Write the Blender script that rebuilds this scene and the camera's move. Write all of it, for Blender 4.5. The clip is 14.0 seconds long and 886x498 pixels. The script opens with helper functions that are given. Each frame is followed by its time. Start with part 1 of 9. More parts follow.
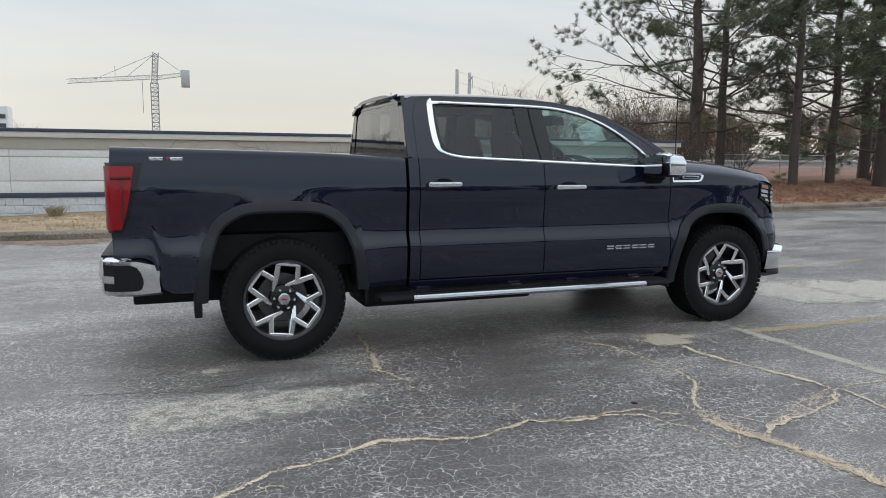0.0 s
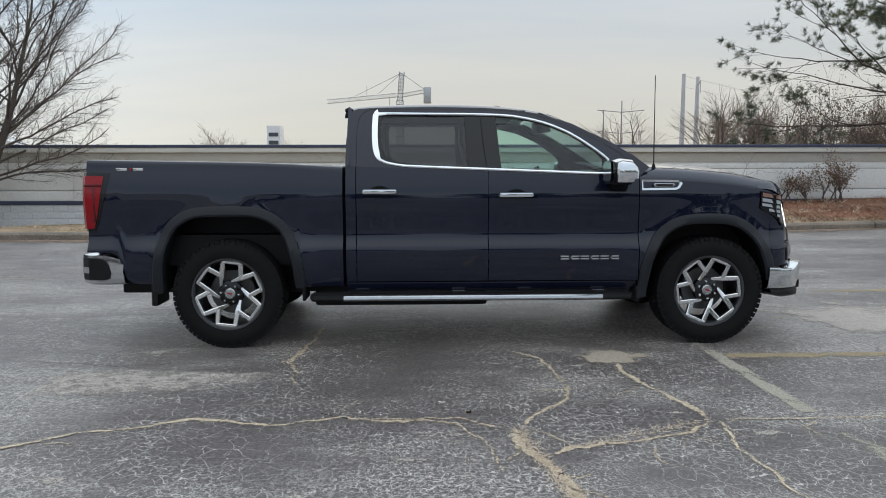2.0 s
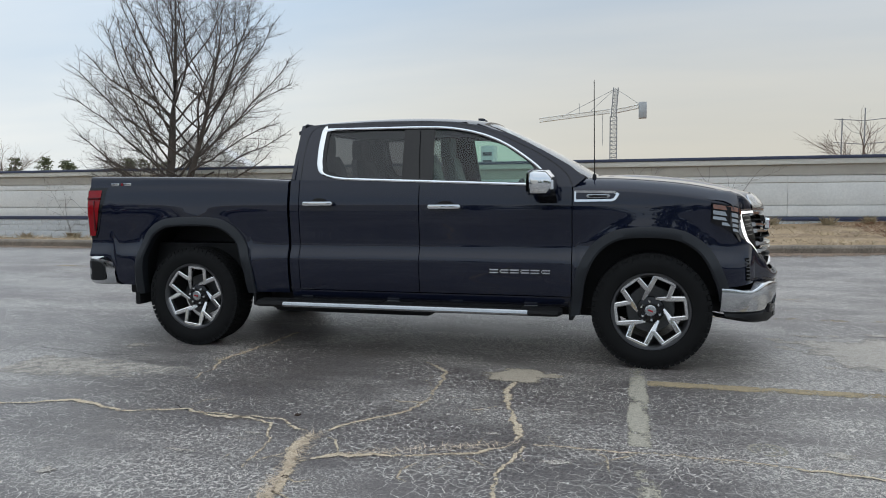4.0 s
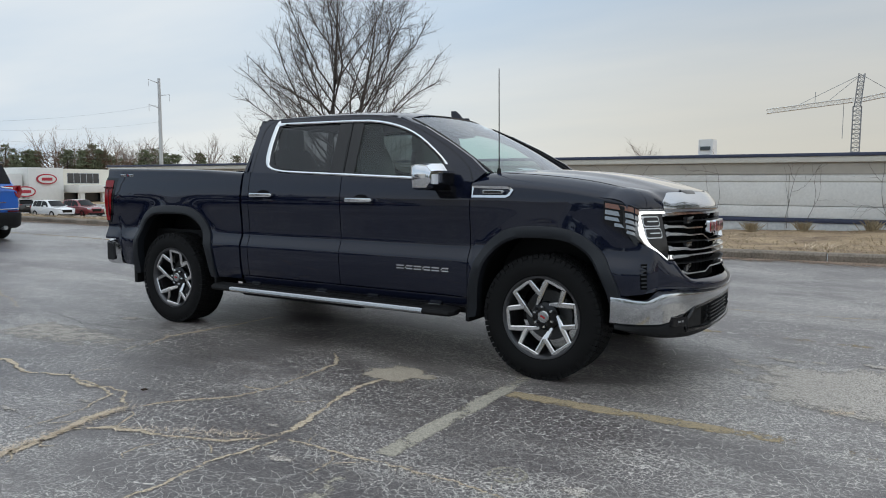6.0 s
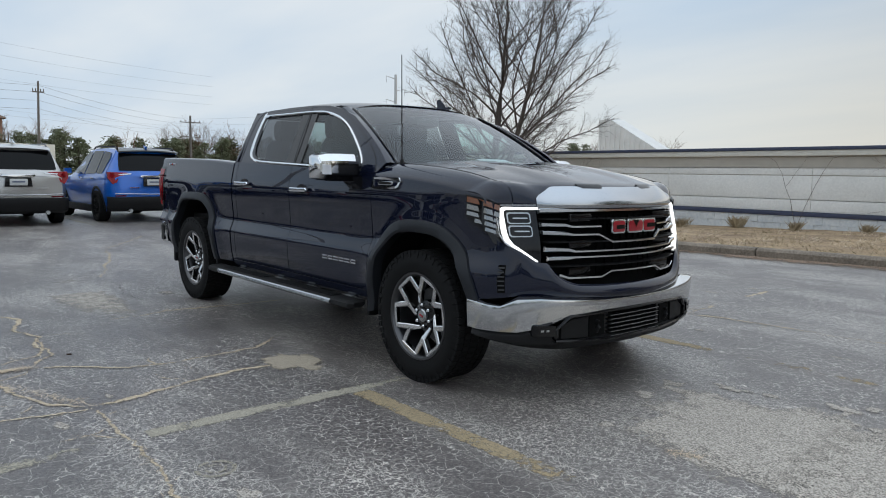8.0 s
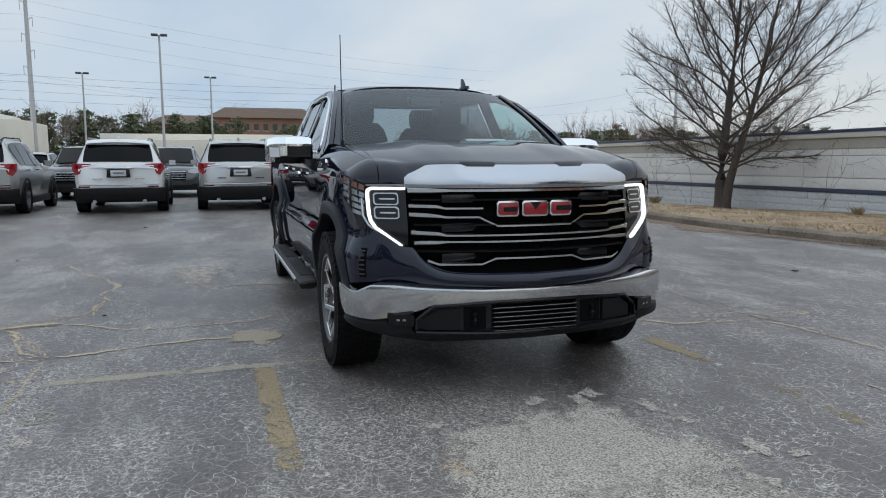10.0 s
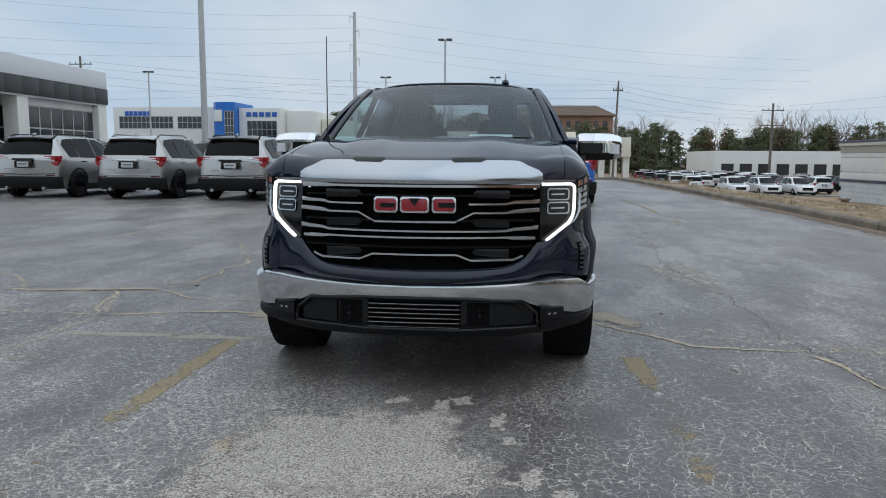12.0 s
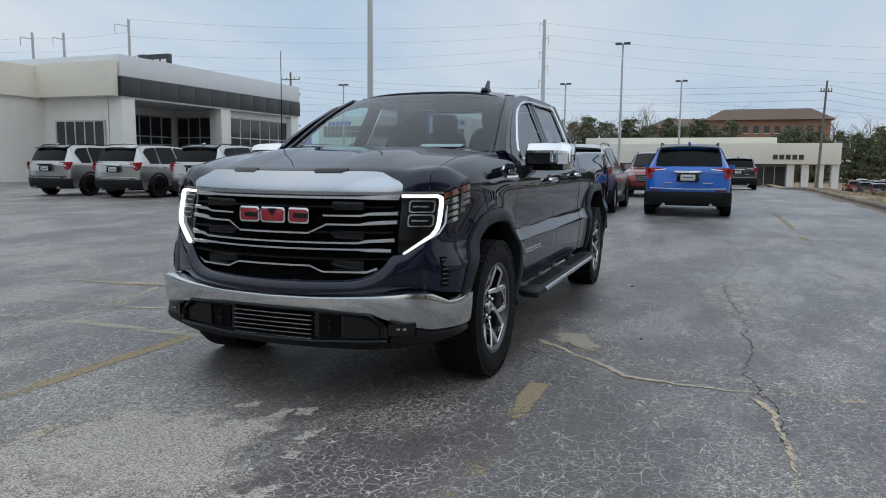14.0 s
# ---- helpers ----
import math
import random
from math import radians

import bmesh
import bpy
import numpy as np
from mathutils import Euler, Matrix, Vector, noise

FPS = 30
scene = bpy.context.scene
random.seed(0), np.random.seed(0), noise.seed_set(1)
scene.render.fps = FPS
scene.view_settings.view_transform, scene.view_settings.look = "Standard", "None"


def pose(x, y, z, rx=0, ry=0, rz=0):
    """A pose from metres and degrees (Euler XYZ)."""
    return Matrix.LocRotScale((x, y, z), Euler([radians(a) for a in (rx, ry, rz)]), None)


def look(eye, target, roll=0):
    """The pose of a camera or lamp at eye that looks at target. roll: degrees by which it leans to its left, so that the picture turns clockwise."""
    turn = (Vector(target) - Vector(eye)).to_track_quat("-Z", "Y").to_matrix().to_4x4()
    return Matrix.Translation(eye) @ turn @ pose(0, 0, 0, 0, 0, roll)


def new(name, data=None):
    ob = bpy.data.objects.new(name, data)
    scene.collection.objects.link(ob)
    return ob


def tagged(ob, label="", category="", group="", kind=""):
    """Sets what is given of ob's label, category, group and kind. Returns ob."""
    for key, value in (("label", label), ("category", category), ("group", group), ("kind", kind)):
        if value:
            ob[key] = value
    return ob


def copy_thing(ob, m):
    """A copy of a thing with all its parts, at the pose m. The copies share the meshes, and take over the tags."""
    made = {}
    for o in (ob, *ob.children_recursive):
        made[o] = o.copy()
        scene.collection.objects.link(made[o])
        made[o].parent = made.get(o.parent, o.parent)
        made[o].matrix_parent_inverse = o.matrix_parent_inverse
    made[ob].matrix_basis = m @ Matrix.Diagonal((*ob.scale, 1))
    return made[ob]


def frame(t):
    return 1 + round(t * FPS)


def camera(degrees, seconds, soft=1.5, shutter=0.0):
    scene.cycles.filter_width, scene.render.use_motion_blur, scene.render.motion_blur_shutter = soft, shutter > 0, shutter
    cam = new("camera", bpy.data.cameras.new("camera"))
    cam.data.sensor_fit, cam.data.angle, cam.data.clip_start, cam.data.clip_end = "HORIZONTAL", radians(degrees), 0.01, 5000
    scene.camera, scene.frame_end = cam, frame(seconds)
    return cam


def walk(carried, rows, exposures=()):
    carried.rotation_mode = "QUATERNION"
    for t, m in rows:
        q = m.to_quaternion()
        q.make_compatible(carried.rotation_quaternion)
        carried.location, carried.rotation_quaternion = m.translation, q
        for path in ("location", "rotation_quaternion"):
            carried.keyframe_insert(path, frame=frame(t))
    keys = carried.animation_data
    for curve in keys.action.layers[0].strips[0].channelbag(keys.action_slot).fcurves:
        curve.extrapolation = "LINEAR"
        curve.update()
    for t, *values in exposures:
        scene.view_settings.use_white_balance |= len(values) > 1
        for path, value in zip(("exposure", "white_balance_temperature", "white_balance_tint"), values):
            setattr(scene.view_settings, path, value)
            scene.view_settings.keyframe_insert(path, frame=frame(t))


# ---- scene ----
cam = camera(63.3, 14.0, soft=1.0)
PATH = [
    (0, (-2.574, -5.895, 1.379), (-1.873, -4.039, 1.133), 0.4),
    (0.5, (-2.07, -6.151, 1.383), (-1.52, -4.244, 1.136), 0.3),
    (1, (-1.536, -6.33, 1.382), (-1.143, -4.385, 1.136), 0.1),
    (1.5, (-0.996, -6.47, 1.377), (-0.761, -4.498, 1.142), 0.0),
    (2, (-0.416, -6.496, 1.37), (-0.346, -4.509, 1.15), -0.1),
    (2.5, (0.162, -6.542, 1.354), (0.075, -4.554, 1.157), -0.1),
    (3, (0.714, -6.496, 1.34), (0.471, -4.519, 1.16), -0.3),
    (3.2, (0.932, -6.476, 1.315), (0.628, -4.507, 1.14), -0.4),
    (5.3, (3.125, -5.755, 1.308), (2.271, -3.955, 1.133), -0.2),
    (5.5, (3.344, -5.651, 1.296), (2.432, -3.88, 1.12), -0.1),
    (6, (3.807, -5.333, 1.3), (2.756, -3.641, 1.12), 0.2),
    (6.5, (4.243, -4.977, 1.312), (3.065, -3.371, 1.128), 0.4),
    (7, (4.652, -4.596, 1.312), (3.357, -3.084, 1.121), 0.7),
    (7.5, (5.029, -4.154, 1.318), (3.617, -2.752, 1.118), 0.8),
    (8, (5.398, -3.739, 1.319), (3.874, -2.461, 1.109), 0.8),
    (8.2, (5.519, -3.524, 1.301), (3.945, -2.309, 1.082), 0.4),
    (10.3, (6.385, -1.312, 1.261), (4.46, -0.827, 1.019), 0.0),
    (10.5, (6.424, -1.082, 1.256), (4.48, -0.678, 1.014), 0.1),
    (11, (6.543, -0.54, 1.255), (4.568, -0.344, 1.008), 0.3),
    (11.5, (6.563, 0.002, 1.251), (4.579, -0.007, 0.998), 0.3),
    (12, (6.535, 0.526, 1.263), (4.561, 0.33, 1.011), 0.4),
    (12.5, (6.469, 1.037, 1.276), (4.518, 0.674, 1.026), 0.3),
    (13, (6.328, 1.503, 1.287), (4.41, 0.994, 1.041), 0.4),
    (13.5, (6.225, 1.935, 1.296), (4.341, 1.309, 1.055), 0.4),
    (14, (6.052, 2.244, 1.298), (4.199, 1.531, 1.061), 0.5),
]
EXPOSURE = [(0, 0.46, 6450, 10), (1.5, 0.30, 6430, 10), (3.0, 0.27, 6400, 10), (5.5, 0.13, 6400, 10), (8.0, 0.08, 6350, 10), (10.5, -0.03, 6300, 10), (14.0, -0.04, 6300, 10)]
walk(cam, [(t, look(eye, target, roll)) for t, eye, target, roll in PATH], EXPOSURE)

# ---- sky and sun ----
world = bpy.data.worlds.new("overcast_sky")
scene.world = world
world.use_nodes = True
wn, wl = world.node_tree.nodes, world.node_tree.links
for n in list(wn):
    wn.remove(n)
SUN_AZ, SUN_EL = radians(20), radians(28)   # azimuth from +Y towards +X
w_out = wn.new("ShaderNodeOutputWorld")
w_bg = wn.new("ShaderNodeBackground")
w_sky = wn.new("ShaderNodeTexSky")
w_sky.sky_type, w_sky.sun_disc = "NISHITA", False
w_sky.sun_elevation, w_sky.sun_rotation = SUN_EL, SUN_AZ
w_sky.air_density, w_sky.dust_density, w_sky.ozone_density = 1.0, 2.0, 1.5
w_dim = wn.new("ShaderNodeVectorMath")
w_dim.operation = "SCALE"
w_dim.inputs["Scale"].default_value = 0.06
wl.new(w_sky.outputs[0], w_dim.inputs[0])
w_co = wn.new("ShaderNodeTexCoord")
# long stratus streaks: the direction is flattened onto a high cloud sheet
w_sep = wn.new("ShaderNodeSeparateXYZ")
wl.new(w_co.outputs["Generated"], w_sep.inputs[0])
w_zp = wn.new("ShaderNodeMath")
w_zp.operation = "ADD"
w_zp.inputs[1].default_value = 0.12
wl.new(w_sep.outputs["Z"], w_zp.inputs[0])
w_zm = wn.new("ShaderNodeMath")
w_zm.operation = "MAXIMUM"
w_zm.inputs[1].default_value = 0.05
wl.new(w_zp.outputs[0], w_zm.inputs[0])
w_div = []
for axis in ("X", "Y"):
    d = wn.new("ShaderNodeMath")
    d.operation = "DIVIDE"
    wl.new(w_sep.outputs[axis], d.inputs[0])
    wl.new(w_zm.outputs[0], d.inputs[1])
    w_div.append(d)
w_com = wn.new("ShaderNodeCombineXYZ")
wl.new(w_div[0].outputs[0], w_com.inputs[0])
wl.new(w_div[1].outputs[0], w_com.inputs[1])
w_map = wn.new("ShaderNodeMapping")
w_map.inputs["Rotation"].default_value = (0, 0, radians(24))
w_map.inputs["Scale"].default_value = (0.32, 0.75, 1)
wl.new(w_com.outputs[0], w_map.inputs[0])
w_noise = wn.new("ShaderNodeTexNoise")
w_noise.inputs["Scale"].default_value = 0.9
w_noise.inputs["Detail"].default_value = 5
w_noise.inputs["Roughness"].default_value = 0.5
wl.new(w_map.outputs[0], w_noise.inputs["Vector"])
w_ramp = wn.new("ShaderNodeValToRGB")
w_ramp.color_ramp.elements[0].position, w_ramp.color_ramp.elements[0].color = 0.34, (0.52, 0.65, 0.79, 1)
w_ramp.color_ramp.elements[1].position, w_ramp.color_ramp.elements[1].color = 0.66, (0.78, 0.83, 0.86, 1)
wl.new(w_noise.outputs[0], w_ramp.inputs[0])
w_mix = wn.new("ShaderNodeMix")
w_mix.data_type = "RGBA"
w_mix.inputs[0].default_value = 0.88
wl.new(w_dim.outputs[0], w_mix.inputs[6])
wl.new(w_ramp.outputs[0], w_mix.inputs[7])
# an overcast sky is brighter overhead than at the horizon
w_zen = wn.new("ShaderNodeMapRange")
w_zen.inputs["From Min"].default_value, w_zen.inputs["From Max"].default_value = 0.30, 0.9
w_zen.inputs["To Min"].default_value, w_zen.inputs["To Max"].default_value = 1.0, 1.6
wl.new(w_sep.outputs["Z"], w_zen.inputs["Value"])
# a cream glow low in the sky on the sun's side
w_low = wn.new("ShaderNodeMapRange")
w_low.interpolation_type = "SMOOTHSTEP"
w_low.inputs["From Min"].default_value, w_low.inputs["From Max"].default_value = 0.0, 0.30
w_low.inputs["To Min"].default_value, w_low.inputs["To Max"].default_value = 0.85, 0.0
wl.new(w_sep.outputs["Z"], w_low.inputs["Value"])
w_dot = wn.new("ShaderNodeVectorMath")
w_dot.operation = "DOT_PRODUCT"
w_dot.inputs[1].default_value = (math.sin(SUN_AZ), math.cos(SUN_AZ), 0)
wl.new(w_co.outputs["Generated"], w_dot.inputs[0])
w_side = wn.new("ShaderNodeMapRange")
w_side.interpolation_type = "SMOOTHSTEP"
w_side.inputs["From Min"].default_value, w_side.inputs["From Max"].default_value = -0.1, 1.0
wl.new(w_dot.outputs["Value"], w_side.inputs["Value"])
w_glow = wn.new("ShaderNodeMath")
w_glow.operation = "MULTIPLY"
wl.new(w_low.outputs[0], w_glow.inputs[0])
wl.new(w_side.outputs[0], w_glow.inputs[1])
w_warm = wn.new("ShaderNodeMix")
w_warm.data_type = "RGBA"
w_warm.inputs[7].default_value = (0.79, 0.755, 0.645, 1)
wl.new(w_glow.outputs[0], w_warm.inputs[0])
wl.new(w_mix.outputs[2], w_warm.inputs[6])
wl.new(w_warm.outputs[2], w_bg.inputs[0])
# a thicker cloud bank in front of the low sun
w_bank = wn.new("ShaderNodeMapRange")
w_bank.interpolation_type = "SMOOTHSTEP"
w_bank.inputs["From Min"].default_value, w_bank.inputs["From Max"].default_value = 0.55, 1.0
w_bank.inputs["To Min"].default_value, w_bank.inputs["To Max"].default_value = 1.0, 0.70
wl.new(w_dot.outputs["Value"], w_bank.inputs["Value"])
w_gain = wn.new("ShaderNodeMath")
w_gain.operation = "MULTIPLY"
wl.new(w_zen.outputs[0], w_gain.inputs[0])
wl.new(w_bank.outputs[0], w_gain.inputs[1])
wl.new(w_gain.outputs[0], w_bg.inputs[1])
wl.new(w_bg.outputs[0], w_out.inputs[0])
sun_data = bpy.data.lights.new("sun", "SUN")
sun_data.energy, sun_data.angle, sun_data.color = 0.5, radians(120), (1.0, 0.90, 0.78)
sun_ob = new("sun", sun_data)
sun_ob.matrix_world = look((0, 0, 30), (-30 * math.sin(SUN_AZ) / math.tan(SUN_EL), -30 * math.cos(SUN_AZ) / math.tan(SUN_EL), 0))

# ---- materials ----
def mat(name, base, rough=0.5, metal=0.0, **kw):
    """A Principled material with noise at two scales: var is the tint change, bump the relief, size the grain in metres."""
    m = bpy.data.materials.new(name)
    m.use_nodes = True
    nt = m.node_tree
    bs = nt.nodes["Principled BSDF"]
    bs.inputs["Base Color"].default_value = (*base, 1)
    bs.inputs["Roughness"].default_value = rough
    bs.inputs["Metallic"].default_value = metal
    if "spec" in kw:
        bs.inputs["Specular IOR Level"].default_value = kw["spec"]
    if "coat" in kw:
        bs.inputs["Coat Weight"].default_value = kw["coat"]
        bs.inputs["Coat Roughness"].default_value = kw.get("coat_rough", 0.03)
    if "emit" in kw:
        bs.inputs["Emission Color"].default_value = (*kw["emit"], 1)
        bs.inputs["Emission Strength"].default_value = kw.get("glow", 1.0)
    if "trans" in kw:
        bs.inputs["Transmission Weight"].default_value = kw["trans"]
        bs.inputs["IOR"].default_value = kw.get("ior", 1.45)
    var, bump, size = kw.get("var", 0.0), kw.get("bump", 0.0), kw.get("size", 0.02)
    if var or bump:
        co = nt.nodes.new("ShaderNodeTexCoord")
        fine = nt.nodes.new("ShaderNodeTexNoise")
        fine.inputs["Scale"].default_value = 1 / size
        fine.inputs["Detail"].default_value = 4
        nt.links.new(co.outputs["Object"], fine.inputs["Vector"])
        big = nt.nodes.new("ShaderNodeTexNoise")
        big.inputs["Scale"].default_value = 1 / (size * kw.get("big", 18))
        big.inputs["Detail"].default_value = 3
        nt.links.new(co.outputs["Object"], big.inputs["Vector"])
        if var:
            add = nt.nodes.new("ShaderNodeMath")
            add.operation = "ADD"
            nt.links.new(fine.outputs[0], add.inputs[0])
            nt.links.new(big.outputs[0], add.inputs[1])
            rng = nt.nodes.new("ShaderNodeMapRange")
            rng.inputs["From Min"].default_value, rng.inputs["From Max"].default_value = 0.65, 1.35
            nt.links.new(add.outputs[0], rng.inputs["Value"])
            mx = nt.nodes.new("ShaderNodeMix")
            mx.data_type = "RGBA"
            lo = kw.get("dark", [c * (1 - var) for c in base])
            hi = kw.get("light", [min(1, c * (1 + var)) for c in base])
            mx.inputs[6].default_value, mx.inputs[7].default_value = (*lo, 1), (*hi, 1)
            nt.links.new(rng.outputs[0], mx.inputs[0])
            nt.links.new(mx.outputs[2], bs.inputs["Base Color"])
            rr = nt.nodes.new("ShaderNodeMapRange")
            rr.inputs["To Min"].default_value, rr.inputs["To Max"].default_value = max(0.02, rough - 0.12), min(1, rough + 0.1)
            nt.links.new(big.outputs[0], rr.inputs["Value"])
            nt.links.new(rr.outputs[0], bs.inputs["Roughness"])
        if bump:
            bp = nt.nodes.new("ShaderNodeBump")
            bp.inputs["Strength"].default_value = kw.get("bump_strength", 0.5)
            bp.inputs["Distance"].default_value = bump
            nt.links.new(fine.outputs[0], bp.inputs["Height"])
            nt.links.new(bp.outputs[0], bs.inputs["Normal"])
    return m


PAINT = mat("midnight_metallic_paint", (0.0064, 0.0088, 0.0215), 0.5, 0.0, coat=1.0, coat_rough=0.006, spec=0.0)
BLACK_PLASTIC = mat("black_textured_plastic", (0.007, 0.007, 0.0075), 0.55, spec=0.25, var=0.25, bump=0.0006, size=0.004)
GREY_PLASTIC = mat("charcoal_arch_plastic", (0.015, 0.017, 0.021), 0.5, spec=0.3, var=0.15, bump=0.0004, size=0.004)
GLOSS_BLACK = mat("gloss_black_trim", (0.005, 0.005, 0.006), 0.12, spec=0.4)
NOSE_CHROME = mat("satin_nose_chrome", (0.47, 0.49, 0.515), 0.13, 1.0)
CHROME = mat("polished_chrome", (0.76, 0.77, 0.785), 0.05, 1.0)
BUMPER_CHROME = mat("road_dulled_chrome", (0.60, 0.61, 0.62), 0.10, 1.0, var=0.08, size=0.05)
SATIN = mat("satin_aluminium", (0.46, 0.47, 0.48), 0.26, 1.0)
ALLOY = mat("bright_machined_alloy", (0.70, 0.70, 0.70), 0.12, 1.0)
LENS_SILVER = mat("clear_lens_over_silver", (0.26, 0.27, 0.28), 0.2, 1.0, coat=1.0)
LAMP_SILVER = mat("lamp_reflector_silver", (0.50, 0.51, 0.52), 0.22, 1.0)
GRILLE_BRIGHT = mat("bright_grille_metal", (0.68, 0.69, 0.70), 0.10, 1.0)
# near-black that paints the shade inside grille, inlets and gaps on plain sheets
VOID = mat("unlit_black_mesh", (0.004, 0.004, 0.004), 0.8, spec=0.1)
GUNMETAL = mat("dark_machined_alloy", (0.10, 0.10, 0.105), 0.3, 0.9)
RUBBER = mat("tyre_rubber", (0.0055, 0.0055, 0.0058), 0.75, spec=0.22, var=0.3, bump=0.0008, size=0.006)
RED_LENS = mat("red_lamp_lens", (0.26, 0.003, 0.007), 0.2, coat=0.25, spec=0.25)
DARK_RED = mat("dark_red_lens", (0.09, 0.002, 0.005), 0.12, coat=0.6, spec=0.3)
WHITE_LENS = mat("clear_lamp_lens", (0.75, 0.76, 0.78), 0.08, coat=1.0)
AMBER = mat("amber_reflector", (0.16, 0.045, 0.015), 0.15, coat=1.0)
DRL = mat("lit_daytime_lamp", (0.9, 0.9, 0.9), 0.2, emit=(1.0, 0.98, 0.94), glow=1.2)
INTERIOR = mat("black_cabin_trim", (0.020, 0.020, 0.022), 0.6, var=0.12, size=0.05)
SEAT = mat("dark_grey_seat_leather", (0.030, 0.029, 0.030), 0.5, var=0.12, size=0.05)
PAPER = mat("white_paper", (0.78, 0.80, 0.80), 0.8, var=0.06, size=0.03)
RED_BADGE = mat("red_badge_enamel", (0.30, 0.010, 0.018), 0.25, coat=0.6)
DISC = mat("dull_brake_disc", (0.10, 0.10, 0.10), 0.5, 0.6, var=0.2, size=0.02)
STEEL = mat("galvanised_steel", (0.42, 0.43, 0.43), 0.45, 0.7, var=0.12, size=0.05)


def glass(name, tint, rough=0.0):
    m = bpy.data.materials.new(name)
    m.use_nodes = True
    nt = m.node_tree
    nt.nodes.remove(nt.nodes["Principled BSDF"])
    tr = nt.nodes.new("ShaderNodeBsdfTransparent")
    tr.inputs[0].default_value = (*tint, 1)
    gl = nt.nodes.new("ShaderNodeBsdfGlossy")
    gl.inputs["Roughness"].default_value = 0.02
    gl.inputs[0].default_value = (0.95, 0.97, 1.0, 1)
    lw = nt.nodes.new("ShaderNodeLayerWeight")
    lw.inputs[0].default_value = 0.5
    pw = nt.nodes.new("ShaderNodeMath")
    pw.operation, pw.inputs[1].default_value = "POWER", 5.0
    nt.links.new(lw.outputs["Facing"], pw.inputs[0])
    fr = nt.nodes.new("ShaderNodeMath")
    fr.operation, fr.inputs[1].default_value, fr.inputs[2].default_value = "MULTIPLY_ADD", 0.955, 0.045
    nt.links.new(pw.outputs[0], fr.inputs[0])
    mx = nt.nodes.new("ShaderNodeMixShader")
    nt.links.new(fr.outputs[0], mx.inputs[0])
    nt.links.new(tr.outputs[0], mx.inputs[1])
    nt.links.new(gl.outputs[0], mx.inputs[2])
    nt.links.new(mx.outputs[0], nt.nodes["Material Output"].inputs[0])
    return m


GLASS_TINT = glass("privacy_glass", (0.27, 0.28, 0.29))
GLASS_BACK = glass("tinted_back_glass", (0.45, 0.47, 0.48))
GLASS_CLEAR = glass("green_tinted_glass", (0.62, 0.80, 0.75))
WINDSHIELD = glass("windscreen_glass", (0.60, 0.72, 0.72))

# ---- building tools ----
def mesh_of(name, bm, material, smooth=None):
    me = bpy.data.meshes.new(name)
    bmesh.ops.recalc_face_normals(bm, faces=bm.faces)
    if smooth is not None:
        for f in bm.faces:
            f.smooth = True
        for e in bm.edges:
            if len(e.link_faces) == 2 and e.calc_face_angle(0) > radians(smooth):
                e.smooth = False
    bm.to_mesh(me)
    bm.free()
    for m in material if isinstance(material, (list, tuple)) else [material]:
        me.materials.append(m)
    return me


def part(name, bm, material, parent=None, label="", smooth=35):
    ob = new(name, mesh_of(name, bm, material, smooth))
    if parent is not None:
        ob.parent = parent
    return tagged(ob, label=label)


def thing(name, m, label, category, group="", kind=""):
    ob = new(name)
    ob.empty_display_size = 0.2
    ob.matrix_world = m
    return tagged(ob, label, category, group, kind)


def box(bm, x0, x1, y0, y1, z0, z1, bevel=0.0):
    vs = [bm.verts.new(c) for c in ((x0, y0, z0), (x1, y0, z0), (x1, y1, z0), (x0, y1, z0), (x0, y0, z1), (x1, y0, z1), (x1, y1, z1), (x0, y1, z1))]
    fs = [bm.faces.new([vs[i] for i in q]) for q in ((3, 2, 1, 0), (4, 5, 6, 7), (0, 1, 5, 4), (1, 2, 6, 5), (2, 3, 7, 6), (3, 0, 4, 7))]
    if bevel:
        es = {e for f in fs for e in f.edges}
        bmesh.ops.bevel(bm, geom=list(es), offset=bevel, segments=2, affect="EDGES", profile=0.6)
    return vs


def boxed(*dims, bevel=0.0):
    bm = bmesh.new()
    box(bm, *dims, bevel=bevel)
    return bm


def loft(bm, rings, closed=True, caps=True):
    """Joins rings of equal length into a skin."""
    rows = [[bm.verts.new(p) for p in r] for r in rings]
    n = len(rows[0])
    for a, b in zip(rows, rows[1:]):
        for i in range(n if closed else n - 1):
            j = (i + 1) % n
            try:
                bm.faces.new((a[i], a[j], b[j], b[i]))
            except ValueError:
                pass
    if caps and closed:
        bm.faces.new(rows[0][::-1])
        bm.faces.new(rows[-1])
    return rows


def tube(bm, pts, radii, sides=8, caps=True):
    """A tapered tube along points."""
    pts = [Vector(p) for p in pts]
    if not isinstance(radii, (list, tuple)):
        radii = [radii] * len(pts)
    rings, up = [], Vector((0.013, 0.021, 1))
    for i, p in enumerate(pts):
        d = (pts[min(i + 1, len(pts) - 1)] - pts[max(i - 1, 0)]).normalized()
        u = d.cross(up)
        if u.length < 0.05:
            u = d.cross(Vector((1, 0.1, 0)))
        u.normalize()
        v = d.cross(u)
        rings.append([p + (u * math.cos(k * 2 * math.pi / sides) + v * math.sin(k * 2 * math.pi / sides)) * radii[i] for k in range(sides)])
    loft(bm, rings, True, caps)


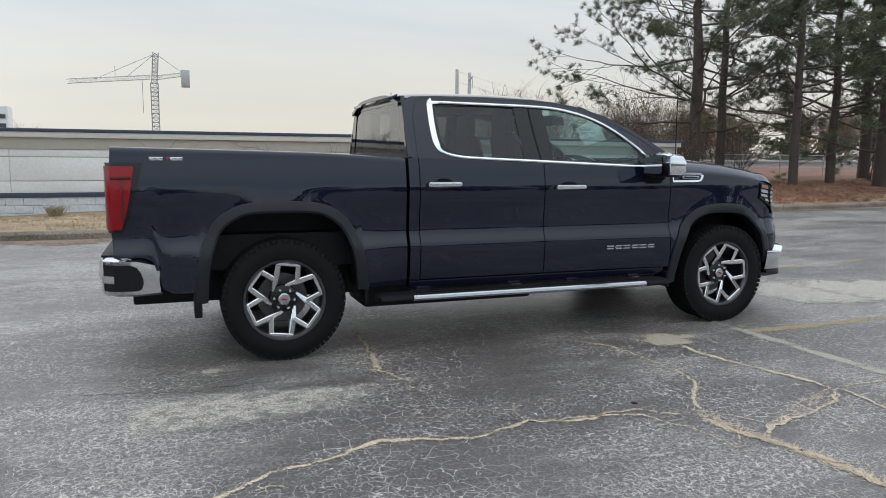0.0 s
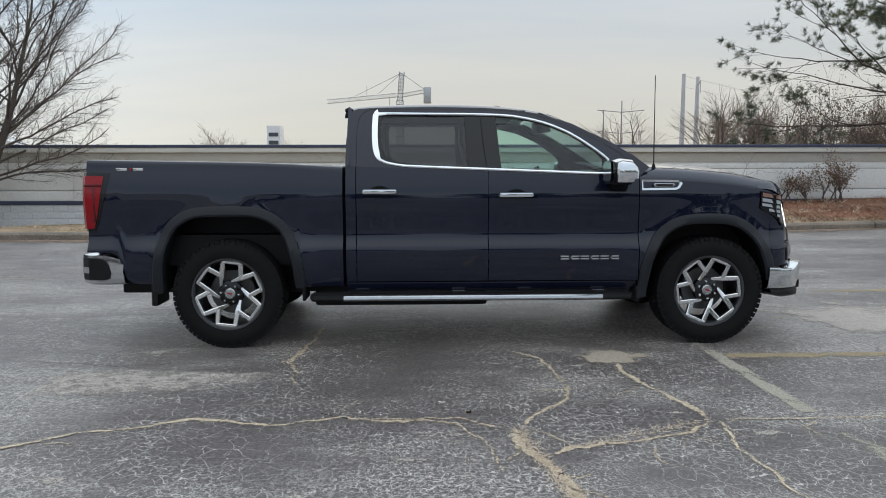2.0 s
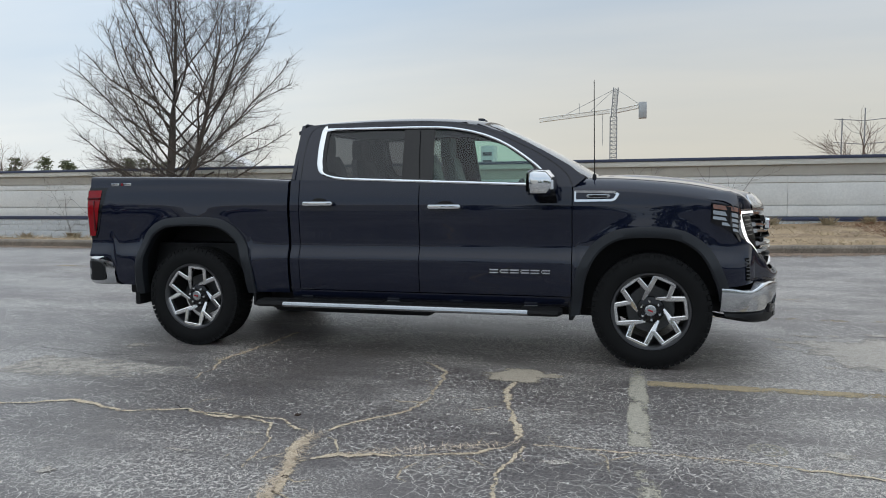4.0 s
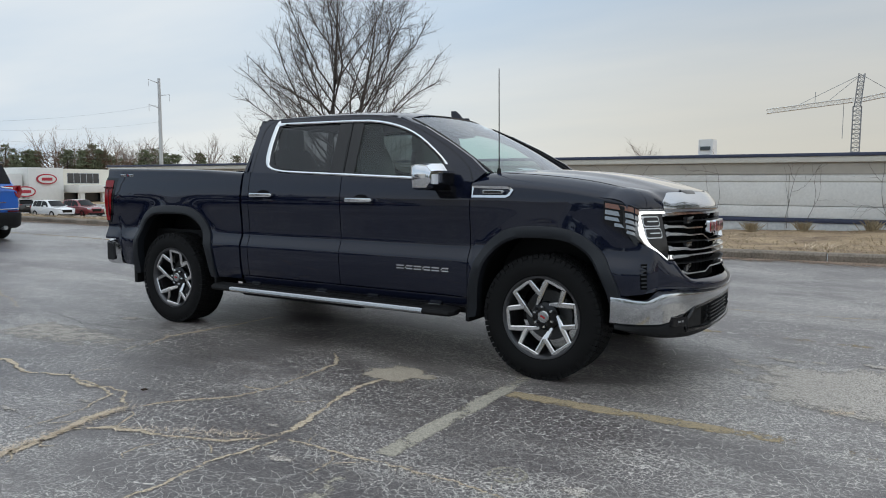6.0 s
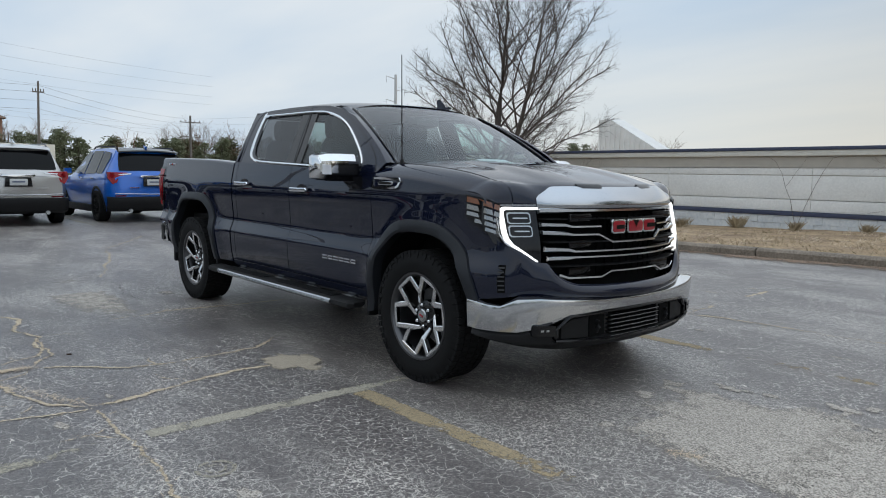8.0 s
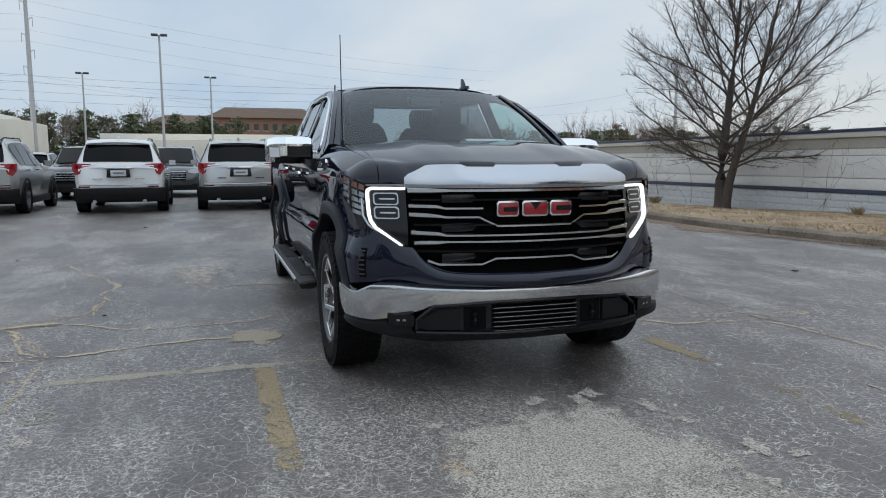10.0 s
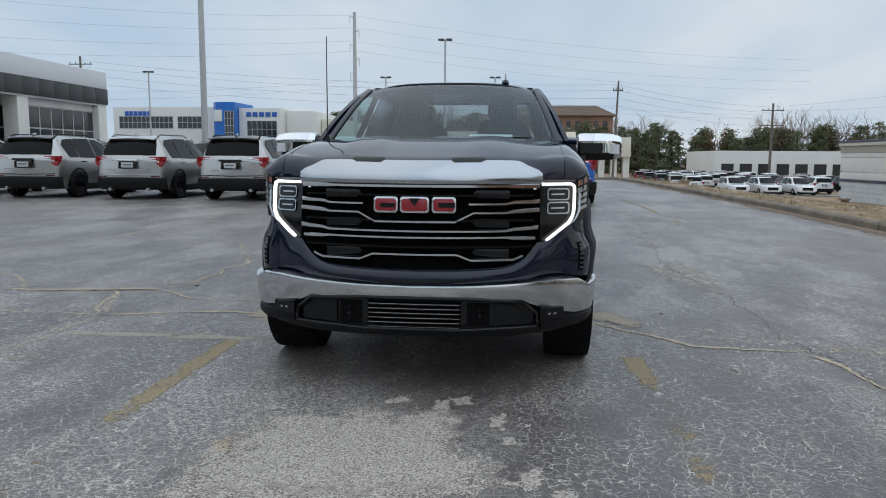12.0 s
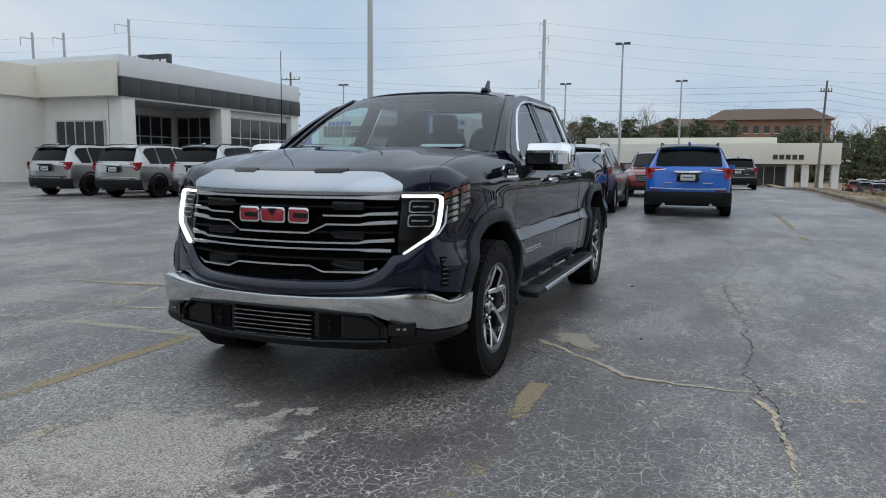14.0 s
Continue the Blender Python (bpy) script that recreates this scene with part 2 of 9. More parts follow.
def prism(bm, outline, axis, a, b, bevel=0.0):
    """Extrudes a flat outline (pairs) along axis 'x', 'y' or 'z' from a to b."""
    def at(u, v, w):
        return {"x": (w, u, v), "y": (u, w, v), "z": (u, v, w)}[axis]
    lo = [bm.verts.new(at(u, v, a)) for u, v in outline]
    hi = [bm.verts.new(at(u, v, b)) for u, v in outline]
    n = len(outline)
    fs = [bm.faces.new(lo[::-1]), bm.faces.new(hi)]
    for i in range(n):
        j = (i + 1) % n
        fs.append(bm.faces.new((lo[i], lo[j], hi[j], hi[i])))
    if bevel:
        es = {e for f in fs[:2] for e in f.edges}
        bmesh.ops.bevel(bm, geom=list(es), offset=bevel, segments=2, affect="EDGES", profile=0.6)
    return fs


def lerp(a, b, t):
    return a + (b - a) * t


def curve_at(keys, x):
    """Smooth value of a table of (x, value) pairs."""
    if x <= keys[0][0]:
        return keys[0][1]
    for (x0, v0), (x1, v1) in zip(keys, keys[1:]):
        if x <= x1:
            t = (x - x0) / (x1 - x0)
            return lerp(v0, v1, t)
    return keys[-1][1]


def smoothstep(a, b, x):
    t = max(0.0, min(1.0, (x - a) / (b - a)))
    return t * t * (3 - 2 * t)


def spline(keys, x):
    """Catmull-Rom through (x, value) pairs."""
    n = len(keys)
    if x <= keys[0][0]:
        return keys[0][1]
    if x >= keys[-1][0]:
        return keys[-1][1]
    i = max(k for k in range(n - 1) if keys[k][0] <= x)
    (x0, v0), (x1, v1) = keys[i], keys[i + 1]
    m0 = (v1 - keys[max(i - 1, 0)][1]) / (x1 - keys[max(i - 1, 0)][0])
    m1 = (keys[min(i + 2, n - 1)][1] - v0) / (keys[min(i + 2, n - 1)][0] - x0)
    h, t = x1 - x0, (x - x0) / (x1 - x0)
    return v0 * (2 * t**3 - 3 * t**2 + 1) + m0 * h * (t**3 - 2 * t**2 + t) + v1 * (3 * t**2 - 2 * t**3) + m1 * h * (t**3 - t**2)


def skin(bm, rows):
    """An open sheet from rows of points."""
    vs = [[bm.verts.new(p) for p in r] for r in rows]
    for a, b in zip(vs, vs[1:]):
        for i in range(len(a) - 1):
            if len({a[i], a[i + 1], b[i + 1], b[i]}) == 4:
                bm.faces.new((a[i], a[i + 1], b[i + 1], b[i]))
    return vs


def hem(bm, depth, axis=1, sign=1):
    """Turns the free edges of a sheet inwards, so that it has a visible thickness."""
    rim = [e for e in bm.edges if len(e.link_faces) == 1]
    made = bmesh.ops.extrude_edge_only(bm, edges=rim)
    for v in [g for g in made["geom"] if isinstance(g, bmesh.types.BMVert)]:
        v.co[axis] += depth * sign


def spaced(a, b, n):
    return [lerp(a, b, i / n) for i in range(n + 1)]


# ---- the lie of the land ----
KERB = [(-200, 7.0), (-60, 6.4), (-27, 6.2), (-8, 6.4), (-4, 6.65), (1.5, 7.3), (7, 7.8), (14, 8.3), (20, 9.1), (30, 11.0), (60, 19.0)]


def lot_z(x, y):
    """The lot dishes up gently away from the parked pickup, then falls away far off."""
    d = math.hypot(max(0, abs(x - 1.0) - 3.0), max(0, abs(y + 1) - 3.0))
    return 0.15 * smoothstep(0.5, 9.0, d) - 0.9 * smoothstep(28, 70, -x)

# ---- ground ----
def asphalt_material():
    m = bpy.data.materials.new("crazed_asphalt")
    m.use_nodes = True
    nt = m.node_tree
    N, L = nt.nodes.new, nt.links.new
    bs = nt.nodes["Principled BSDF"]
    co = N("ShaderNodeTexCoord")

    def noise_tex(scale, detail=4, rough=0.55, vec=None, squash=None):
        n = N("ShaderNodeTexNoise")
        n.inputs["Scale"].default_value, n.inputs["Detail"].default_value, n.inputs["Roughness"].default_value = scale, detail, rough
        src = co.outputs["Object"]
        if squash:
            mp = N("ShaderNodeMapping")
            mp.inputs["Scale"].default_value = squash
            L(src, mp.inputs[0])
            src = mp.outputs[0]
        L(vec or src, n.inputs["Vector"])
        return n

    def rng(src, a, b, c=0.0, d=1.0):
        r = N("ShaderNodeMapRange")
        r.inputs["From Min"].default_value, r.inputs["From Max"].default_value = a, b
        r.inputs["To Min"].default_value, r.inputs["To Max"].default_value = c, d
        L(src, r.inputs["Value"])
        return r.outputs[0]

    def math_node(op, a, b):
        n = N("ShaderNodeMath")
        n.operation = op
        for k, v in enumerate((a, b)):
            if isinstance(v, (int, float)):
                n.inputs[k].default_value = v
            else:
                L(v, n.inputs[k])
        return n.outputs[0]

    def mixed(fac, a, b):
        n = N("ShaderNodeMix")
        n.data_type = "RGBA"
        L(fac, n.inputs[0])
        for k, v in ((6, a), (7, b)):
            if isinstance(v, tuple):
                n.inputs[k].default_value = (*v, 1)
            else:
                L(v, n.inputs[k])
        return n.outputs[2]

    grain = noise_tex(240, 2, 0.7)
    base = mixed(rng(grain.outputs[0], 0.3, 0.7), (0.031, 0.0258, 0.0248), (0.112, 0.094, 0.090))
    grit = noise_tex(52, 3, 0.75)
    base = mixed(rng(grit.outputs[0], 0.50, 0.64, 0, 0.65), base, (0.215, 0.184, 0.172))
    base = mixed(rng(grit.outputs[0], 0.46, 0.36, 0, 0.75), base, (0.012, 0.0105, 0.0102))
    broad = noise_tex(0.55, 5, 0.6, squash=(0.6, 1.0, 1))
    base = mixed(rng(broad.outputs[0], 0.46, 0.66, 0, 0.30), base, (0.20, 0.174, 0.162))
    streak = noise_tex(1.6, 4, 0.6, squash=(0.35, 2.2, 1))
    base = mixed(rng(streak.outputs[0], 0.52, 0.70, 0, 0.24), base, (0.21, 0.182, 0.157))
    # crazing: a net of pale hair cracks, strong in some places only
    def shifted(vec, scale, amount, detail):
        w = noise_tex(scale, detail)
        o = N("ShaderNodeVectorMath")
        o.operation = "SCALE"
        o.inputs["Scale"].default_value = amount
        L(w.outputs["Color"], o.inputs[0])
        s = N("ShaderNodeVectorMath")
        L(vec, s.inputs[0])
        L(o.outputs[0], s.inputs[1])
        return s.outputs[0]
    bent = shifted(shifted(co.outputs["Object"], 7, 0.075, 3), 42, 0.010, 2)
    lines = []
    for scale, w0, w1 in ((10.0, 0.006, 0.0125), (22.0, 0.014, 0.030), (44.0, 0.030, 0.075)):
        v = N("ShaderNodeTexVoronoi")
        v.feature = "DISTANCE_TO_EDGE"
        v.inputs["Scale"].default_value = scale
        L(bent, v.inputs["Vector"])
        lines.append(rng(v.outputs["Distance"], w0, w1, 1, 0))
    breaks = noise_tex(13, 3, 0.7)
    breaks2 = noise_tex(31, 3, 0.7)
    area1, area2, area3 = noise_tex(0.75, 4, 0.6), noise_tex(0.95, 4, 0.65, squash=(1, 1.5, 1)), noise_tex(0.6, 4, 0.65, squash=(0.7, 1.6, 1))
    n1 = math_node("MULTIPLY", lines[0], math_node("MULTIPLY", rng(area1.outputs[0], 0.40, 0.52), rng(breaks.outputs[0], 0.40, 0.47)))
    n2 = math_node("MULTIPLY", lines[1], math_node("MULTIPLY", rng(area2.outputs[0], 0.43, 0.54), rng(breaks2.outputs[0], 0.42, 0.49)))
    n3 = math_node("MULTIPLY", lines[2], math_node("MULTIPLY", rng(area3.outputs[0], 0.48, 0.58), rng(breaks2.outputs[0], 0.44, 0.51)))
    net = math_node("MAXIMUM", n1, math_node("MAXIMUM", n2, n3))
    base = mixed(math_node("MULTIPLY", net, 0.82), base, (0.80, 0.75, 0.68))
    # stones rubbed bare, thick in scuffed areas
    speck = noise_tex(150, 2, 0.7)
    sk = math_node("MULTIPLY", rng(speck.outputs[0], 0.56, 0.64), rng(area3.outputs[0], 0.44, 0.64, 0.16, 1.0))
    base = mixed(math_node("MULTIPLY", sk, 0.9), base, (0.56, 0.515, 0.46))
    # small scuffed flecks
    fleck = noise_tex(6.5, 6, 0.75)
    fgate = noise_tex(0.9, 2)
    fl = math_node("MULTIPLY", rng(fleck.outputs[0], 0.675, 0.69), rng(fgate.outputs[0], 0.42, 0.52))
    base = mixed(math_node("MULTIPLY", fl, 0.85), base, (0.46, 0.45, 0.42))
    L(base, bs.inputs["Base Color"])
    L(rng(broad.outputs[0], 0.3, 0.7, 0.29, 0.50), bs.inputs["Roughness"])
    bs.inputs["Specular IOR Level"].default_value = 0.8
    bp = N("ShaderNodeBump")
    bp.inputs["Strength"].default_value, bp.inputs["Distance"].default_value = 0.45, 0.006
    L(math_node("SUBTRACT", grain.outputs[0], math_node("MULTIPLY", net, 0.5)), bp.inputs["Height"])
    L(bp.outputs[0], bs.inputs["Normal"])
    return m


ASPHALT = asphalt_material()


def worn_material(name, dark, light, fine=90.0, coarse=14.0, soft=0.10):
    """A thin worn layer that breaks up into chips and specks where its wear value is low."""
    m = bpy.data.materials.new(name)
    m.use_nodes = True
    nt = m.node_tree
    N, L = nt.nodes.new, nt.links.new
    bs = nt.nodes["Principled BSDF"]
    bs.inputs["Roughness"].default_value = 0.9
    co, at = N("ShaderNodeTexCoord"), N("ShaderNodeAttribute")
    at.attribute_name = "wear"
    tex = []
    for sc, det in ((fine, 2), (coarse, 6)):
        n = N("ShaderNodeTexNoise")
        n.inputs["Scale"].default_value, n.inputs["Detail"].default_value, n.inputs["Roughness"].default_value = sc, det, 0.68
        L(co.outputs["Object"], n.inputs["Vector"])
        tex.append(n.outputs[0])
    half = N("ShaderNodeMath")
    half.operation, half.inputs[1].default_value, half.inputs[2].default_value = "MULTIPLY_ADD", 0.45, -0.225
    L(tex[0], half.inputs[0])
    both = N("ShaderNodeMath")
    both.operation = "ADD"
    L(half.outputs[0], both.inputs[0])
    L(tex[1], both.inputs[1])
    total = N("ShaderNodeMath")
    total.operation = "ADD"
    L(both.outputs[0], total.inputs[0])
    L(at.outputs["Fac"], total.inputs[1])
    cut = N("ShaderNodeMapRange")
    cut.inputs["From Min"].default_value, cut.inputs["From Max"].default_value = 1.0 - soft * 0.5, 1.0 + soft * 0.5
    L(total.outputs[0], cut.inputs["Value"])
    tone = N("ShaderNodeMapRange")
    tone.inputs["From Min"].default_value, tone.inputs["From Max"].default_value = 0.35, 0.65
    L(tex[0], tone.inputs["Value"])
    mx = N("ShaderNodeMix")
    mx.data_type = "RGBA"
    mx.inputs[6].default_value, mx.inputs[7].default_value = (*dark, 1), (*light, 1)
    L(tone.outputs[0], mx.inputs[0])
    L(mx.outputs[2], bs.inputs["Base Color"])
    L(cut.outputs[0], bs.inputs["Alpha"])
    bp = N("ShaderNodeBump")
    bp.inputs["Strength"].default_value, bp.inputs["Distance"].default_value = 0.5, 0.004
    L(tex[0], bp.inputs["Height"])
    L(bp.outputs[0], bs.inputs["Normal"])
    return m


STRAW = mat("dry_grass_and_straw", (0.33, 0.235, 0.135), 0.95, var=0.6, bump=0.03, size=0.05, dark=(0.10, 0.056, 0.032), light=(0.48, 0.35, 0.205), big=14)
PINE_STRAW = mat("red_brown_pine_straw", (0.19, 0.085, 0.045), 0.95, var=0.6, bump=0.03, size=0.05)
CONCRETE = mat("weathered_concrete", (0.20, 0.165, 0.13), 0.9, var=0.55, bump=0.004, size=0.03)
CRACK_FILL = worn_material("sandy_crack_fill", (0.32, 0.255, 0.175), (0.68, 0.56, 0.41), 130, 26, 0.10)
CRACK_DARK = worn_material("open_dark_crack", (0.012, 0.012, 0.012), (0.03, 0.029, 0.028), 120, 30, 0.10)
DEAD_LEAF = mat("dark_dead_leaf", (0.05, 0.03, 0.02), 0.9, var=0.3, size=0.02)
WORN_WHITE = worn_material("worn_white_line_paint", (0.23, 0.21, 0.17), (0.47, 0.43, 0.345), 150, 15)
WORN_YELLOW = worn_material("worn_yellow_line_paint", (0.18, 0.145, 0.095), (0.45, 0.35, 0.21), 150, 15)
GRAVEL = worn_material("pale_bare_aggregate", (0.13, 0.115, 0.10), (0.62, 0.56, 0.49), 120, 9, 0.22)
SAND_PATCH = worn_material("sandy_repair_fill", (0.24, 0.205, 0.16), (0.52, 0.445, 0.34), 170, 10, 0.12)
CLAY = worn_material("washed_red_clay", (0.17, 0.125, 0.095), (0.32, 0.22, 0.15), 120, 7, 0.2)
PALE_STRAW = mat("pale_loose_straw", (0.62, 0.50, 0.37), 0.9, var=0.35, size=0.03)
BLADE = mat("dead_grass_blades", (0.34, 0.27, 0.17), 0.9, var=0.3, size=0.05)
WHITE_WALL = mat("white_painted_panels", (0.74, 0.735, 0.71), 0.65, var=0.10, bump=0.001, size=0.05, big=20)
BLOCK_WALL = mat("painted_concrete_block", (0.52, 0.53, 0.53), 0.8, var=0.16, bump=0.004, size=0.06, big=8, dark=(0.50, 0.53, 0.56), light=(0.72, 0.73, 0.72))
TAUPE = mat("taupe_fascia", (0.42, 0.39, 0.34), 0.8, var=0.08, size=0.2)
NAVY = mat("navy_roof_trim", (0.045, 0.055, 0.10), 0.4, var=0.2, size=0.1)
CREAM = mat("cream_trim", (0.62, 0.60, 0.54), 0.6, var=0.06, size=0.1)


def build_ground():
    bm = bmesh.new()
    xs = [-2500, -600, -250, -120, -70, -50, -35] + [-28 + 1.5 * i for i in range(32)] + [25, 35, 60, 150, 600, 2500]
    ys = [-2500, -600, -200, -90, -50, -35] + [-26 + 1.5 * i for i in range(20)] + [4.5, 5.2]
    rows = []
    for x in xs:
        k = curve_at(KERB, x)
        col = [bm.verts.new((x, y, lot_z(x, y) if abs(y) < 200 and abs(x) < 200 else -1)) for y in ys]
        col += [bm.verts.new((x, k, lot_z(x, k))), bm.verts.new((x, k + 0.1, lot_z(x, k)))]
        rows.append(col)
    for a, b in zip(rows, rows[1:]):
        for i in range(len(a) - 1):
            bm.faces.new((a[i], b[i], b[i + 1], a[i + 1]))
    tagged(part("ground", bm, ASPHALT, smooth=60), "cracked and crazed dark grey asphalt car park", "ground", kind="structure")


build_ground()


def ribbon(bm, pts, width, lift, rnd, wander=0.02, step=0.025, sound=0.62):
    """A strip through points on the lot that zigzags a little; its wear value fades it out at the rims and in places along it."""
    lay = bm.verts.layers.float.get("wear") or bm.verts.layers.float.new("wear")
    fine = []
    for a, b in zip(pts, pts[1:]):
        n = max(1, int((Vector(b) - Vector(a)).length / step))
        fine += [Vector(a).lerp(Vector(b), i / n) for i in range(n)]
    fine.append(Vector(pts[-1]))
    prev = None
    ph = rnd.random() * 50
    for i, p in enumerate(fine):
        t = (fine[min(i + 1, len(fine) - 1)] - fine[max(i - 1, 0)]).normalized()
        n = Vector((-t.y, t.x))
        c = p + n * (wander * (1.4 * noise.noise((i * step * 2.5, ph, 0)) + 0.9 * noise.noise((i * step * 9, ph, 4)) + 0.6 * noise.noise((i * step * 24, ph, 6))))
        w = width * (1.0 + 0.7 * noise.noise((i * step * 3, ph, 9)))
        core = sound + 0.26 * noise.noise((i * step * 1.7, ph, 3)) + 0.12 * noise.noise((i * step * 7, ph, 5))
        ends = min(1.0, i * step / 0.15, (len(fine) - 1 - i) * step / 0.15)
        row = []
        for k, drop in ((-1.6, 0.42), (-0.55, 0.06), (0, 0.0), (0.55, 0.06), (1.6, 0.42)):
            q = c + n * w * k
            v = bm.verts.new((q.x, q.y, lot_z(q.x, q.y) + lift))
            v[lay] = core - drop - 0.25 * (1 - ends)
            row.append(v)
        if prev:
            for k in range(4):
                bm.faces.new((prev[k], prev[k + 1], row[k + 1], row[k]))
        prev = row


rnd = random.Random(5)
# long cracks, as runs across the lot
CRACKS = {
    "sandy": [([(-3.6, -3.45), (-2.65, -3.1), (-2.2, -2.8), (-1.65, -2.62), (-1.2, -2.72), (-0.83, -2.6), (-0.6, -2.7), (-0.2, -2.66), (0.1, -2.83)], 0.026),
              ([(0.1, -2.83), (0.26, -2.6), (0.47, -2.33), (0.53, -2.05), (0.5, -1.75), (0.46, -1.4), (0.15, -1.1)], 0.024),
              ([(0.1, -2.83), (0.09, -3.08), (0.16, -3.28), (0.24, -3.55), (0.3, -4.0), (0.2, -4.8)], 0.042),
              ([(0.17, -3.24), (0.35, -3.1), (0.68, -3.02), (1.0, -2.92), (1.2, -2.73)], 0.024),
              ([(1.2, -2.73), (1.55, -2.74), (1.84, -2.71), (2.4, -2.74), (3.2, -2.85)], 0.017),
              ([(1.2, -2.73), (1.06, -2.2), (0.97, -1.85), (1.0, -1.5)], 0.030),
              ([(1.2, -2.73), (1.17, -3.1), (1.2, -3.6), (1.26, -4.4)], 0.026),
              ([(0.88, 1.02), (1.3, 1.45), (1.6, 1.75), (1.66, 2.1), (1.66, 2.4), (1.62, 2.8), (1.62, 3.3), (1.5, 4.4)], 0.034),
              ([(1.66, 2.4), (1.95, 2.55), (2.5, 2.6), (3.1, 2.6), (3.9, 2.75)], 0.024),
              ([(-1.2, -2.05), (-1.26, -1.7), (-1.36, -1.45), (-1.27, -0.85), (-1.2, -0.2)], 0.030),
              ([(-0.05, -3.4), (-0.08, -3.0), (-0.2, -2.72), (-0.8, -2.62)], 0.016),
              ([(0.3, -4.0), (-0.4, -4.6), (-1.0, -5.6)], 0.03),
              ([(-8, 0.4), (-6.5, -0.6), (-5.2, -0.9), (-3.8, -1.4)], 0.02),
              ([(-9, -5.4), (-6, -5.2), (-3, -5.8), (0, -6.6)], 0.03)],
    "dark": [([(-0.6, 2.46), (0.6, 2.52), (1.3, 2.44), (1.9, 2.58), (2.7, 2.6)], 0.010),
             ([(-6.9, 2.33), (-4.5, 2.6), (-2.4, 2.3), (-0.6, 2.46)], 0.010),
             ([(-1.0, -2.5), (-0.83, -2.62), (-0.7, -2.68)], 0.012),
             ([(-3.2, -1.35), (-2.5, -1.5), (-1.9, -1.45)], 0.010),
             ([(0.7, 0.4), (1.2, 1.0), (1.5, 1.4)], 0.008),
             ([(-3.0, 3.4), (-1, 3.6), (0.8, 3.2)], 0.012)]}
for kind, m, lift in (("sandy", CRACK_FILL, 0.004), ("dark", CRACK_DARK, 0.003)):
    bm = bmesh.new()
    for pts, w in CRACKS[kind]:
        ribbon(bm, pts, w * (0.58 if kind == "sandy" else 0.26), lift, rnd, 0.028, 0.022, 0.645 if kind == "sandy" else 0.70)
    if kind == "sandy":
        # finer side shoots
        for pts, w in CRACKS["sandy"]:
            for _ in range(4):
                i = rnd.randrange(len(pts) - 1)
                p = Vector(pts[i]).lerp(Vector(pts[i + 1]), rnd.random())
                a = rnd.uniform(0, 6.28)
                run = [p]
                for _ in range(4):
                    a += rnd.uniform(-0.9, 0.9)
                    run.append(run[-1] + Vector((math.cos(a), math.sin(a))) * rnd.uniform(0.04, 0.13))
                ribbon(bm, run, 0.006, lift, rnd, 0.012, 0.02, 0.55)
    ob = part("crack", bm, m, None, smooth=None)
    tagged(ob, "sandy straw-filled cracks across the asphalt" if kind == "sandy" else "thin open dark cracks in the asphalt", "crack", kind="stuff")


def worn_line(name, a, b, width, m, lab, keep=0.5, seed=1):
    """A painted stripe whose wear value rises and falls along it."""
    a, b = Vector(a), Vector(b)
    t = (b - a).normalized()
    n = Vector((-t.y, t.x))
    length = (b - a).length
    bm = bmesh.new()
    lay = bm.verts.layers.float.new("wear")
    rows = []
    for i in range(int(length / 0.06) + 1):
        row = []
        for j, edge in ((-0.62, -0.22), (-0.45, 0.0), (0, 0.05), (0.45, 0.0), (0.62, -0.22)):
            p = a + t * (i * 0.06) + n * (j * width)
            v = bm.verts.new((p.x, p.y, lot_z(p.x, p.y) + 0.0022))
            v[lay] = keep + edge + 0.40 * noise.noise((p.x * 0.9, p.y * 0.9, seed)) + 0.30 * noise.noise((p.x * 3.5, p.y * 3.5, seed + 5))
            row.append(v)
        rows.append(row)
    for p, q in zip(rows, rows[1:]):
        for k in range(4):
            bm.faces.new((p[k], q[k], q[k + 1], p[k + 1]))
    tagged(part(name, bm, m, None, smooth=None), lab, "road marking", kind="stuff")


worn_line("line_marking", (1.78, -0.95), (1.80, -2.66), 0.105, WORN_WHITE, "flaked white parking line on the asphalt", 0.56, 1)
worn_line("line_marking", (1.81, -2.75), (1.92, -5.2), 0.11, WORN_WHITE, "flaked white parking line on the asphalt", 0.54, 2)
worn_line("line_marking", (1.85, -1.40), (6.5, -1.36), 0.115, WORN_YELLOW, "flaked yellow parking line on the asphalt", 0.53, 7)
worn_line("line_marking", (1.95, 1.29), (6.5, 1.40), 0.115, WORN_YELLOW, "flaked yellow parking line on the asphalt", 0.48, 12)
worn_line("line_marking", (-14, 3.45), (-1.0, 3.68), 0.11, WORN_YELLOW, "flaked yellow parking line on the asphalt", 0.50, 15)
for k in range(7):
    y = 0.25 - 2.6 * k
    worn_line("line_marking", (-10.2, y), (-15.5, y), 0.10, WORN_WHITE, "flaked white parking line on the asphalt", 0.48, 20 + k)


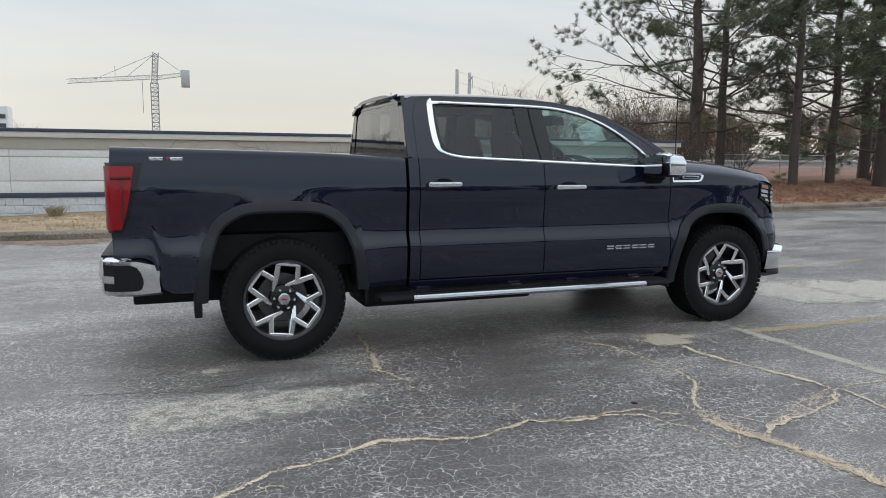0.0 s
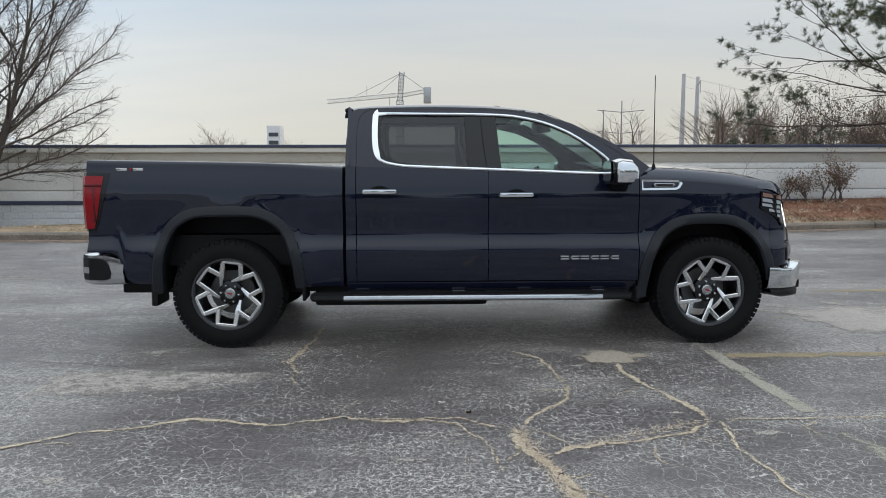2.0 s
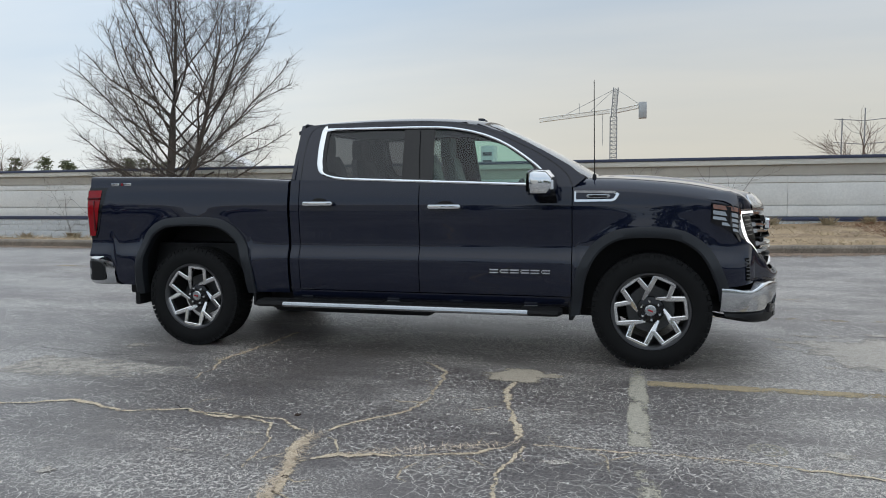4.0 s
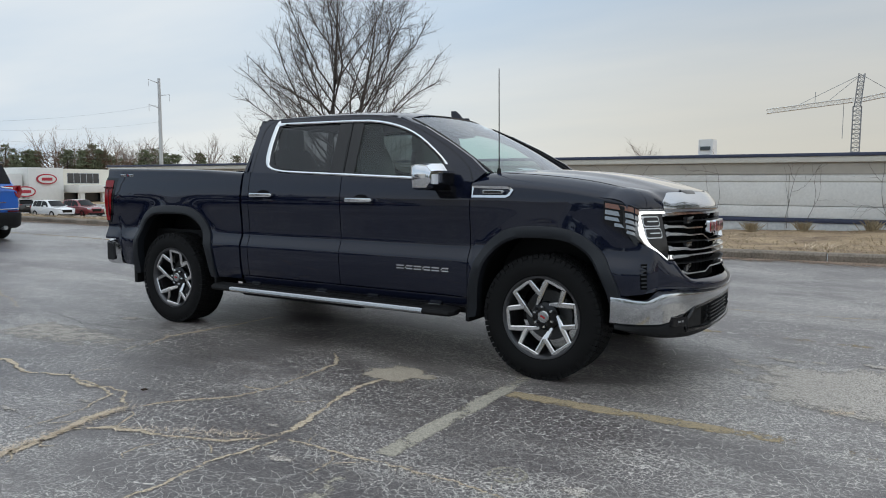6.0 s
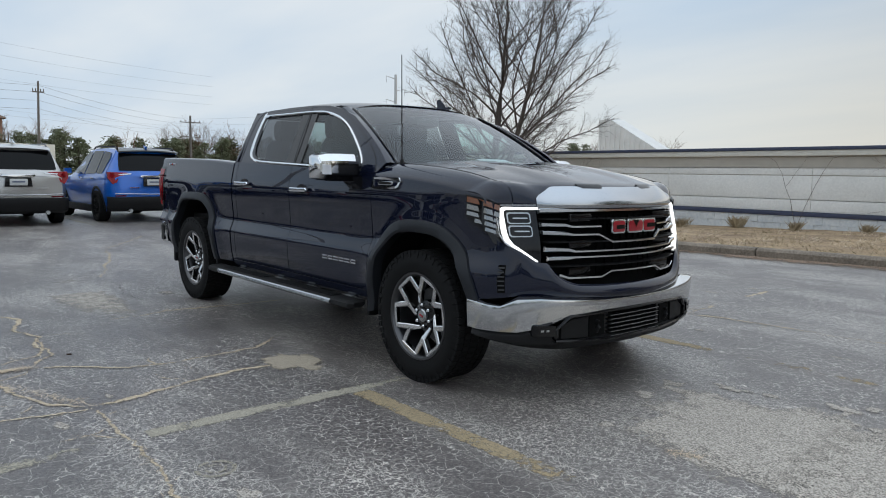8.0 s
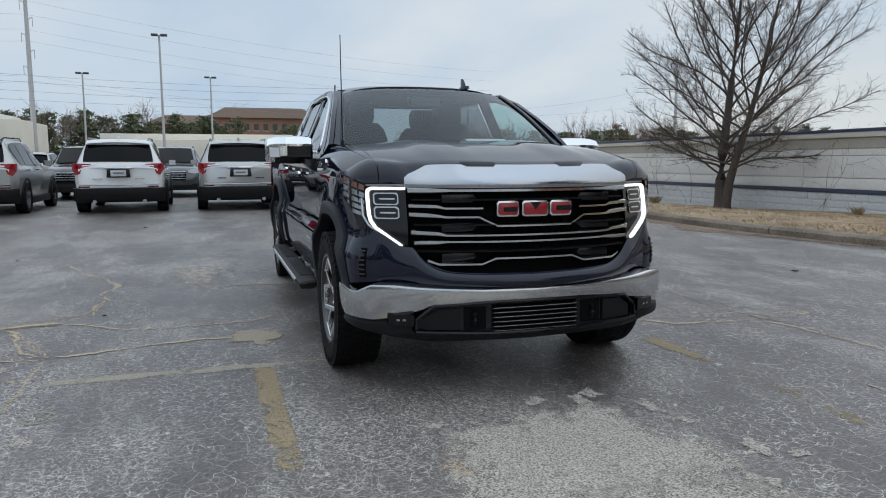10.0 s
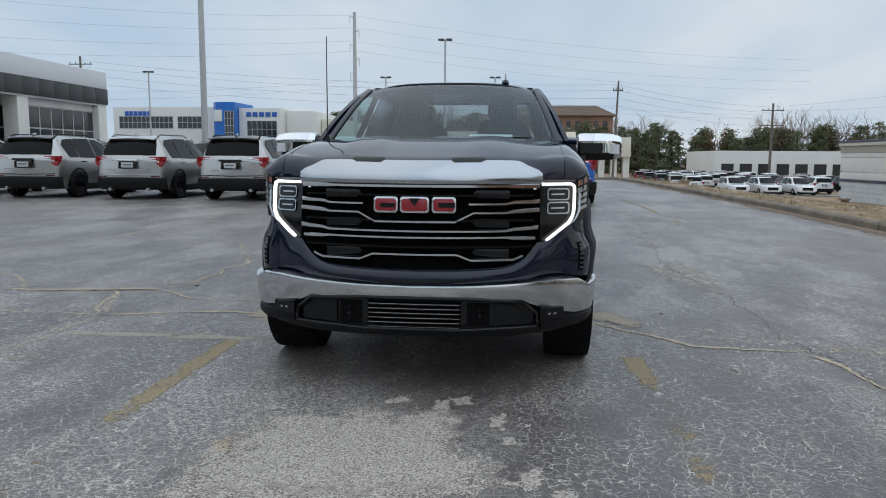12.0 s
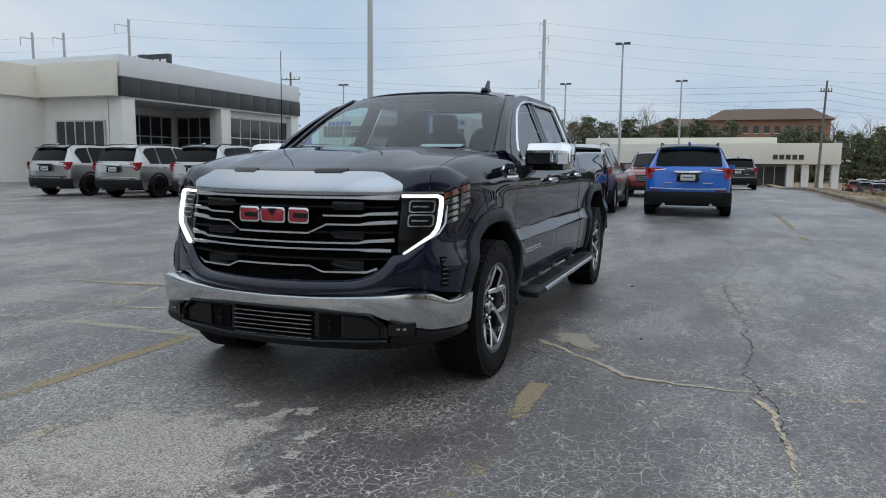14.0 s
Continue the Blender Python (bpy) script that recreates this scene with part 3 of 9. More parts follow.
def patch(name, cx, cy, rx, ry, m, lab, seed, lift=0.003, ragged=0.25, n=60, turn=0.0, full=0.75):
    """A worn area: sound in the middle, speckled out to nothing at its rim."""
    bm = bmesh.new()
    lay = bm.verts.layers.float.new("wear")
    ce = bm.verts.new((cx, cy, lot_z(cx, cy) + lift))
    ce[lay] = full
    rings = []
    for f in (0.35, 0.65, 0.85, 1.0, 1.25):
        ring = []
        for i in range(n):
            a = 2 * math.pi * i / n
            k = f * (1 + ragged * (noise.noise((math.cos(a) * 1.6, math.sin(a) * 1.6, seed)) * 1.6 + 0.6 * noise.noise((math.cos(a) * 6, math.sin(a) * 6, seed + 3))))
            u, v = rx * k * math.cos(a), ry * k * math.sin(a)
            x, y = cx + u * math.cos(turn) - v * math.sin(turn), cy + u * math.sin(turn) + v * math.cos(turn)
            vt = bm.verts.new((x, y, lot_z(x, y) + lift))
            vt[lay] = curve_at([(0, full), (0.65, full - 0.05), (1.0, full - 0.28), (1.25, full - 0.62)], f)
            ring.append(vt)
        rings.append(ring)
    for i in range(n):
        j = (i + 1) % n
        bm.faces.new((rings[0][i], rings[0][j], ce))
        for p, q in zip(rings, rings[1:]):
            bm.faces.new((p[i], q[i], q[j], p[j]))
    return tagged(part(name, bm, m, None, smooth=None), lab, "patch", kind="structure")


patch("worn_patch", 3.72, -0.12, 0.62, 0.52, GRAVEL, "large pale worn patch of bare aggregate", 3, ragged=0.26, full=0.84)
patch("worn_patch", 4.6, -0.35, 0.75, 0.62, GRAVEL, "large pale worn patch of bare aggregate", 8, lift=0.0045, ragged=0.34, full=0.82)
r2 = random.Random(11)
for k in range(26):
    a, d = r2.uniform(0, 6.28), r2.uniform(0.55, 1.0)
    patch("worn_fleck", 3.65 + d * math.cos(a) * 0.85, -0.05 + d * math.sin(a) * 0.95, r2.uniform(0.03, 0.11), r2.uniform(0.03, 0.08), GRAVEL, "small pale worn fleck in the asphalt", 30 + k, 0.002 + 0.0001 * k, 0.5, 24)
for k in range(60):
    x, y = r2.uniform(-5, 5.5), r2.choice((r2.uniform(-4.6, -2.3), r2.uniform(1.6, 4.5)))
    patch("worn_fleck", x, y, r2.uniform(0.02, 0.10), r2.uniform(0.012, 0.04), GRAVEL, "small pale worn fleck in the asphalt", 90 + k, 0.002 + 0.00004 * k, 0.6, 22)
patch("round_patch", 1.0, -1.40, 0.24, 0.19, SAND_PATCH, "round sandy repair patch in the asphalt", 41, 0.005, 0.30, full=0.74)
patch("round_patch", 0.80, 1.30, 0.30, 0.17, SAND_PATCH, "round sandy repair patch in the asphalt", 47, 0.005, 0.40, turn=0.6, full=0.72)
patch("worn_patch", -2.4, -1.85, 1.2, 0.30, GRAVEL, "pale scuffed band on the asphalt", 53, 0.002, 0.3, full=0.60)
patch("worn_patch", -2.35, -1.12, 0.13, 0.09, GRAVEL, "pale scuffed band on the asphalt", 54, 0.002, 0.3, full=0.58)
patch("worn_patch", -1.6, 2.4, 1.1, 0.42, GRAVEL, "pale scuffed band on the asphalt", 57, 0.0015, 0.45, full=0.55)
patch("worn_patch", -4.6, 2.6, 1.4, 0.35, GRAVEL, "pale scuffed band on the asphalt", 59, 0.0015, 0.5, full=0.52)
bm = bmesh.new()
lay = bm.verts.layers.float.new("wear")
for rr, w, nn in ((0.085, 0.012, 40), (0.045, 0.008, 26)):
    for i in range(nn):
        if r2.random() < 0.25:
            continue
        a0, a1 = 2 * math.pi * i / nn, 2 * math.pi * (i + 0.95) / nn
        ps = [(rr - w * r2.random(), a0), (rr + w, a0), (rr + w * r2.random(), a1), (rr - w, a1)]
        bm.faces.new([bm.verts.new((2.41 + r * math.cos(a), -2.53 + r * math.sin(a) * 0.95, 0.003)) for r, a in ps])
for v in bm.verts:
    v[lay] = 0.62
tagged(part("survey_mark", bm, WORN_WHITE, None, smooth=None), "small faded white ring painted on asphalt", "road marking", kind="structure")

# straw that gathers in the wide crack and along the clay at the kerb
bm = bmesh.new()


def straw(bm, x, y, z, ln, r):
    a, el = r.uniform(0, 6.28), r.uniform(0, 0.35)
    d = Vector((math.cos(a) * math.cos(el), math.sin(a) * math.cos(el), math.sin(el))) * ln
    n = Vector((-math.sin(a), math.cos(a), 0)) * 0.0022
    p = Vector((x, y, z))
    bm.faces.new([bm.verts.new(q) for q in (p - n, p + n, p + d)])


for (x0, y0), (x1, y1), cnt in (((0.1, -2.83), (0.3, -4.0), 620), ((0.4, -3.08), (1.2, -2.73), 160), ((-1.36, -1.45), (-1.28, -1.0), 60), ((1.3, 1.45), (1.62, 3.2), 200), ((3.55, -0.75), (3.7, -0.7), 60), ((3.1, -2.8), (1.9, -2.72), 40)):
    for _ in range(cnt):
        t = rnd.random()
        straw(bm, lerp(x0, x1, t) + rnd.gauss(0, 0.022), lerp(y0, y1, t) + rnd.gauss(0, 0.022), 0.005, rnd.uniform(0.02, 0.07), rnd)
tagged(part("straw_litter", bm, PALE_STRAW, None, smooth=None), "dry straw lying in the cracks", "litter", kind="stuff")
bm = bmesh.new()
for _ in range(16):
    x, y = rnd.uniform(-14, 9), rnd.uniform(-4.5, 6)
    if abs(y) < 1.2 and abs(x) < 3.2:
        continue
    s = rnd.uniform(0.008, 0.028)
    z = lot_z(x, y)
    box(bm, x - s, x + s * rnd.uniform(0.6, 1.2), y - s, y + s * 0.8, z, z + s * 0.35)
tagged(part("leaf_litter", bm, DEAD_LEAF, None), "scattered dark twigs and dead leaves", "litter", kind="stuff")

# kerb, built of cast lengths
prof = [(0, -0.1), (0.0, 0.1), (0.03, 0.135), (0.07, 0.145), (0.16, 0.145), (0.2, 0.11), (0.2, -0.1)]
kerb = thing("kerb", pose(0, 0, 0), "weathered concrete kerb along the lot edge", "kerb", kind="structure")
x = -66.0
while x < 40:
    ln = 3.0
    bm = bmesh.new()
    loft(bm, [[(xx, curve_at(KERB, xx) + u + 0.006 * noise.noise((xx * 3, u * 9, 1)), lot_z(xx, curve_at(KERB, xx)) + v + (0.008 * noise.noise((xx * 2, u * 7, 5)) if v > 0 else 0)) for u, v in prof] for xx in spaced(x + 0.012, x + ln - 0.012, 8)])
    part("kerb_stone", bm, CONCRETE, kerb)
    x += ln
# a wash of clay and grit in the gutter
bm = bmesh.new()
rows = []
for x in spaced(-40, 24, 256):
    k = curve_at(KERB, x)
    w = 0.35 + 0.9 * max(0, noise.noise((x * 0.35, 2, 7)) + 0.25) + 0.25 * noise.noise((x * 2.2, 5, 1))
    w = max(0.1, w)
    rows.append([(x, k - 0.003, lot_z(x, k) + 0.014), (x, k - w * 0.5, lot_z(x, k - w * 0.5) + 0.010), (x, k - w, lot_z(x, k - w) + 0.004)])
lay = bm.verts.layers.float.new("wear")
skin(bm, rows)
for i, v in enumerate(bm.verts):
    v[lay] = (0.70, 0.46, 0.15)[i % 3]
tagged(part("clay_wash", bm, CLAY, None, smooth=60), "red clay and grit washed along the kerb", "soil", kind="structure")


def strip_z(x, y):
    k = curve_at(KERB, x)
    s = (y - k) / 7.0
    far = curve_at([(-70, -1.8), (-45, -1.3), (-26, -0.45), (-13, -0.25), (0, 0.14), (14, 0.55), (40, 0.9)], x)
    return lerp(lot_z(x, k) + 0.13, far, smoothstep(0, 1, s)) - 0.25 * smoothstep(-24, -34, x) * smoothstep(1.5, 9, y - k)


bm = bmesh.new()
rows = []
for x in [-400, -150, -80, -60, -45] + [-38 + 0.8 * i for i in range(94)] + [45, 60, 100, 400]:
    k = curve_at(KERB, x) + 0.19
    rows.append([bm.verts.new((x, k + dy, strip_z(x, k + dy) + (0.05 * noise.noise((x * 0.9, dy * 0.9, 3)) + 0.03 * noise.noise((x * 3, dy * 3, 3)) if dy > 0 else 0))) for dy in (0, 0.3, 0.6, 1, 1.4, 1.8, 2.3, 2.8, 3.5, 4.2, 5, 5.8, 6.6, 7.5, 9, 12, 20, 60, 400, 2000)])
for a, b in zip(rows, rows[1:]):
    for i in range(len(a) - 1):
        f = bm.faces.new((a[i], b[i], b[i + 1], a[i + 1]))
        f.material_index = 1 if a[i].co.x + 2.5 * noise.noise((a[i].co.x, i, 0)) > 8.2 and i > 2 else 0
tagged(part("grass_verge", bm, [STRAW, PINE_STRAW], smooth=60), "verge of dead grass, straw and red clay", "ground", kind="structure")
# dry tufts and short dead grass
bm = bmesh.new()


def tuft(bm, x, y, z, h, n, r, spread=0.5):
    for _ in range(n):
        a, l = r.uniform(0, 6.28), h * r.uniform(0.5, 1.1)
        lean = r.uniform(0.05, spread)
        b = Vector((x + r.gauss(0, h * 0.22), y + r.gauss(0, h * 0.22), z))
        d = Vector((math.cos(a) * lean, math.sin(a) * lean, 1)) * l
        nn = Vector((-math.sin(a), math.cos(a), 0)) * 0.004
        bm.faces.new([bm.verts.new(q) for q in (b - nn, b + nn, b + d * 0.6 + nn * 0.7, b + d + Vector((math.cos(a), math.sin(a), -0.2)) * l * 0.15)])


r3 = random.Random(21)
for _ in range(9000):
    x = r3.uniform(-34, 9)
    k = curve_at(KERB, x)
    y = k + 0.22 + r3.random() ** 1.4 * 6.5
    if noise.noise((x * 0.7, y * 0.7, 11)) < -0.12:
        continue
    tuft(bm, x, y, strip_z(x, y), r3.uniform(0.03, 0.09), 3, r3, 1.6)
tagged(part("dead_grass", bm, BLADE, None, smooth=None), "short dead grass on the verge", "grass", kind="stuff")
# loose needles and straw under the pines
for nm, m, lab, cnt, lo in (("needle_litter", PINE_STRAW, "red-brown fallen pine needles under the pines", 5200, 6.5), ("loose_straw", PALE_STRAW, "pale loose straw scattered on the verge", 3600, -26)):
    bm = bmesh.new()
    for _ in range(cnt):
        x = r3.uniform(lo, 26)
        y = curve_at(KERB, x) + 0.25 + r3.random() ** 1.3 * 6
        if noise.noise((x * 0.8, y * 0.8, 31)) < (-0.3 if lo > 0 else 0.05):
            continue
        tuft(bm, x, y, strip_z(x, y) + 0.01, r3.uniform(0.05, 0.12), 3, r3, 3.0)
    tagged(part(nm, bm, m, None, smooth=None), lab, "litter", kind="stuff")
for x in [-24, -19, -16.4, -7.5, -5.2, -3.6, -2.2, -0.6, 0.8, 2.3, 3.4, 5.0, 6.2, 7.4, -30, -36, -41, -47]:
    bm = bmesh.new()
    x += r3.uniform(-0.3, 0.3)
    y = 13.7 + r3.uniform(-0.3, 0.3) if x > -25 else curve_at(KERB, x) + r3.uniform(1.5, 4)
    tuft(bm, 0, 0, 0, r3.uniform(0.22, 0.36), 170, r3, 0.8)
    ob = part("grass_tuft", bm, BLADE, None, smooth=None)
    ob.location = (x, y, strip_z(x, y) - 0.02)
    tagged(ob, "tall tuft of dead ornamental grass", "grass", "tufts along the wall")

# ---- the long low white building behind the verge ----
WX0, WX1, WY = -26.0, 13.5, 14.4
hall = thing("wall_north", pose(0, 0, 0), "long low white building with navy trim and a block base", "building", kind="structure")
part("core", boxed(WX0 + 0.05, WX1 - 0.05, WY + 0.05, WY + 14, -2.0, 2.0), WHITE_WALL, hall)
part("roof_trim", boxed(WX0 - 0.15, WX1 + 0.2, WY - 0.14, WY + 14.2, 2.0, 2.08, bevel=0.012), NAVY, hall, "navy metal roof edge")
part("roof_ledge", boxed(WX0 - 0.10, WX1 + 0.15, WY - 0.11, WY + 14.1, 1.86, 1.997, bevel=0.01), CREAM, hall, "cream ledge")
part("soffit_band", boxed(WX0 - 0.05, WX1 + 0.05, WY - 0.04, WY + 14.05, 1.575, 1.858), TAUPE, hall, "taupe band under the eaves")
for z0, z1 in ((1.395, 1.57), (0.80, 1.378), (0.50, 0.786)):
    for x in spaced(WX0, WX1 - 3.95, 9):
        part("panel", boxed(x + 0.004, x + 3.946, WY - 0.02, WY + 0.05, z0, z1 - 0.004, bevel=0.003), WHITE_WALL, hall)
part("stripe", boxed(WX0 - 0.02, WX1, WY - 0.045, WY + 0.05, 0.385, 0.49, bevel=0.006), NAVY, hall, "navy stripe")
part("joint_line", boxed(WX0, WX1, WY - 0.004, WY + 0.05, 1.37, 1.40), TAUPE, hall)
bw, bh = 0.40, 0.195
me_block = None
brnd = random.Random(8)
bm_far = bmesh.new()
for row in range(7):
    z = 0.38 - (row + 1) * bh
    x = WX0 + (row % 2) * bw / 2
    while x < WX1 - bw:
        near = -22 < x < -6 and row < 4
        if near:
            if me_block is None:
                me_block = mesh_of("block", boxed(0.004, bw - 0.004, 0, 0.08, 0.004, bh - 0.004, bevel=0.004), BLOCK_WALL, 30)
            ob = new("block", me_block)
            ob.parent = hall
            ob.location = (x, WY - 0.012 - 0.004 * brnd.random(), z)
        else:
            box(bm_far, x + 0.004, x + bw - 0.004, WY - 0.012, WY + 0.06, z + 0.004, z + bh - 0.004)
        x += bw
tagged(part("block_course", bm_far, BLOCK_WALL, hall, smooth=None), kind="stuff")
# bare creeper on the wall
VINE = mat("bare_creeper_stem", (0.13, 0.105, 0.09), 0.9, var=0.3, size=0.02)
for cx, seed in ((-2.4, 1), (-0.2, 2), (1.8, 3), (3.8, 9), (-9.4, 4), (-15.5, 5), (-17.3, 6), (8.5, 7)):
    r = random.Random(seed)
    bm = bmesh.new()

    def vine(p, a, ln, w, depth):
        pts = [p]
        for _ in range(7):
            a += r.uniform(-0.35, 0.35)
            pts.append(pts[-1] + Vector((math.cos(a) * ln / 7, 0, math.sin(a) * ln / 7)))
            if depth < 2 and r.random() < 0.4:
                vine(pts[-1].copy(), a + r.choice((-1, 1)) * r.uniform(0.4, 1.1), ln * 0.55, w * 0.6, depth + 1)
        pts = [Vector((q.x, WY - 0.045 - (0.0 if q.z < 1.8 else 0.3) * 0, min(q.z, 1.84))) for q in pts]
        tube(bm, pts, [w * (1 - 0.1 * i) for i in range(len(pts))], 4)
    for _ in range(2):
        vine(Vector((cx + r.uniform(-0.3, 0.3), 0, strip_z(cx, WY) + 0.05)), r.uniform(0.9, 2.2), r.uniform(1.8, 2.6), 0.0065, 0)
    tagged(part("creeper", bm, VINE, None), "bare leafless creeper climbing the white wall", "plant", "creepers on the wall")

# ---- the pickup truck, nose towards +X, standing on its four tyres ----
SIDE_Y = [(0.36, 0.90), (0.45, 0.938), (0.55, 0.962), (0.66, 0.974), (0.745, 0.979), (0.77, 0.977), (0.79, 0.968), (0.84, 0.948), (0.87, 0.942), (0.95, 0.946), (1.08, 0.957), (1.14, 0.960), (1.2, 0.957), (1.3, 0.940), (1.38, 0.922), (1.48, 0.905)]
ARCH = {"rear": [(-2.45, 0.42), (-2.425, 0.70), (-2.34, 0.94), (-2.2, 1.055), (-2.03, 1.09), (-1.70, 1.09), (-1.53, 1.045), (-1.40, 0.93), (-1.315, 0.72), (-1.28, 0.46)],
        "front": [(1.295, 0.36), (1.335, 0.66), (1.425, 0.86), (1.56, 0.975), (1.72, 1.02), (1.98, 1.02), (2.14, 0.975), (2.28, 0.86), (2.38, 0.66), (2.42, 0.5)]}
WHEEL_X, WHEEL_Z, TYRE_R = 1.8725, 0.415, 0.418


def side_y(x, z):
    y = spline(SIDE_Y, z)
    y -= 0.20 * max(0, x - 1.95) ** 2 + 0.10 * max(0, -2.55 - x) ** 2 + 0.012 * max(0, min(1, (x - 1.2) / 0.3)) * 0
    for xc, r in ((-WHEEL_X, 0.60), (WHEEL_X, 0.56)):
        d = math.hypot(x - xc, z - WHEEL_Z)
        y += 0.022 * math.exp(-((d - r) / 0.11) ** 2)
    return y


def arch_offset(which, inset):
    """The arch outline drawn in towards its wheel."""
    c = Vector((-WHEEL_X if which == "rear" else WHEEL_X, WHEEL_Z + 0.06))
    keys, out = ARCH[which], []
    for i in range(41):
        t = i / 40 * (len(keys) - 1)
        p = Vector((spline([(k, q[0]) for k, q in enumerate(keys)], t), spline([(k, q[1]) for k, q in enumerate(keys)], t)))
        d = c - p
        out.append(p + d.normalized() * inset)
    return out


def arch_low(which, x, inset=0.035):
    pts = arch_offset(which, inset)
    for a, b in zip(pts, pts[1:]):
        if a.x <= x <= b.x and b.x > a.x:
            return lerp(a.y, b.y, (x - a.x) / (b.x - a.x))
    return None


truck = thing("pickup_truck", pose(0, 0, 0), "dark midnight-blue crew-cab pickup truck with chrome trim, parked on asphalt", "truck")
BELT = [(-0.98, 1.395), (-0.65, 1.385), (0.17, 1.352), (1.08, 1.322), (1.32, 1.318)]


def side_panel(x0, x1, zlo, ztop, s, nz=44, nx=None, extra=None):
    bm = bmesh.new()
    rows = []
    for x in nx or spaced(x0, x1, 18):
        a, b = zlo(x), ztop(x)
        row = [(x, s * side_y(x, z), z) for z in spaced(a, b, nz)]
        if extra:
            row += extra(x, s)
        rows.append(row)
    skin(bm, rows)
    hem(bm, 0.03, 1, -s)
    return bm


RAIL = [(-2.93, 1.445), (-1.6, 1.42), (-0.99, 1.39)]
HOOD_Z = [(1.30, 1.385), (1.45, 1.385), (1.76, 1.37), (2.1, 1.335), (2.35, 1.285), (2.52, 1.225), (2.66, 1.165)]


HOOD_MID = [(1.30, 1.415), (1.45, 1.412), (1.76, 1.398), (2.1, 1.366), (2.35, 1.322), (2.52, 1.284), (2.64, 1.256), (2.74, 1.236)]
LIP_Z = 1.150


def front_x(y):
    return 2.785 - 0.3676 * y * y


def nose_x(y, z):
    """Face of the grille and fascia: a bowed plan that leans back a little at the top."""
    return front_x(y) - 0.06 * smoothstep(0.85, 1.2, z) + 0.015 * smoothstep(0.8, 0.6, z)


def lip_x(y):
    """Leading edge of the hood above grille and lamps."""
    return nose_x(y, LIP_Z) + 0.010


def crest_x(y):
    """Where the hood turns down towards its leading edge."""
    return lip_x(y) - lerp(0.15, 0.098, smoothstep(0.80, 0.55, abs(y)))


def cap_z(x, y):
    """Top of hood and fenders before the turn-down."""
    y = abs(y)
    side = spline(HOOD_Z, min(x, 2.66))
    if y <= 0.80:
        u = y / 0.80
        dome = smoothstep(0.70, 0.52, u) - 0.75 * smoothstep(0.40, 0.22, u)
        run = smoothstep(1.45, 1.8, x) * smoothstep(2.72, 2.2, x)
        return lerp(side - 0.005, spline(HOOD_MID, x), 1 - u ** 2.6) + 0.014 * dome * run
    y0 = side_y(x, side - 0.09)
    t = max(0.0, min(1.0, (y0 - y) / max(0.02, y0 - min(0.80, y0 - 0.07))))
    return side - 0.09 + 0.085 * math.sin(t * math.pi / 2)


def body_top(x, y):
    """The same with the nose rolled down: a flat slope in the middle, rounder over the lamps."""
    a, b = crest_x(y), lip_x(y)
    if x <= a:
        return cap_z(x, y)
    t, z = min(1.0, (x - a) / (b - a)), cap_z(a, y)
    p = lerp(2.3, 1.22, smoothstep(0.76, 0.60, abs(y)))
    return LIP_Z + max(0.0, z - LIP_Z) * (1 - t ** p) ** (1 / p)


def fender_cap(x, s):
    zt = spline(HOOD_Z, x)
    y0 = side_y(x, zt - 0.09)
    inner = min(0.80, y0 - 0.07)
    return [(x, s * lerp(y0, inner, t), body_top(x, lerp(y0, inner, t))) for t in (0.12, 0.3, 0.5, 0.75, 1.0)]


def rail_cap(x, s):
    zt = spline(RAIL, x)
    y0 = side_y(x, zt - 0.02)
    return [(x, s * (y0 - 0.006), zt - 0.008), (x, s * (y0 - 0.02), zt), (x, s * (y0 - 0.1), zt + 0.004), (x, s * (y0 - 0.105), zt - 0.2)]


def bed_low(x):
    a = arch_low("rear", x)
    if a is None:
        return 0.47 if x > -2 else lerp(0.5, 0.745, smoothstep(-2.62, -2.72, x))
    return a


def fender_low(x):
    a = arch_low("front", x)
    return 0.45 if a is None and x < 2 else (0.63 if a is None else a)


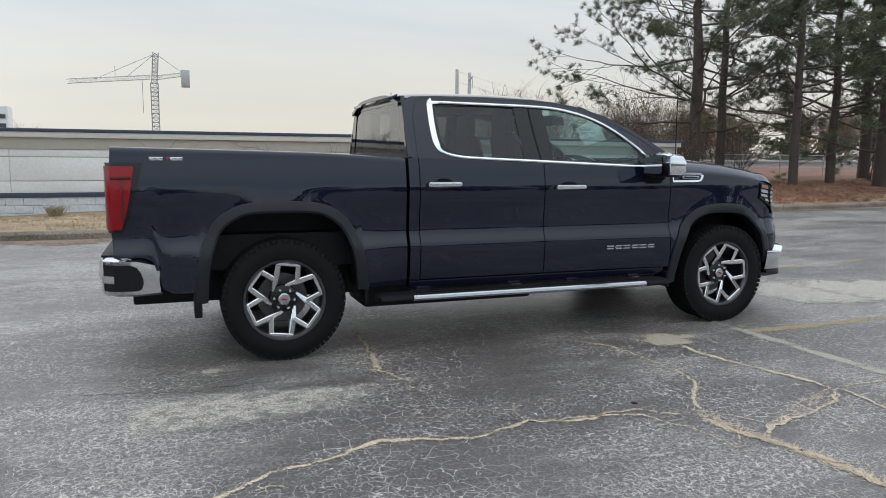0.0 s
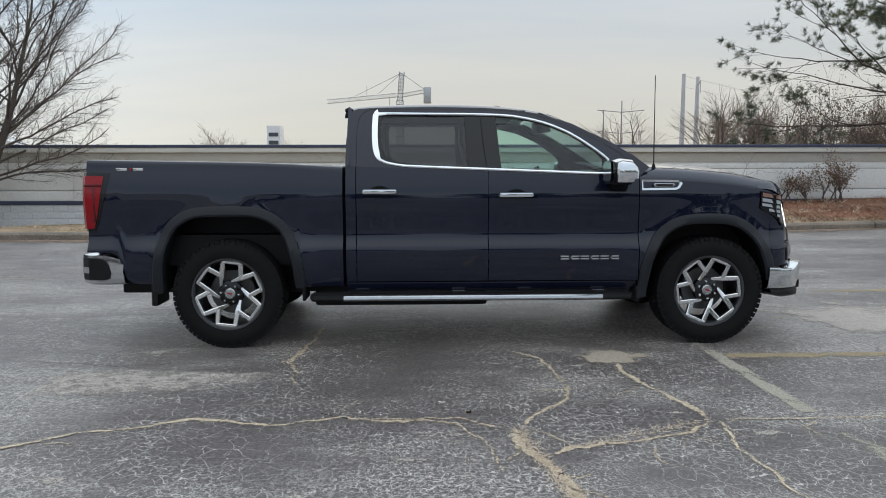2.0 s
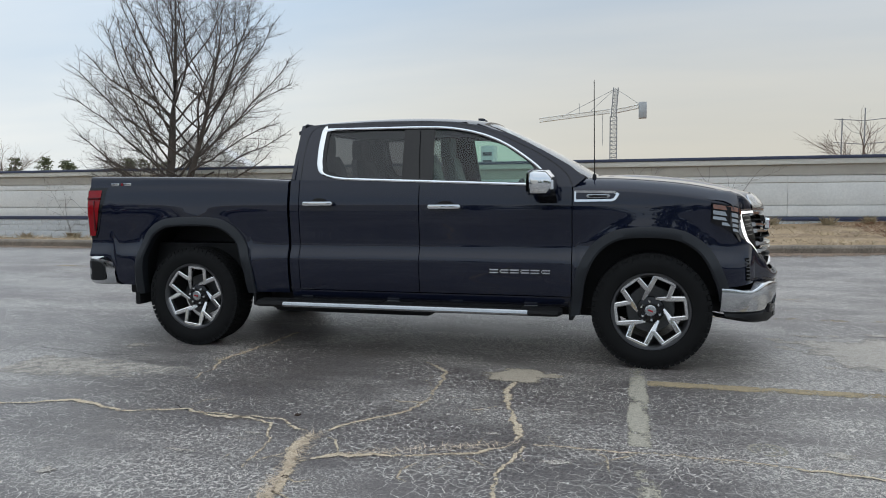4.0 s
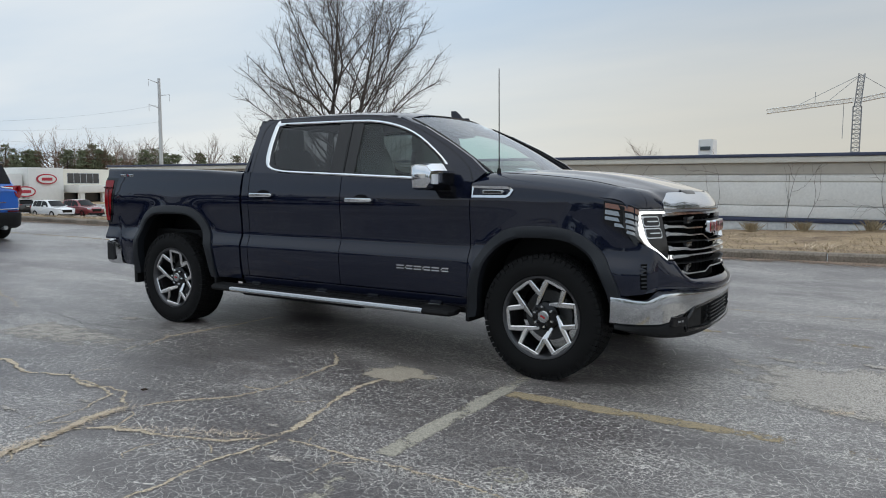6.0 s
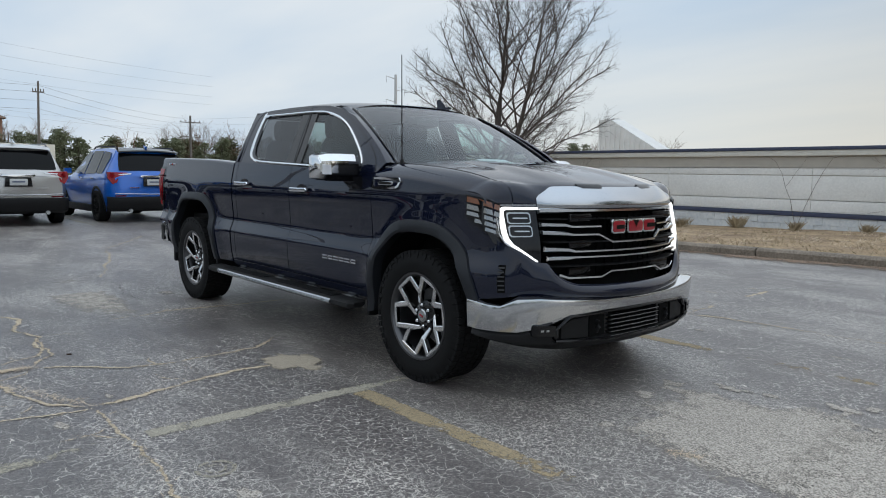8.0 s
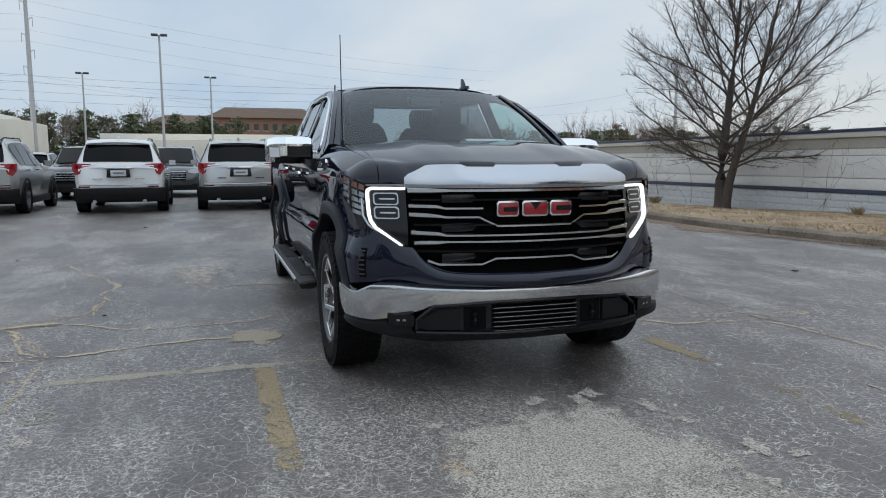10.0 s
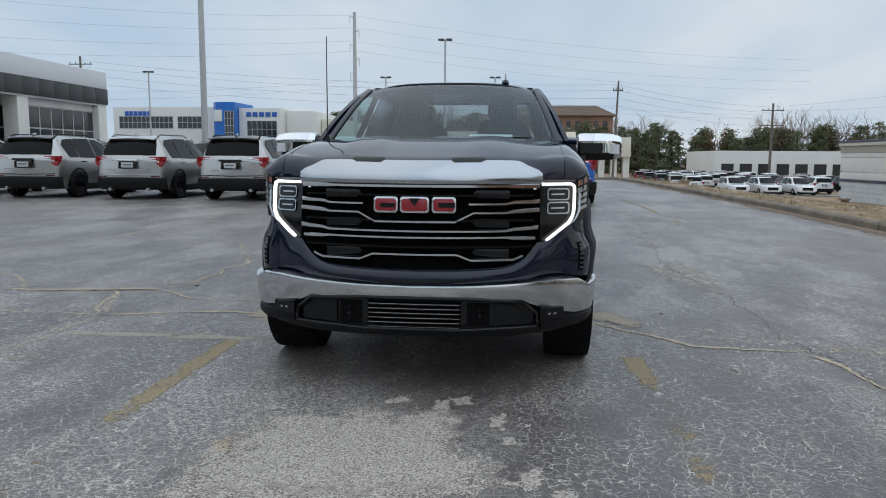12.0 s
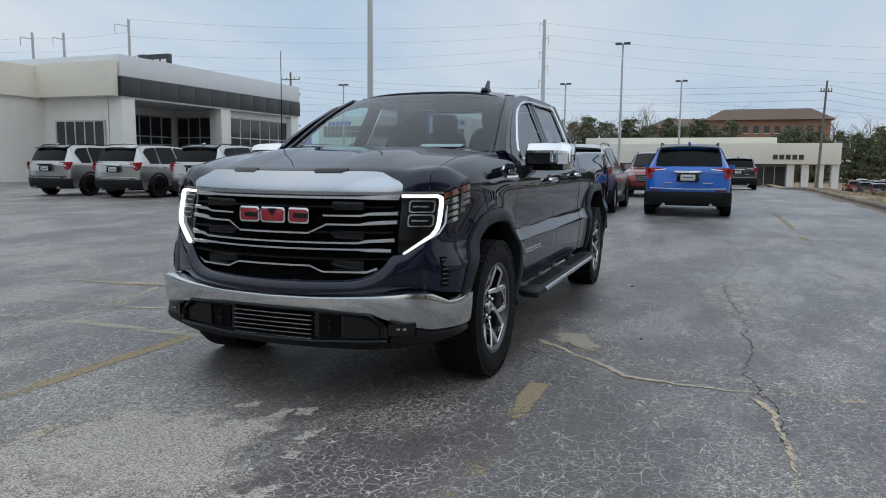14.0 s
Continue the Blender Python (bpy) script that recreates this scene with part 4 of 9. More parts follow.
for s in (-1, 1):
    xs = spaced(-2.93, -2.47, 8) + spaced(-2.416, -2.30, 10) + spaced(-2.28, -1.45, 20) + spaced(-1.43, -1.3165, 10) + spaced(-1.30, -0.992, 7)
    part("bed_side", side_panel(0, 0, bed_low, lambda x: spline(RAIL, x) - 0.02, s, nx=xs, extra=rail_cap), PAINT, truck)
    xs = spaced(1.312, 1.335, 2) + spaced(1.345, 1.45, 9) + spaced(1.47, 2.26, 20) + spaced(2.275, 2.382, 9) + spaced(2.39, 2.46, 3)
    part("front_fender", side_panel(0, 0, fender_low, lambda x: spline(HOOD_Z, x) - 0.095, s, nx=xs, extra=fender_cap), PAINT, truck)
    for name, x0, x1 in (("rear_door", -0.885, 0.128), ("front_door", 0.135, 1.305)):
        d = part(name, side_panel(x0, x1, lambda x: 0.505, lambda x: spline(BELT, x), s), PAINT, truck)
        hx = -0.705 if name == "rear_door" else 0.345
        hz = 1.205 if name == "rear_door" else 1.178
        hy = side_y(hx, hz)
        bm = bmesh.new()
        prism(bm, [(hx - 0.135, hz - 0.012), (hx - 0.125, hz + 0.014), (hx + 0.12, hz + 0.014), (hx + 0.135, hz - 0.004), (hx + 0.12, hz - 0.018), (hx - 0.12, hz - 0.02)], "y", s * (hy + 0.018), s * (hy + 0.045), 0.006)
        part("door_handle", bm, CHROME, d, "chrome door handle")
        bm = bmesh.new()
        ring = [(hx + 0.075 * math.cos(a), s * (hy + 0.002 - 0.004 * 0), hz + 0.004 + 0.036 * math.sin(a)) for a in spaced(0, 2 * math.pi * 23 / 24, 23)]
        vs = [bm.verts.new(p) for p in ring]
        ce = bm.verts.new((hx, s * (hy + 0.003), hz))
        for i in range(24):
            bm.faces.new((vs[i], vs[(i + 1) % 24], ce))
        part("handle_cup", bm, GLOSS_BLACK, d, "dark recessed cup behind the handle")
        for ex in (hx - 0.1, hx + 0.1):
            part("handle_mount", boxed(ex - 0.012, ex + 0.012, min(s * hy, s * (hy + 0.02)), max(s * hy, s * (hy + 0.02)), hz - 0.008, hz + 0.008), GLOSS_BLACK, d)
    # rear pillar below the belt and rocker
    part("cab_corner", side_panel(-0.968, -0.892, lambda x: 0.5, lambda x: 1.395, s, nx=[-0.968, -0.95, -0.92, -0.892]), PAINT, truck)
    bm = bmesh.new()
    skin(bm, [[(x, s * y, z) for y, z in ((0.90, 0.415), (0.925, 0.43), (0.945, 0.46), (0.948, 0.497), (0.90, 0.5))] for x in spaced(-0.965, 1.30, 6)])
    part("rocker_panel", bm, PAINT, truck)
    # grey arch mouldings
    for which in ("rear", "front"):
        outer, inner = arch_offset(which, 0.0), arch_offset(which, 0.078)
        bm = bmesh.new()
        rows = []
        for o, i in zip(outer, inner):
            yo, yi = side_y(o.x, max(o.y, 0.45)), side_y(i.x, max(i.y, 0.45))
            rows.append([(o.x, s * (yo - 0.01), o.y), (o.x, s * (yo + 0.016), o.y), (lerp(o.x, i.x, 0.15), s * (yo + 0.024), lerp(o.y, i.y, 0.15)), (lerp(o.x, i.x, 0.8), s * (yi + 0.03), lerp(o.y, i.y, 0.8)), (i.x, s * (yi + 0.022), i.y), (i.x, s * (yi - 0.05), i.y)])
        skin(bm, rows)
        part("arch_moulding", bm, GREY_PLASTIC, truck, "charcoal grey plastic wheel-arch moulding")
        xc = -WHEEL_X if which == "rear" else WHEEL_X
        bm = bmesh.new()
        skin(bm, [[(p.x, s * 0.955, p.y), (p.x, s * 0.62, p.y), (xc, s * 0.6, WHEEL_Z)] for p in arch_offset(which, 0.06)])
        part("wheel_well", bm, BLACK_PLASTIC, truck, "black wheel-well liner")
    # mud flap behind the rear wheel and front liner flap
    part("mud_flap", boxed(-2.46, -2.41, min(s * 0.72, s * 0.985), max(s * 0.72, s * 0.985), 0.33, 0.52, bevel=0.012), BLACK_PLASTIC, truck, "black rubber mud flap")
    part("mud_flap", boxed(-1.31, -1.285, min(s * 0.72, s * 0.98), max(s * 0.72, s * 0.98), 0.36, 0.50, bevel=0.008), BLACK_PLASTIC, truck, "black rubber mud flap")
    part("mud_flap", boxed(1.29, 1.325, min(s * 0.72, s * 0.98), max(s * 0.72, s * 0.98), 0.33, 0.46, bevel=0.01), BLACK_PLASTIC, truck, "black rubber mud flap")

# ---- greenhouse ----
def green_y(x, z):
    return 0.925 - 0.185 * ((z - 1.34) / 0.5) - 0.035 * max(0, (z - 1.34) / 0.5) ** 2 - 0.05 * max(0, x - 0.9) ** 2


CAB_OUT = [(-0.972, 1.392), (-0.968, 1.6), (-0.945, 1.78), (-0.93, 1.825), (-0.88, 1.848), (-0.7, 1.858), (-0.27, 1.864), (0.12, 1.857), (0.35, 1.842), (0.55, 1.81), (0.80, 1.735), (1.07, 1.60), (1.27, 1.485), (1.40, 1.385), (1.32, 1.318), (1.08, 1.322), (0.17, 1.352), (-0.65, 1.385)]
DLO = [(-0.768, 1.62), (-0.766, 1.77), (-0.757, 1.81), (-0.72, 1.819), (-0.3, 1.816), (0.1, 1.812), (0.35, 1.797), (0.59, 1.745), (0.80, 1.655), (1.00, 1.52), (1.10, 1.43), (1.13, 1.38), (1.12, 1.34), (1.06, 1.328), (0.6, 1.345), (0.17, 1.362), (-0.35, 1.382), (-0.56, 1.395), (-0.69, 1.428), (-0.75, 1.49)]


def round_ring(pts, n):
    """A closed outline resampled smoothly to n points."""
    m, out = len(pts), []
    for k in range(n):
        t = k * m / n
        i, f = int(t), t - int(t)
        p = [Vector(pts[(i + d) % m]) for d in (-1, 0, 1, 2)]
        out.append(0.5 * ((2 * p[1]) + (p[2] - p[0]) * f + (2 * p[0] - 5 * p[1] + 4 * p[2] - p[3]) * f * f + (3 * p[1] - p[0] - 3 * p[2] + p[3]) * f**3))
    return out


def inset_ring(ring, d):
    n, out = len(ring), []
    for i in range(n):
        t = (ring[(i + 1) % n] - ring[i - 1]).normalized()
        out.append(ring[i] + Vector((t.y, -t.x)) * (d(ring[i]) if callable(d) else d))
    return out


def filled(bm, loops, place):
    """Fills the space between an outline and its holes."""
    es = []
    for lp in loops:
        vs = [bm.verts.new(place(*p)) for p in lp]
        es += [bm.edges.new((vs[i], vs[(i + 1) % len(vs)])) for i in range(len(vs))]
    bmesh.ops.triangle_fill(bm, use_beauty=True, edges=es)


dlo_ring = round_ring(DLO, 80)
chrome_in = inset_ring(dlo_ring, lambda p: 0.018 + 0.026 * smoothstep(-0.70, -0.755, p.x))
REAR_GLASS = [(-0.692, 1.53), (-0.70, 1.74), (-0.688, 1.786), (-0.3, 1.79), (-0.045, 1.787), (-0.022, 1.39), (-0.35, 1.405), (-0.55, 1.422), (-0.655, 1.462)]
FRONT_GLASS = [(0.205, 1.782), (0.36, 1.772), (0.58, 1.722), (0.79, 1.632), (0.97, 1.51), (1.025, 1.45), (1.03, 1.352), (0.6, 1.366), (0.235, 1.38)]
for s in (-1, 1):
    bm = bmesh.new()
    filled(bm, [CAB_OUT, dlo_ring], lambda x, z: (x, s * green_y(x, z), z))
    hem(bm, 0.03, 1, -s)
    part("cab_side", bm, PAINT, truck, smooth=40)
    bm = bmesh.new()
    rows = []
    for a, b in zip(dlo_ring + dlo_ring[:1], chrome_in + chrome_in[:1]):
        rows.append([(a.x, s * (green_y(a.x, a.y) - 0.006), a.y), (a.x, s * (green_y(a.x, a.y) + 0.007), a.y), (lerp(a.x, b.x, 0.5), s * (green_y(*(a.lerp(b, 0.5))) + 0.011), lerp(a.y, b.y, 0.5)), (b.x, s * (green_y(b.x, b.y) + 0.005), b.y), (b.x, s * (green_y(b.x, b.y) - 0.015), b.y)])
    skin(bm, rows)
    part("window_trim", bm, CHROME, truck, "chrome strip round the side windows")
    bm = bmesh.new()
    filled(bm, [chrome_in, REAR_GLASS[::-1], FRONT_GLASS[::-1]], lambda x, z: (x, s * (green_y(x, z) - 0.006), z))
    part("window_surround", bm, GLOSS_BLACK, truck, "gloss black window pillars")
    for nm, poly, gm, lb in (("rear_side_window", REAR_GLASS, GLASS_TINT, "dark privacy-tinted glass"), ("front_side_window", FRONT_GLASS, GLASS_CLEAR, "lightly green-tinted glass")):
        bm = bmesh.new()
        bm.faces.new([bm.verts.new((x, s * (green_y(x, z) - 0.014), z)) for x, z in poly])
        ob = part(nm, bm, gm, truck, lb, smooth=None)
        ob.visible_shadow = False
    # seams of the doors over the belt, thin dark gaps
    for line in ([(0.128, 1.352), (0.10, 1.60), (0.085, 1.80), (0.083, 1.855)], [(-0.888, 1.392), (-0.89, 1.55), (-0.885, 1.70), (-0.86, 1.79), (-0.80, 1.835), (-0.70, 1.842), (0.1, 1.842), (0.4, 1.822), (0.62, 1.772), (0.85, 1.675), (1.08, 1.555), (1.25, 1.43), (1.308, 1.33)]):
        bm = bmesh.new()
        pts = [(spline([(k, p[0]) for k, p in enumerate(line)], t), spline([(k, p[1]) for k, p in enumerate(line)], t)) for t in spaced(0, len(line) - 1, 40)]
        tube(bm, [(x, s * (green_y(x, z) - 0.0005), z) for x, z in pts], 0.0035, 5)
        part("door_seam", bm, GLOSS_BLACK, truck)

# roof, windscreen, back window
def roof_z(x):
    return spline([(-0.99, 1.885), (-0.8, 1.905), (-0.3, 1.918), (0.1, 1.912), (0.4, 1.89), (0.58, 1.862)], x)


def roof_half(x):
    return spline([(-0.99, 0.68), (-0.5, 0.715), (0, 0.715), (0.35, 0.70), (0.62, 0.668)], x)


bm = bmesh.new()
rows = []
for x in spaced(-0.985, 0.56, 16):
    h, zt = roof_half(x), roof_z(x)
    edge = spline([(p[0], p[1]) for p in CAB_OUT[3:11]], x) - 0.004
    rows.append([(x - 0.05 * (1 - (u * u)) * 0 + 0.05 * (1 - u * u) * smoothstep(0.2, 0.56, x), u * h, zt - (zt - edge) * (abs(u) ** 5) - 0.02 * u * u) for u in spaced(-1, 1, 24)])
for r in rows:
    for k, sg in ((0, -1), (-1, 1)):
        x, y, z = r[k]
        r[k] = (x, sg * green_y(x, z + 0.01) - sg * 0.004, z)
skin(bm, rows)
hem(bm, 0.03, 2, -1)
part("roof", bm, PAINT, truck)
bm = bmesh.new()
prism(bm, [(-0.955, 1.835), (-0.992, 1.832), (-0.995, 1.852), (-0.955, 1.872)], "y", -0.62, 0.62, 0.006)
part("roof_spoiler", bm, PAINT, truck)
part("brake_light", boxed(-0.998, -0.985, -0.16, 0.16, 1.834, 1.849, bevel=0.003), DARK_RED, truck, "high dark red brake light strip")


def ws_point(u, v):
    """u across from -1 to 1, v up from 0 to 1."""
    half = lerp(0.835, 0.675, v)
    x = lerp(1.395, 0.585, v) + (1 - u * u) * lerp(0.13, 0.03, v)
    z = lerp(1.372, 1.838, v) + 0.018 * math.sin(v * math.pi) + (1 - u * u) * lerp(0.0, 0.018, v) - 0.032 * v ** 4 * u ** 4
    return x, u * half, z


bm = bmesh.new()
skin(bm, [[ws_point(u, v) for u in spaced(-0.975, 0.975, 20)] for v in spaced(0.03, 0.975, 8)])
ob = part("windscreen", bm, WINDSHIELD, truck, "clear windscreen with a faint green tint")
ob.visible_shadow = False
for s in (-1, 1):
    bm = bmesh.new()
    rows = []
    for v in spaced(0, 1, 10):
        a, b = ws_point(s * 0.985, v), ws_point(s * 0.90, v)
        x = a[0] - 0.035
        e = (x, s * green_y(x, a[2] + 0.01), a[2] + 0.012)
        rows.append([(e[0] - 0.01, e[1] - s * 0.006, e[2] - 0.02), (e[0], e[1] - s * 0.004, e[2]), (lerp(e[0], a[0], 0.6), lerp(e[1], a[1], 0.6), a[2] + 0.016), (a[0], a[1], a[2] + 0.008), (b[0] - 0.01, b[1] + 0.035 * s, b[2] - 0.003)])
    skin(bm, rows)
    part("front_pillar", bm, PAINT, truck)
    bm = bmesh.new()
    pts = [Vector(ws_point(s * 0.965, v)) + Vector((0.004, 0, 0.006)) for v in spaced(0, 0.96, 10)]
    tube(bm, pts, 0.009, 6)
    part("windscreen_seal", bm, GLOSS_BLACK, truck)
bm = bmesh.new()
filled(bm, [[(-0.92, 1.39), (-0.70, 1.85), (0.70, 1.85), (0.92, 1.39)], [(-0.63, 1.80), (0.63, 1.80), (0.72, 1.43), (-0.72, 1.43)]], lambda y, z: (-0.968 + 0.02 * (z - 1.4), y, z))
hem(bm, 0.03, 0, 1)
part("cab_back", bm, PAINT, truck)
bm = bmesh.new()
bm.faces.new([bm.verts.new((-0.962 + 0.02 * (z - 1.4), y, z)) for y, z in ((-0.63, 1.80), (0.63, 1.80), (0.72, 1.43), (-0.72, 1.43))])
ob = part("rear_window", bm, GLASS_BACK, truck, "dark tinted back window", smooth=None)
ob.visible_shadow = False
part("cab_back_lower", boxed(-0.966, -0.94, -0.92, 0.92, 0.5, 1.40), PAINT, truck)

# hood
bm = bmesh.new()
rows = []
for y in spaced(-0.796, 0.796, 48):
    back = 1.40 + 0.14 * (1 - (y / 0.8) ** 2)
    xs = spaced(back, crest_x(y), 18) + [lerp(crest_x(y), lip_x(y), math.sin(t * math.pi / 2)) for t in spaced(0.1, 1, 9)]
    rows.append([(x, y, body_top(x, y)) for x in xs])
skin(bm, rows)
hem(bm, 0.03, 2, -1)
part("hood", bm, PAINT, truck, smooth=50)
part("cowl", boxed(1.33, 1.50, -0.74, 0.74, 1.335, 1.362, bevel=0.008), BLACK_PLASTIC, truck, "black plastic cowl under the wipers")
for y0, y1 in ((-0.55, 0.02), (0.05, 0.62)):
    bm = bmesh.new()
    tube(bm, [(1.46, y0, 1.385), (1.485, lerp(y0, y1, 0.5), 1.402), (1.455, y1, 1.405)], [0.011, 0.009, 0.006], 6)
    part("wiper", bm, BLACK_PLASTIC, truck, "black windscreen wiper")
bm = bmesh.new()
tube(bm, [(1.46, -0.81, 1.37), (1.46, -0.81, 1.41)], [0.018, 0.012], 8)
tube(bm, [(1.46, -0.81, 1.40), (1.452, -0.812, 2.10)], [0.0045, 0.003], 6)
part("mast_antenna", bm, BLACK_PLASTIC, truck, "thin black whip antenna")
bm = bmesh.new()
loft(bm, [[(0.42 + a * k, 0.43 + b * k, 1.878 + h) for a, b in ((0.09, 0), (0.03, 0.03), (-0.09, 0.025), (-0.11, 0), (-0.09, -0.025), (0.03, -0.03))] for k, h in ((1, 0), (0.92, 0.02))])
loft(bm, [[(0.38 + dx + a * k, 0.43 + b * k, 1.895 + h) for a, b in ((0.06, 0), (0.0, 0.012), (-0.05, 0.01), (-0.06, 0), (-0.05, -0.01), (0.0, -0.012))] for k, h, dx in ((1, 0, 0), (0.8, 0.04, -0.02), (0.45, 0.075, -0.045))])
part("roof_fin", bm, PAINT, truck, "dark shark-fin aerial on the roof")

# fender badges, side lettering as plain bars, bed badge
for s in (-1, 1):
    bm = bmesh.new()
    out = [(1.325, 1.29), (1.615, 1.285), (1.645, 1.262), (1.62, 1.222), (1.59, 1.21), (1.325, 1.208)]
    inn = [(1.335, 1.274), (1.605, 1.268), (1.622, 1.258), (1.604, 1.232), (1.585, 1.226), (1.335, 1.224)]
    rows = []
    for o, i in zip(out + out[:1], inn + inn[:1]):
        yo = side_y(o[0], o[1])
        rows.append([(o[0], s * (yo - 0.004), o[1]), (o[0], s * (yo + 0.010), o[1]), (i[0], s * (yo + 0.008), i[1]), (i[0], s * (yo + 0.002), i[1])])
    skin(bm, rows)
    bd = part("fender_badge", bm, CHROME, truck, "chrome framed badge on the fender")
    bm = bmesh.new()
    prism(bm, [(1.42, 1.262), (1.57, 1.26), (1.585, 1.25), (1.57, 1.236), (1.42, 1.234), (1.41, 1.248)], "y", s * 0.968, s * 0.975, 0.002)
    part("badge_plate", bm, SATIN, bd, "silver plate with dark marks")
    bm = bmesh.new()
    prism(bm, [(1.43, 1.256), (1.56, 1.254), (1.56, 1.242), (1.43, 1.24)], "y", s * 0.9745, s * 0.9765)
    part("badge_mark", bm, GLOSS_BLACK, bd)
    for k in range(6):
        x0 = 0.695 + k * 0.078
        bm = bmesh.new()
        x1, w = x0 + 0.066, 0.009
        if k % 2:
            loops = ((x0, x1, 0.693, 0.702), (x0, x1, 0.673, 0.682), (x0, x0 + w, 0.673, 0.702))
        else:
            loops = ((x0, x1, 0.693, 0.702), (x0, x1, 0.673, 0.681))
        for a, b, c, d in loops:
            yy = side_y(x0, 0.69)
            box(bm, a, b, min(s * yy, s * (yy + 0.006)), max(s * yy, s * (yy + 0.006)), c - 0.0, d)
        part("door_mark", bm, CHROME, truck, "chrome bar on the door")
    for a, b, mm in ((-2.70, -2.62, CHROME), (-2.60, -2.585, RED_BADGE), (-2.575, -2.50, CHROME)):
        bm = bmesh.new()
        yy = side_y(-2.6, 1.375)
        prism(bm, [(a + 0.004, 1.363), (b, 1.363), (b + 0.002, 1.385), (a - 0.003, 1.385)], "y", s * (yy - 0.004), s * (yy + 0.006), 0.002)
        part("bed_badge", bm, mm, truck, "small chrome and red badge")

# mirrors
for s in (-1, 1):
    bm = bmesh.new()
    loft(bm, [[(1.105 + dx * k * 1.14, s * y, 1.345 + dz * k * 1.14) for dx, dz in ((-0.075, -0.075), (-0.08, 0.0), (-0.075, 0.07), (-0.03, 0.082), (0.05, 0.072), (0.085, 0.03), (0.085, -0.04), (0.05, -0.08))] for y, k in ((0.975, 0.86), (0.99, 0.98), (1.13, 1.0), (1.225, 0.97), (1.27, 0.82))])
    mr = part("door_mirror", bm, GLOSS_BLACK, truck, "black mirror housing")
    bm = bmesh.new()
    loft(bm, [[(1.105 + dx * k * 1.14, s * y, 1.352 + dz * k * 1.14) for dx, dz in ((-0.078, 0.015), (-0.078, 0.07), (-0.03, 0.084), (0.052, 0.075), (0.09, 0.034), (0.09, 0.02), (0.0, 0.02))] for y, k in ((0.98, 0.9), (1.0, 1.01), (1.13, 1.03), (1.222, 1.0), (1.278, 0.85))])
    loft(bm, [[(1.105 + dx * k * 1.14, s * y, 1.345 + dz * k * 1.14) for dx, dz in ((-0.06, -0.07), (-0.066, 0.0), (-0.06, 0.07), (-0.03, 0.082), (0.05, 0.072), (0.085, 0.03), (0.085, -0.03), (0.05, -0.07))] for y, k in ((1.15, 1.0), (1.16, 1.025), (1.235, 1.01), (1.285, 0.88), (1.293, 0.7))])
    part("mirror_cap", bm, CHROME, mr, "chrome mirror cap")
    bm = bmesh.new()
    bm.faces.new([bm.verts.new((1.008, s * y, z)) for y, z in ((1.0, 1.285), (1.0, 1.412), (1.215, 1.418), (1.23, 1.30), (1.20, 1.28))])
    part("mirror_glass", bm, CHROME, mr, "mirror glass")
    bm = bmesh.new()
    loft(bm, [[(1.13 + a, s * y, z + b) for a, b in ((-0.06, -0.05), (-0.06, 0.04), (0.05, 0.04), (0.07, -0.05))] for y, z in ((0.925, 1.24), (0.97, 1.25), (1.03, 1.30))])
    part("mirror_arm", bm, GLOSS_BLACK, mr)
    bm = bmesh.new()
    prism(bm, [(1.204, 1.30), (1.204, 1.365), (1.165, 1.375), (1.165, 1.30)], "y", s * 1.20, s * 1.272, 0.008)
    part("mirror_lamp", bm, WHITE_LENS, mr, "clear turn lamp in the mirror")

# running boards
for s in (-1, 1):
    bm = bmesh.new()
    prof = [(0.94, 0.395), (0.94, 0.42), (0.965, 0.428), (1.07, 0.424), (1.095, 0.412), (1.10, 0.39), (1.085, 0.372), (1.0, 0.368)]
    rows = [[(x, s * lerp(1.0, y, k), lerp(0.40, z, k)) for y, z in prof] for x, k in ((-1.24, 0.55), (-1.22, 0.95), (-1.18, 1), (1.18, 1), (1.22, 0.95), (1.245, 0.6))]
    loft(bm, rows)
    rb = part("running_board", bm, BLACK_PLASTIC, truck, "black running board with a bright edge")
    bm = bmesh.new()
    skin(bm, [[(x, s * y, z) for y, z in ((1.094, 0.416), (1.104, 0.408), (1.108, 0.392), (1.098, 0.378))] for x in (-0.98, 1.0)])
    part("bright_strip", bm, SATIN, rb, "bright metal edge strip")
    for x0, x1 in ((-0.95, -0.15), (0.1, 0.95)):
        for k in range(6):
            yk = 0.965 + k * 0.017
            part("tread_rib", boxed(x0, x1, min(s * yk, s * (yk + 0.008)), max(s * yk, s * (yk + 0.008)), 0.426, 0.433), BLACK_PLASTIC, rb)
    for x in (-0.85, -0.1, 0.42, 1.0):
        part("bracket", boxed(x - 0.05, x + 0.05, min(s * 0.75, s * 1.0), max(s * 0.75, s * 1.0), 0.40, 0.425), STEEL, rb, "steel bracket")

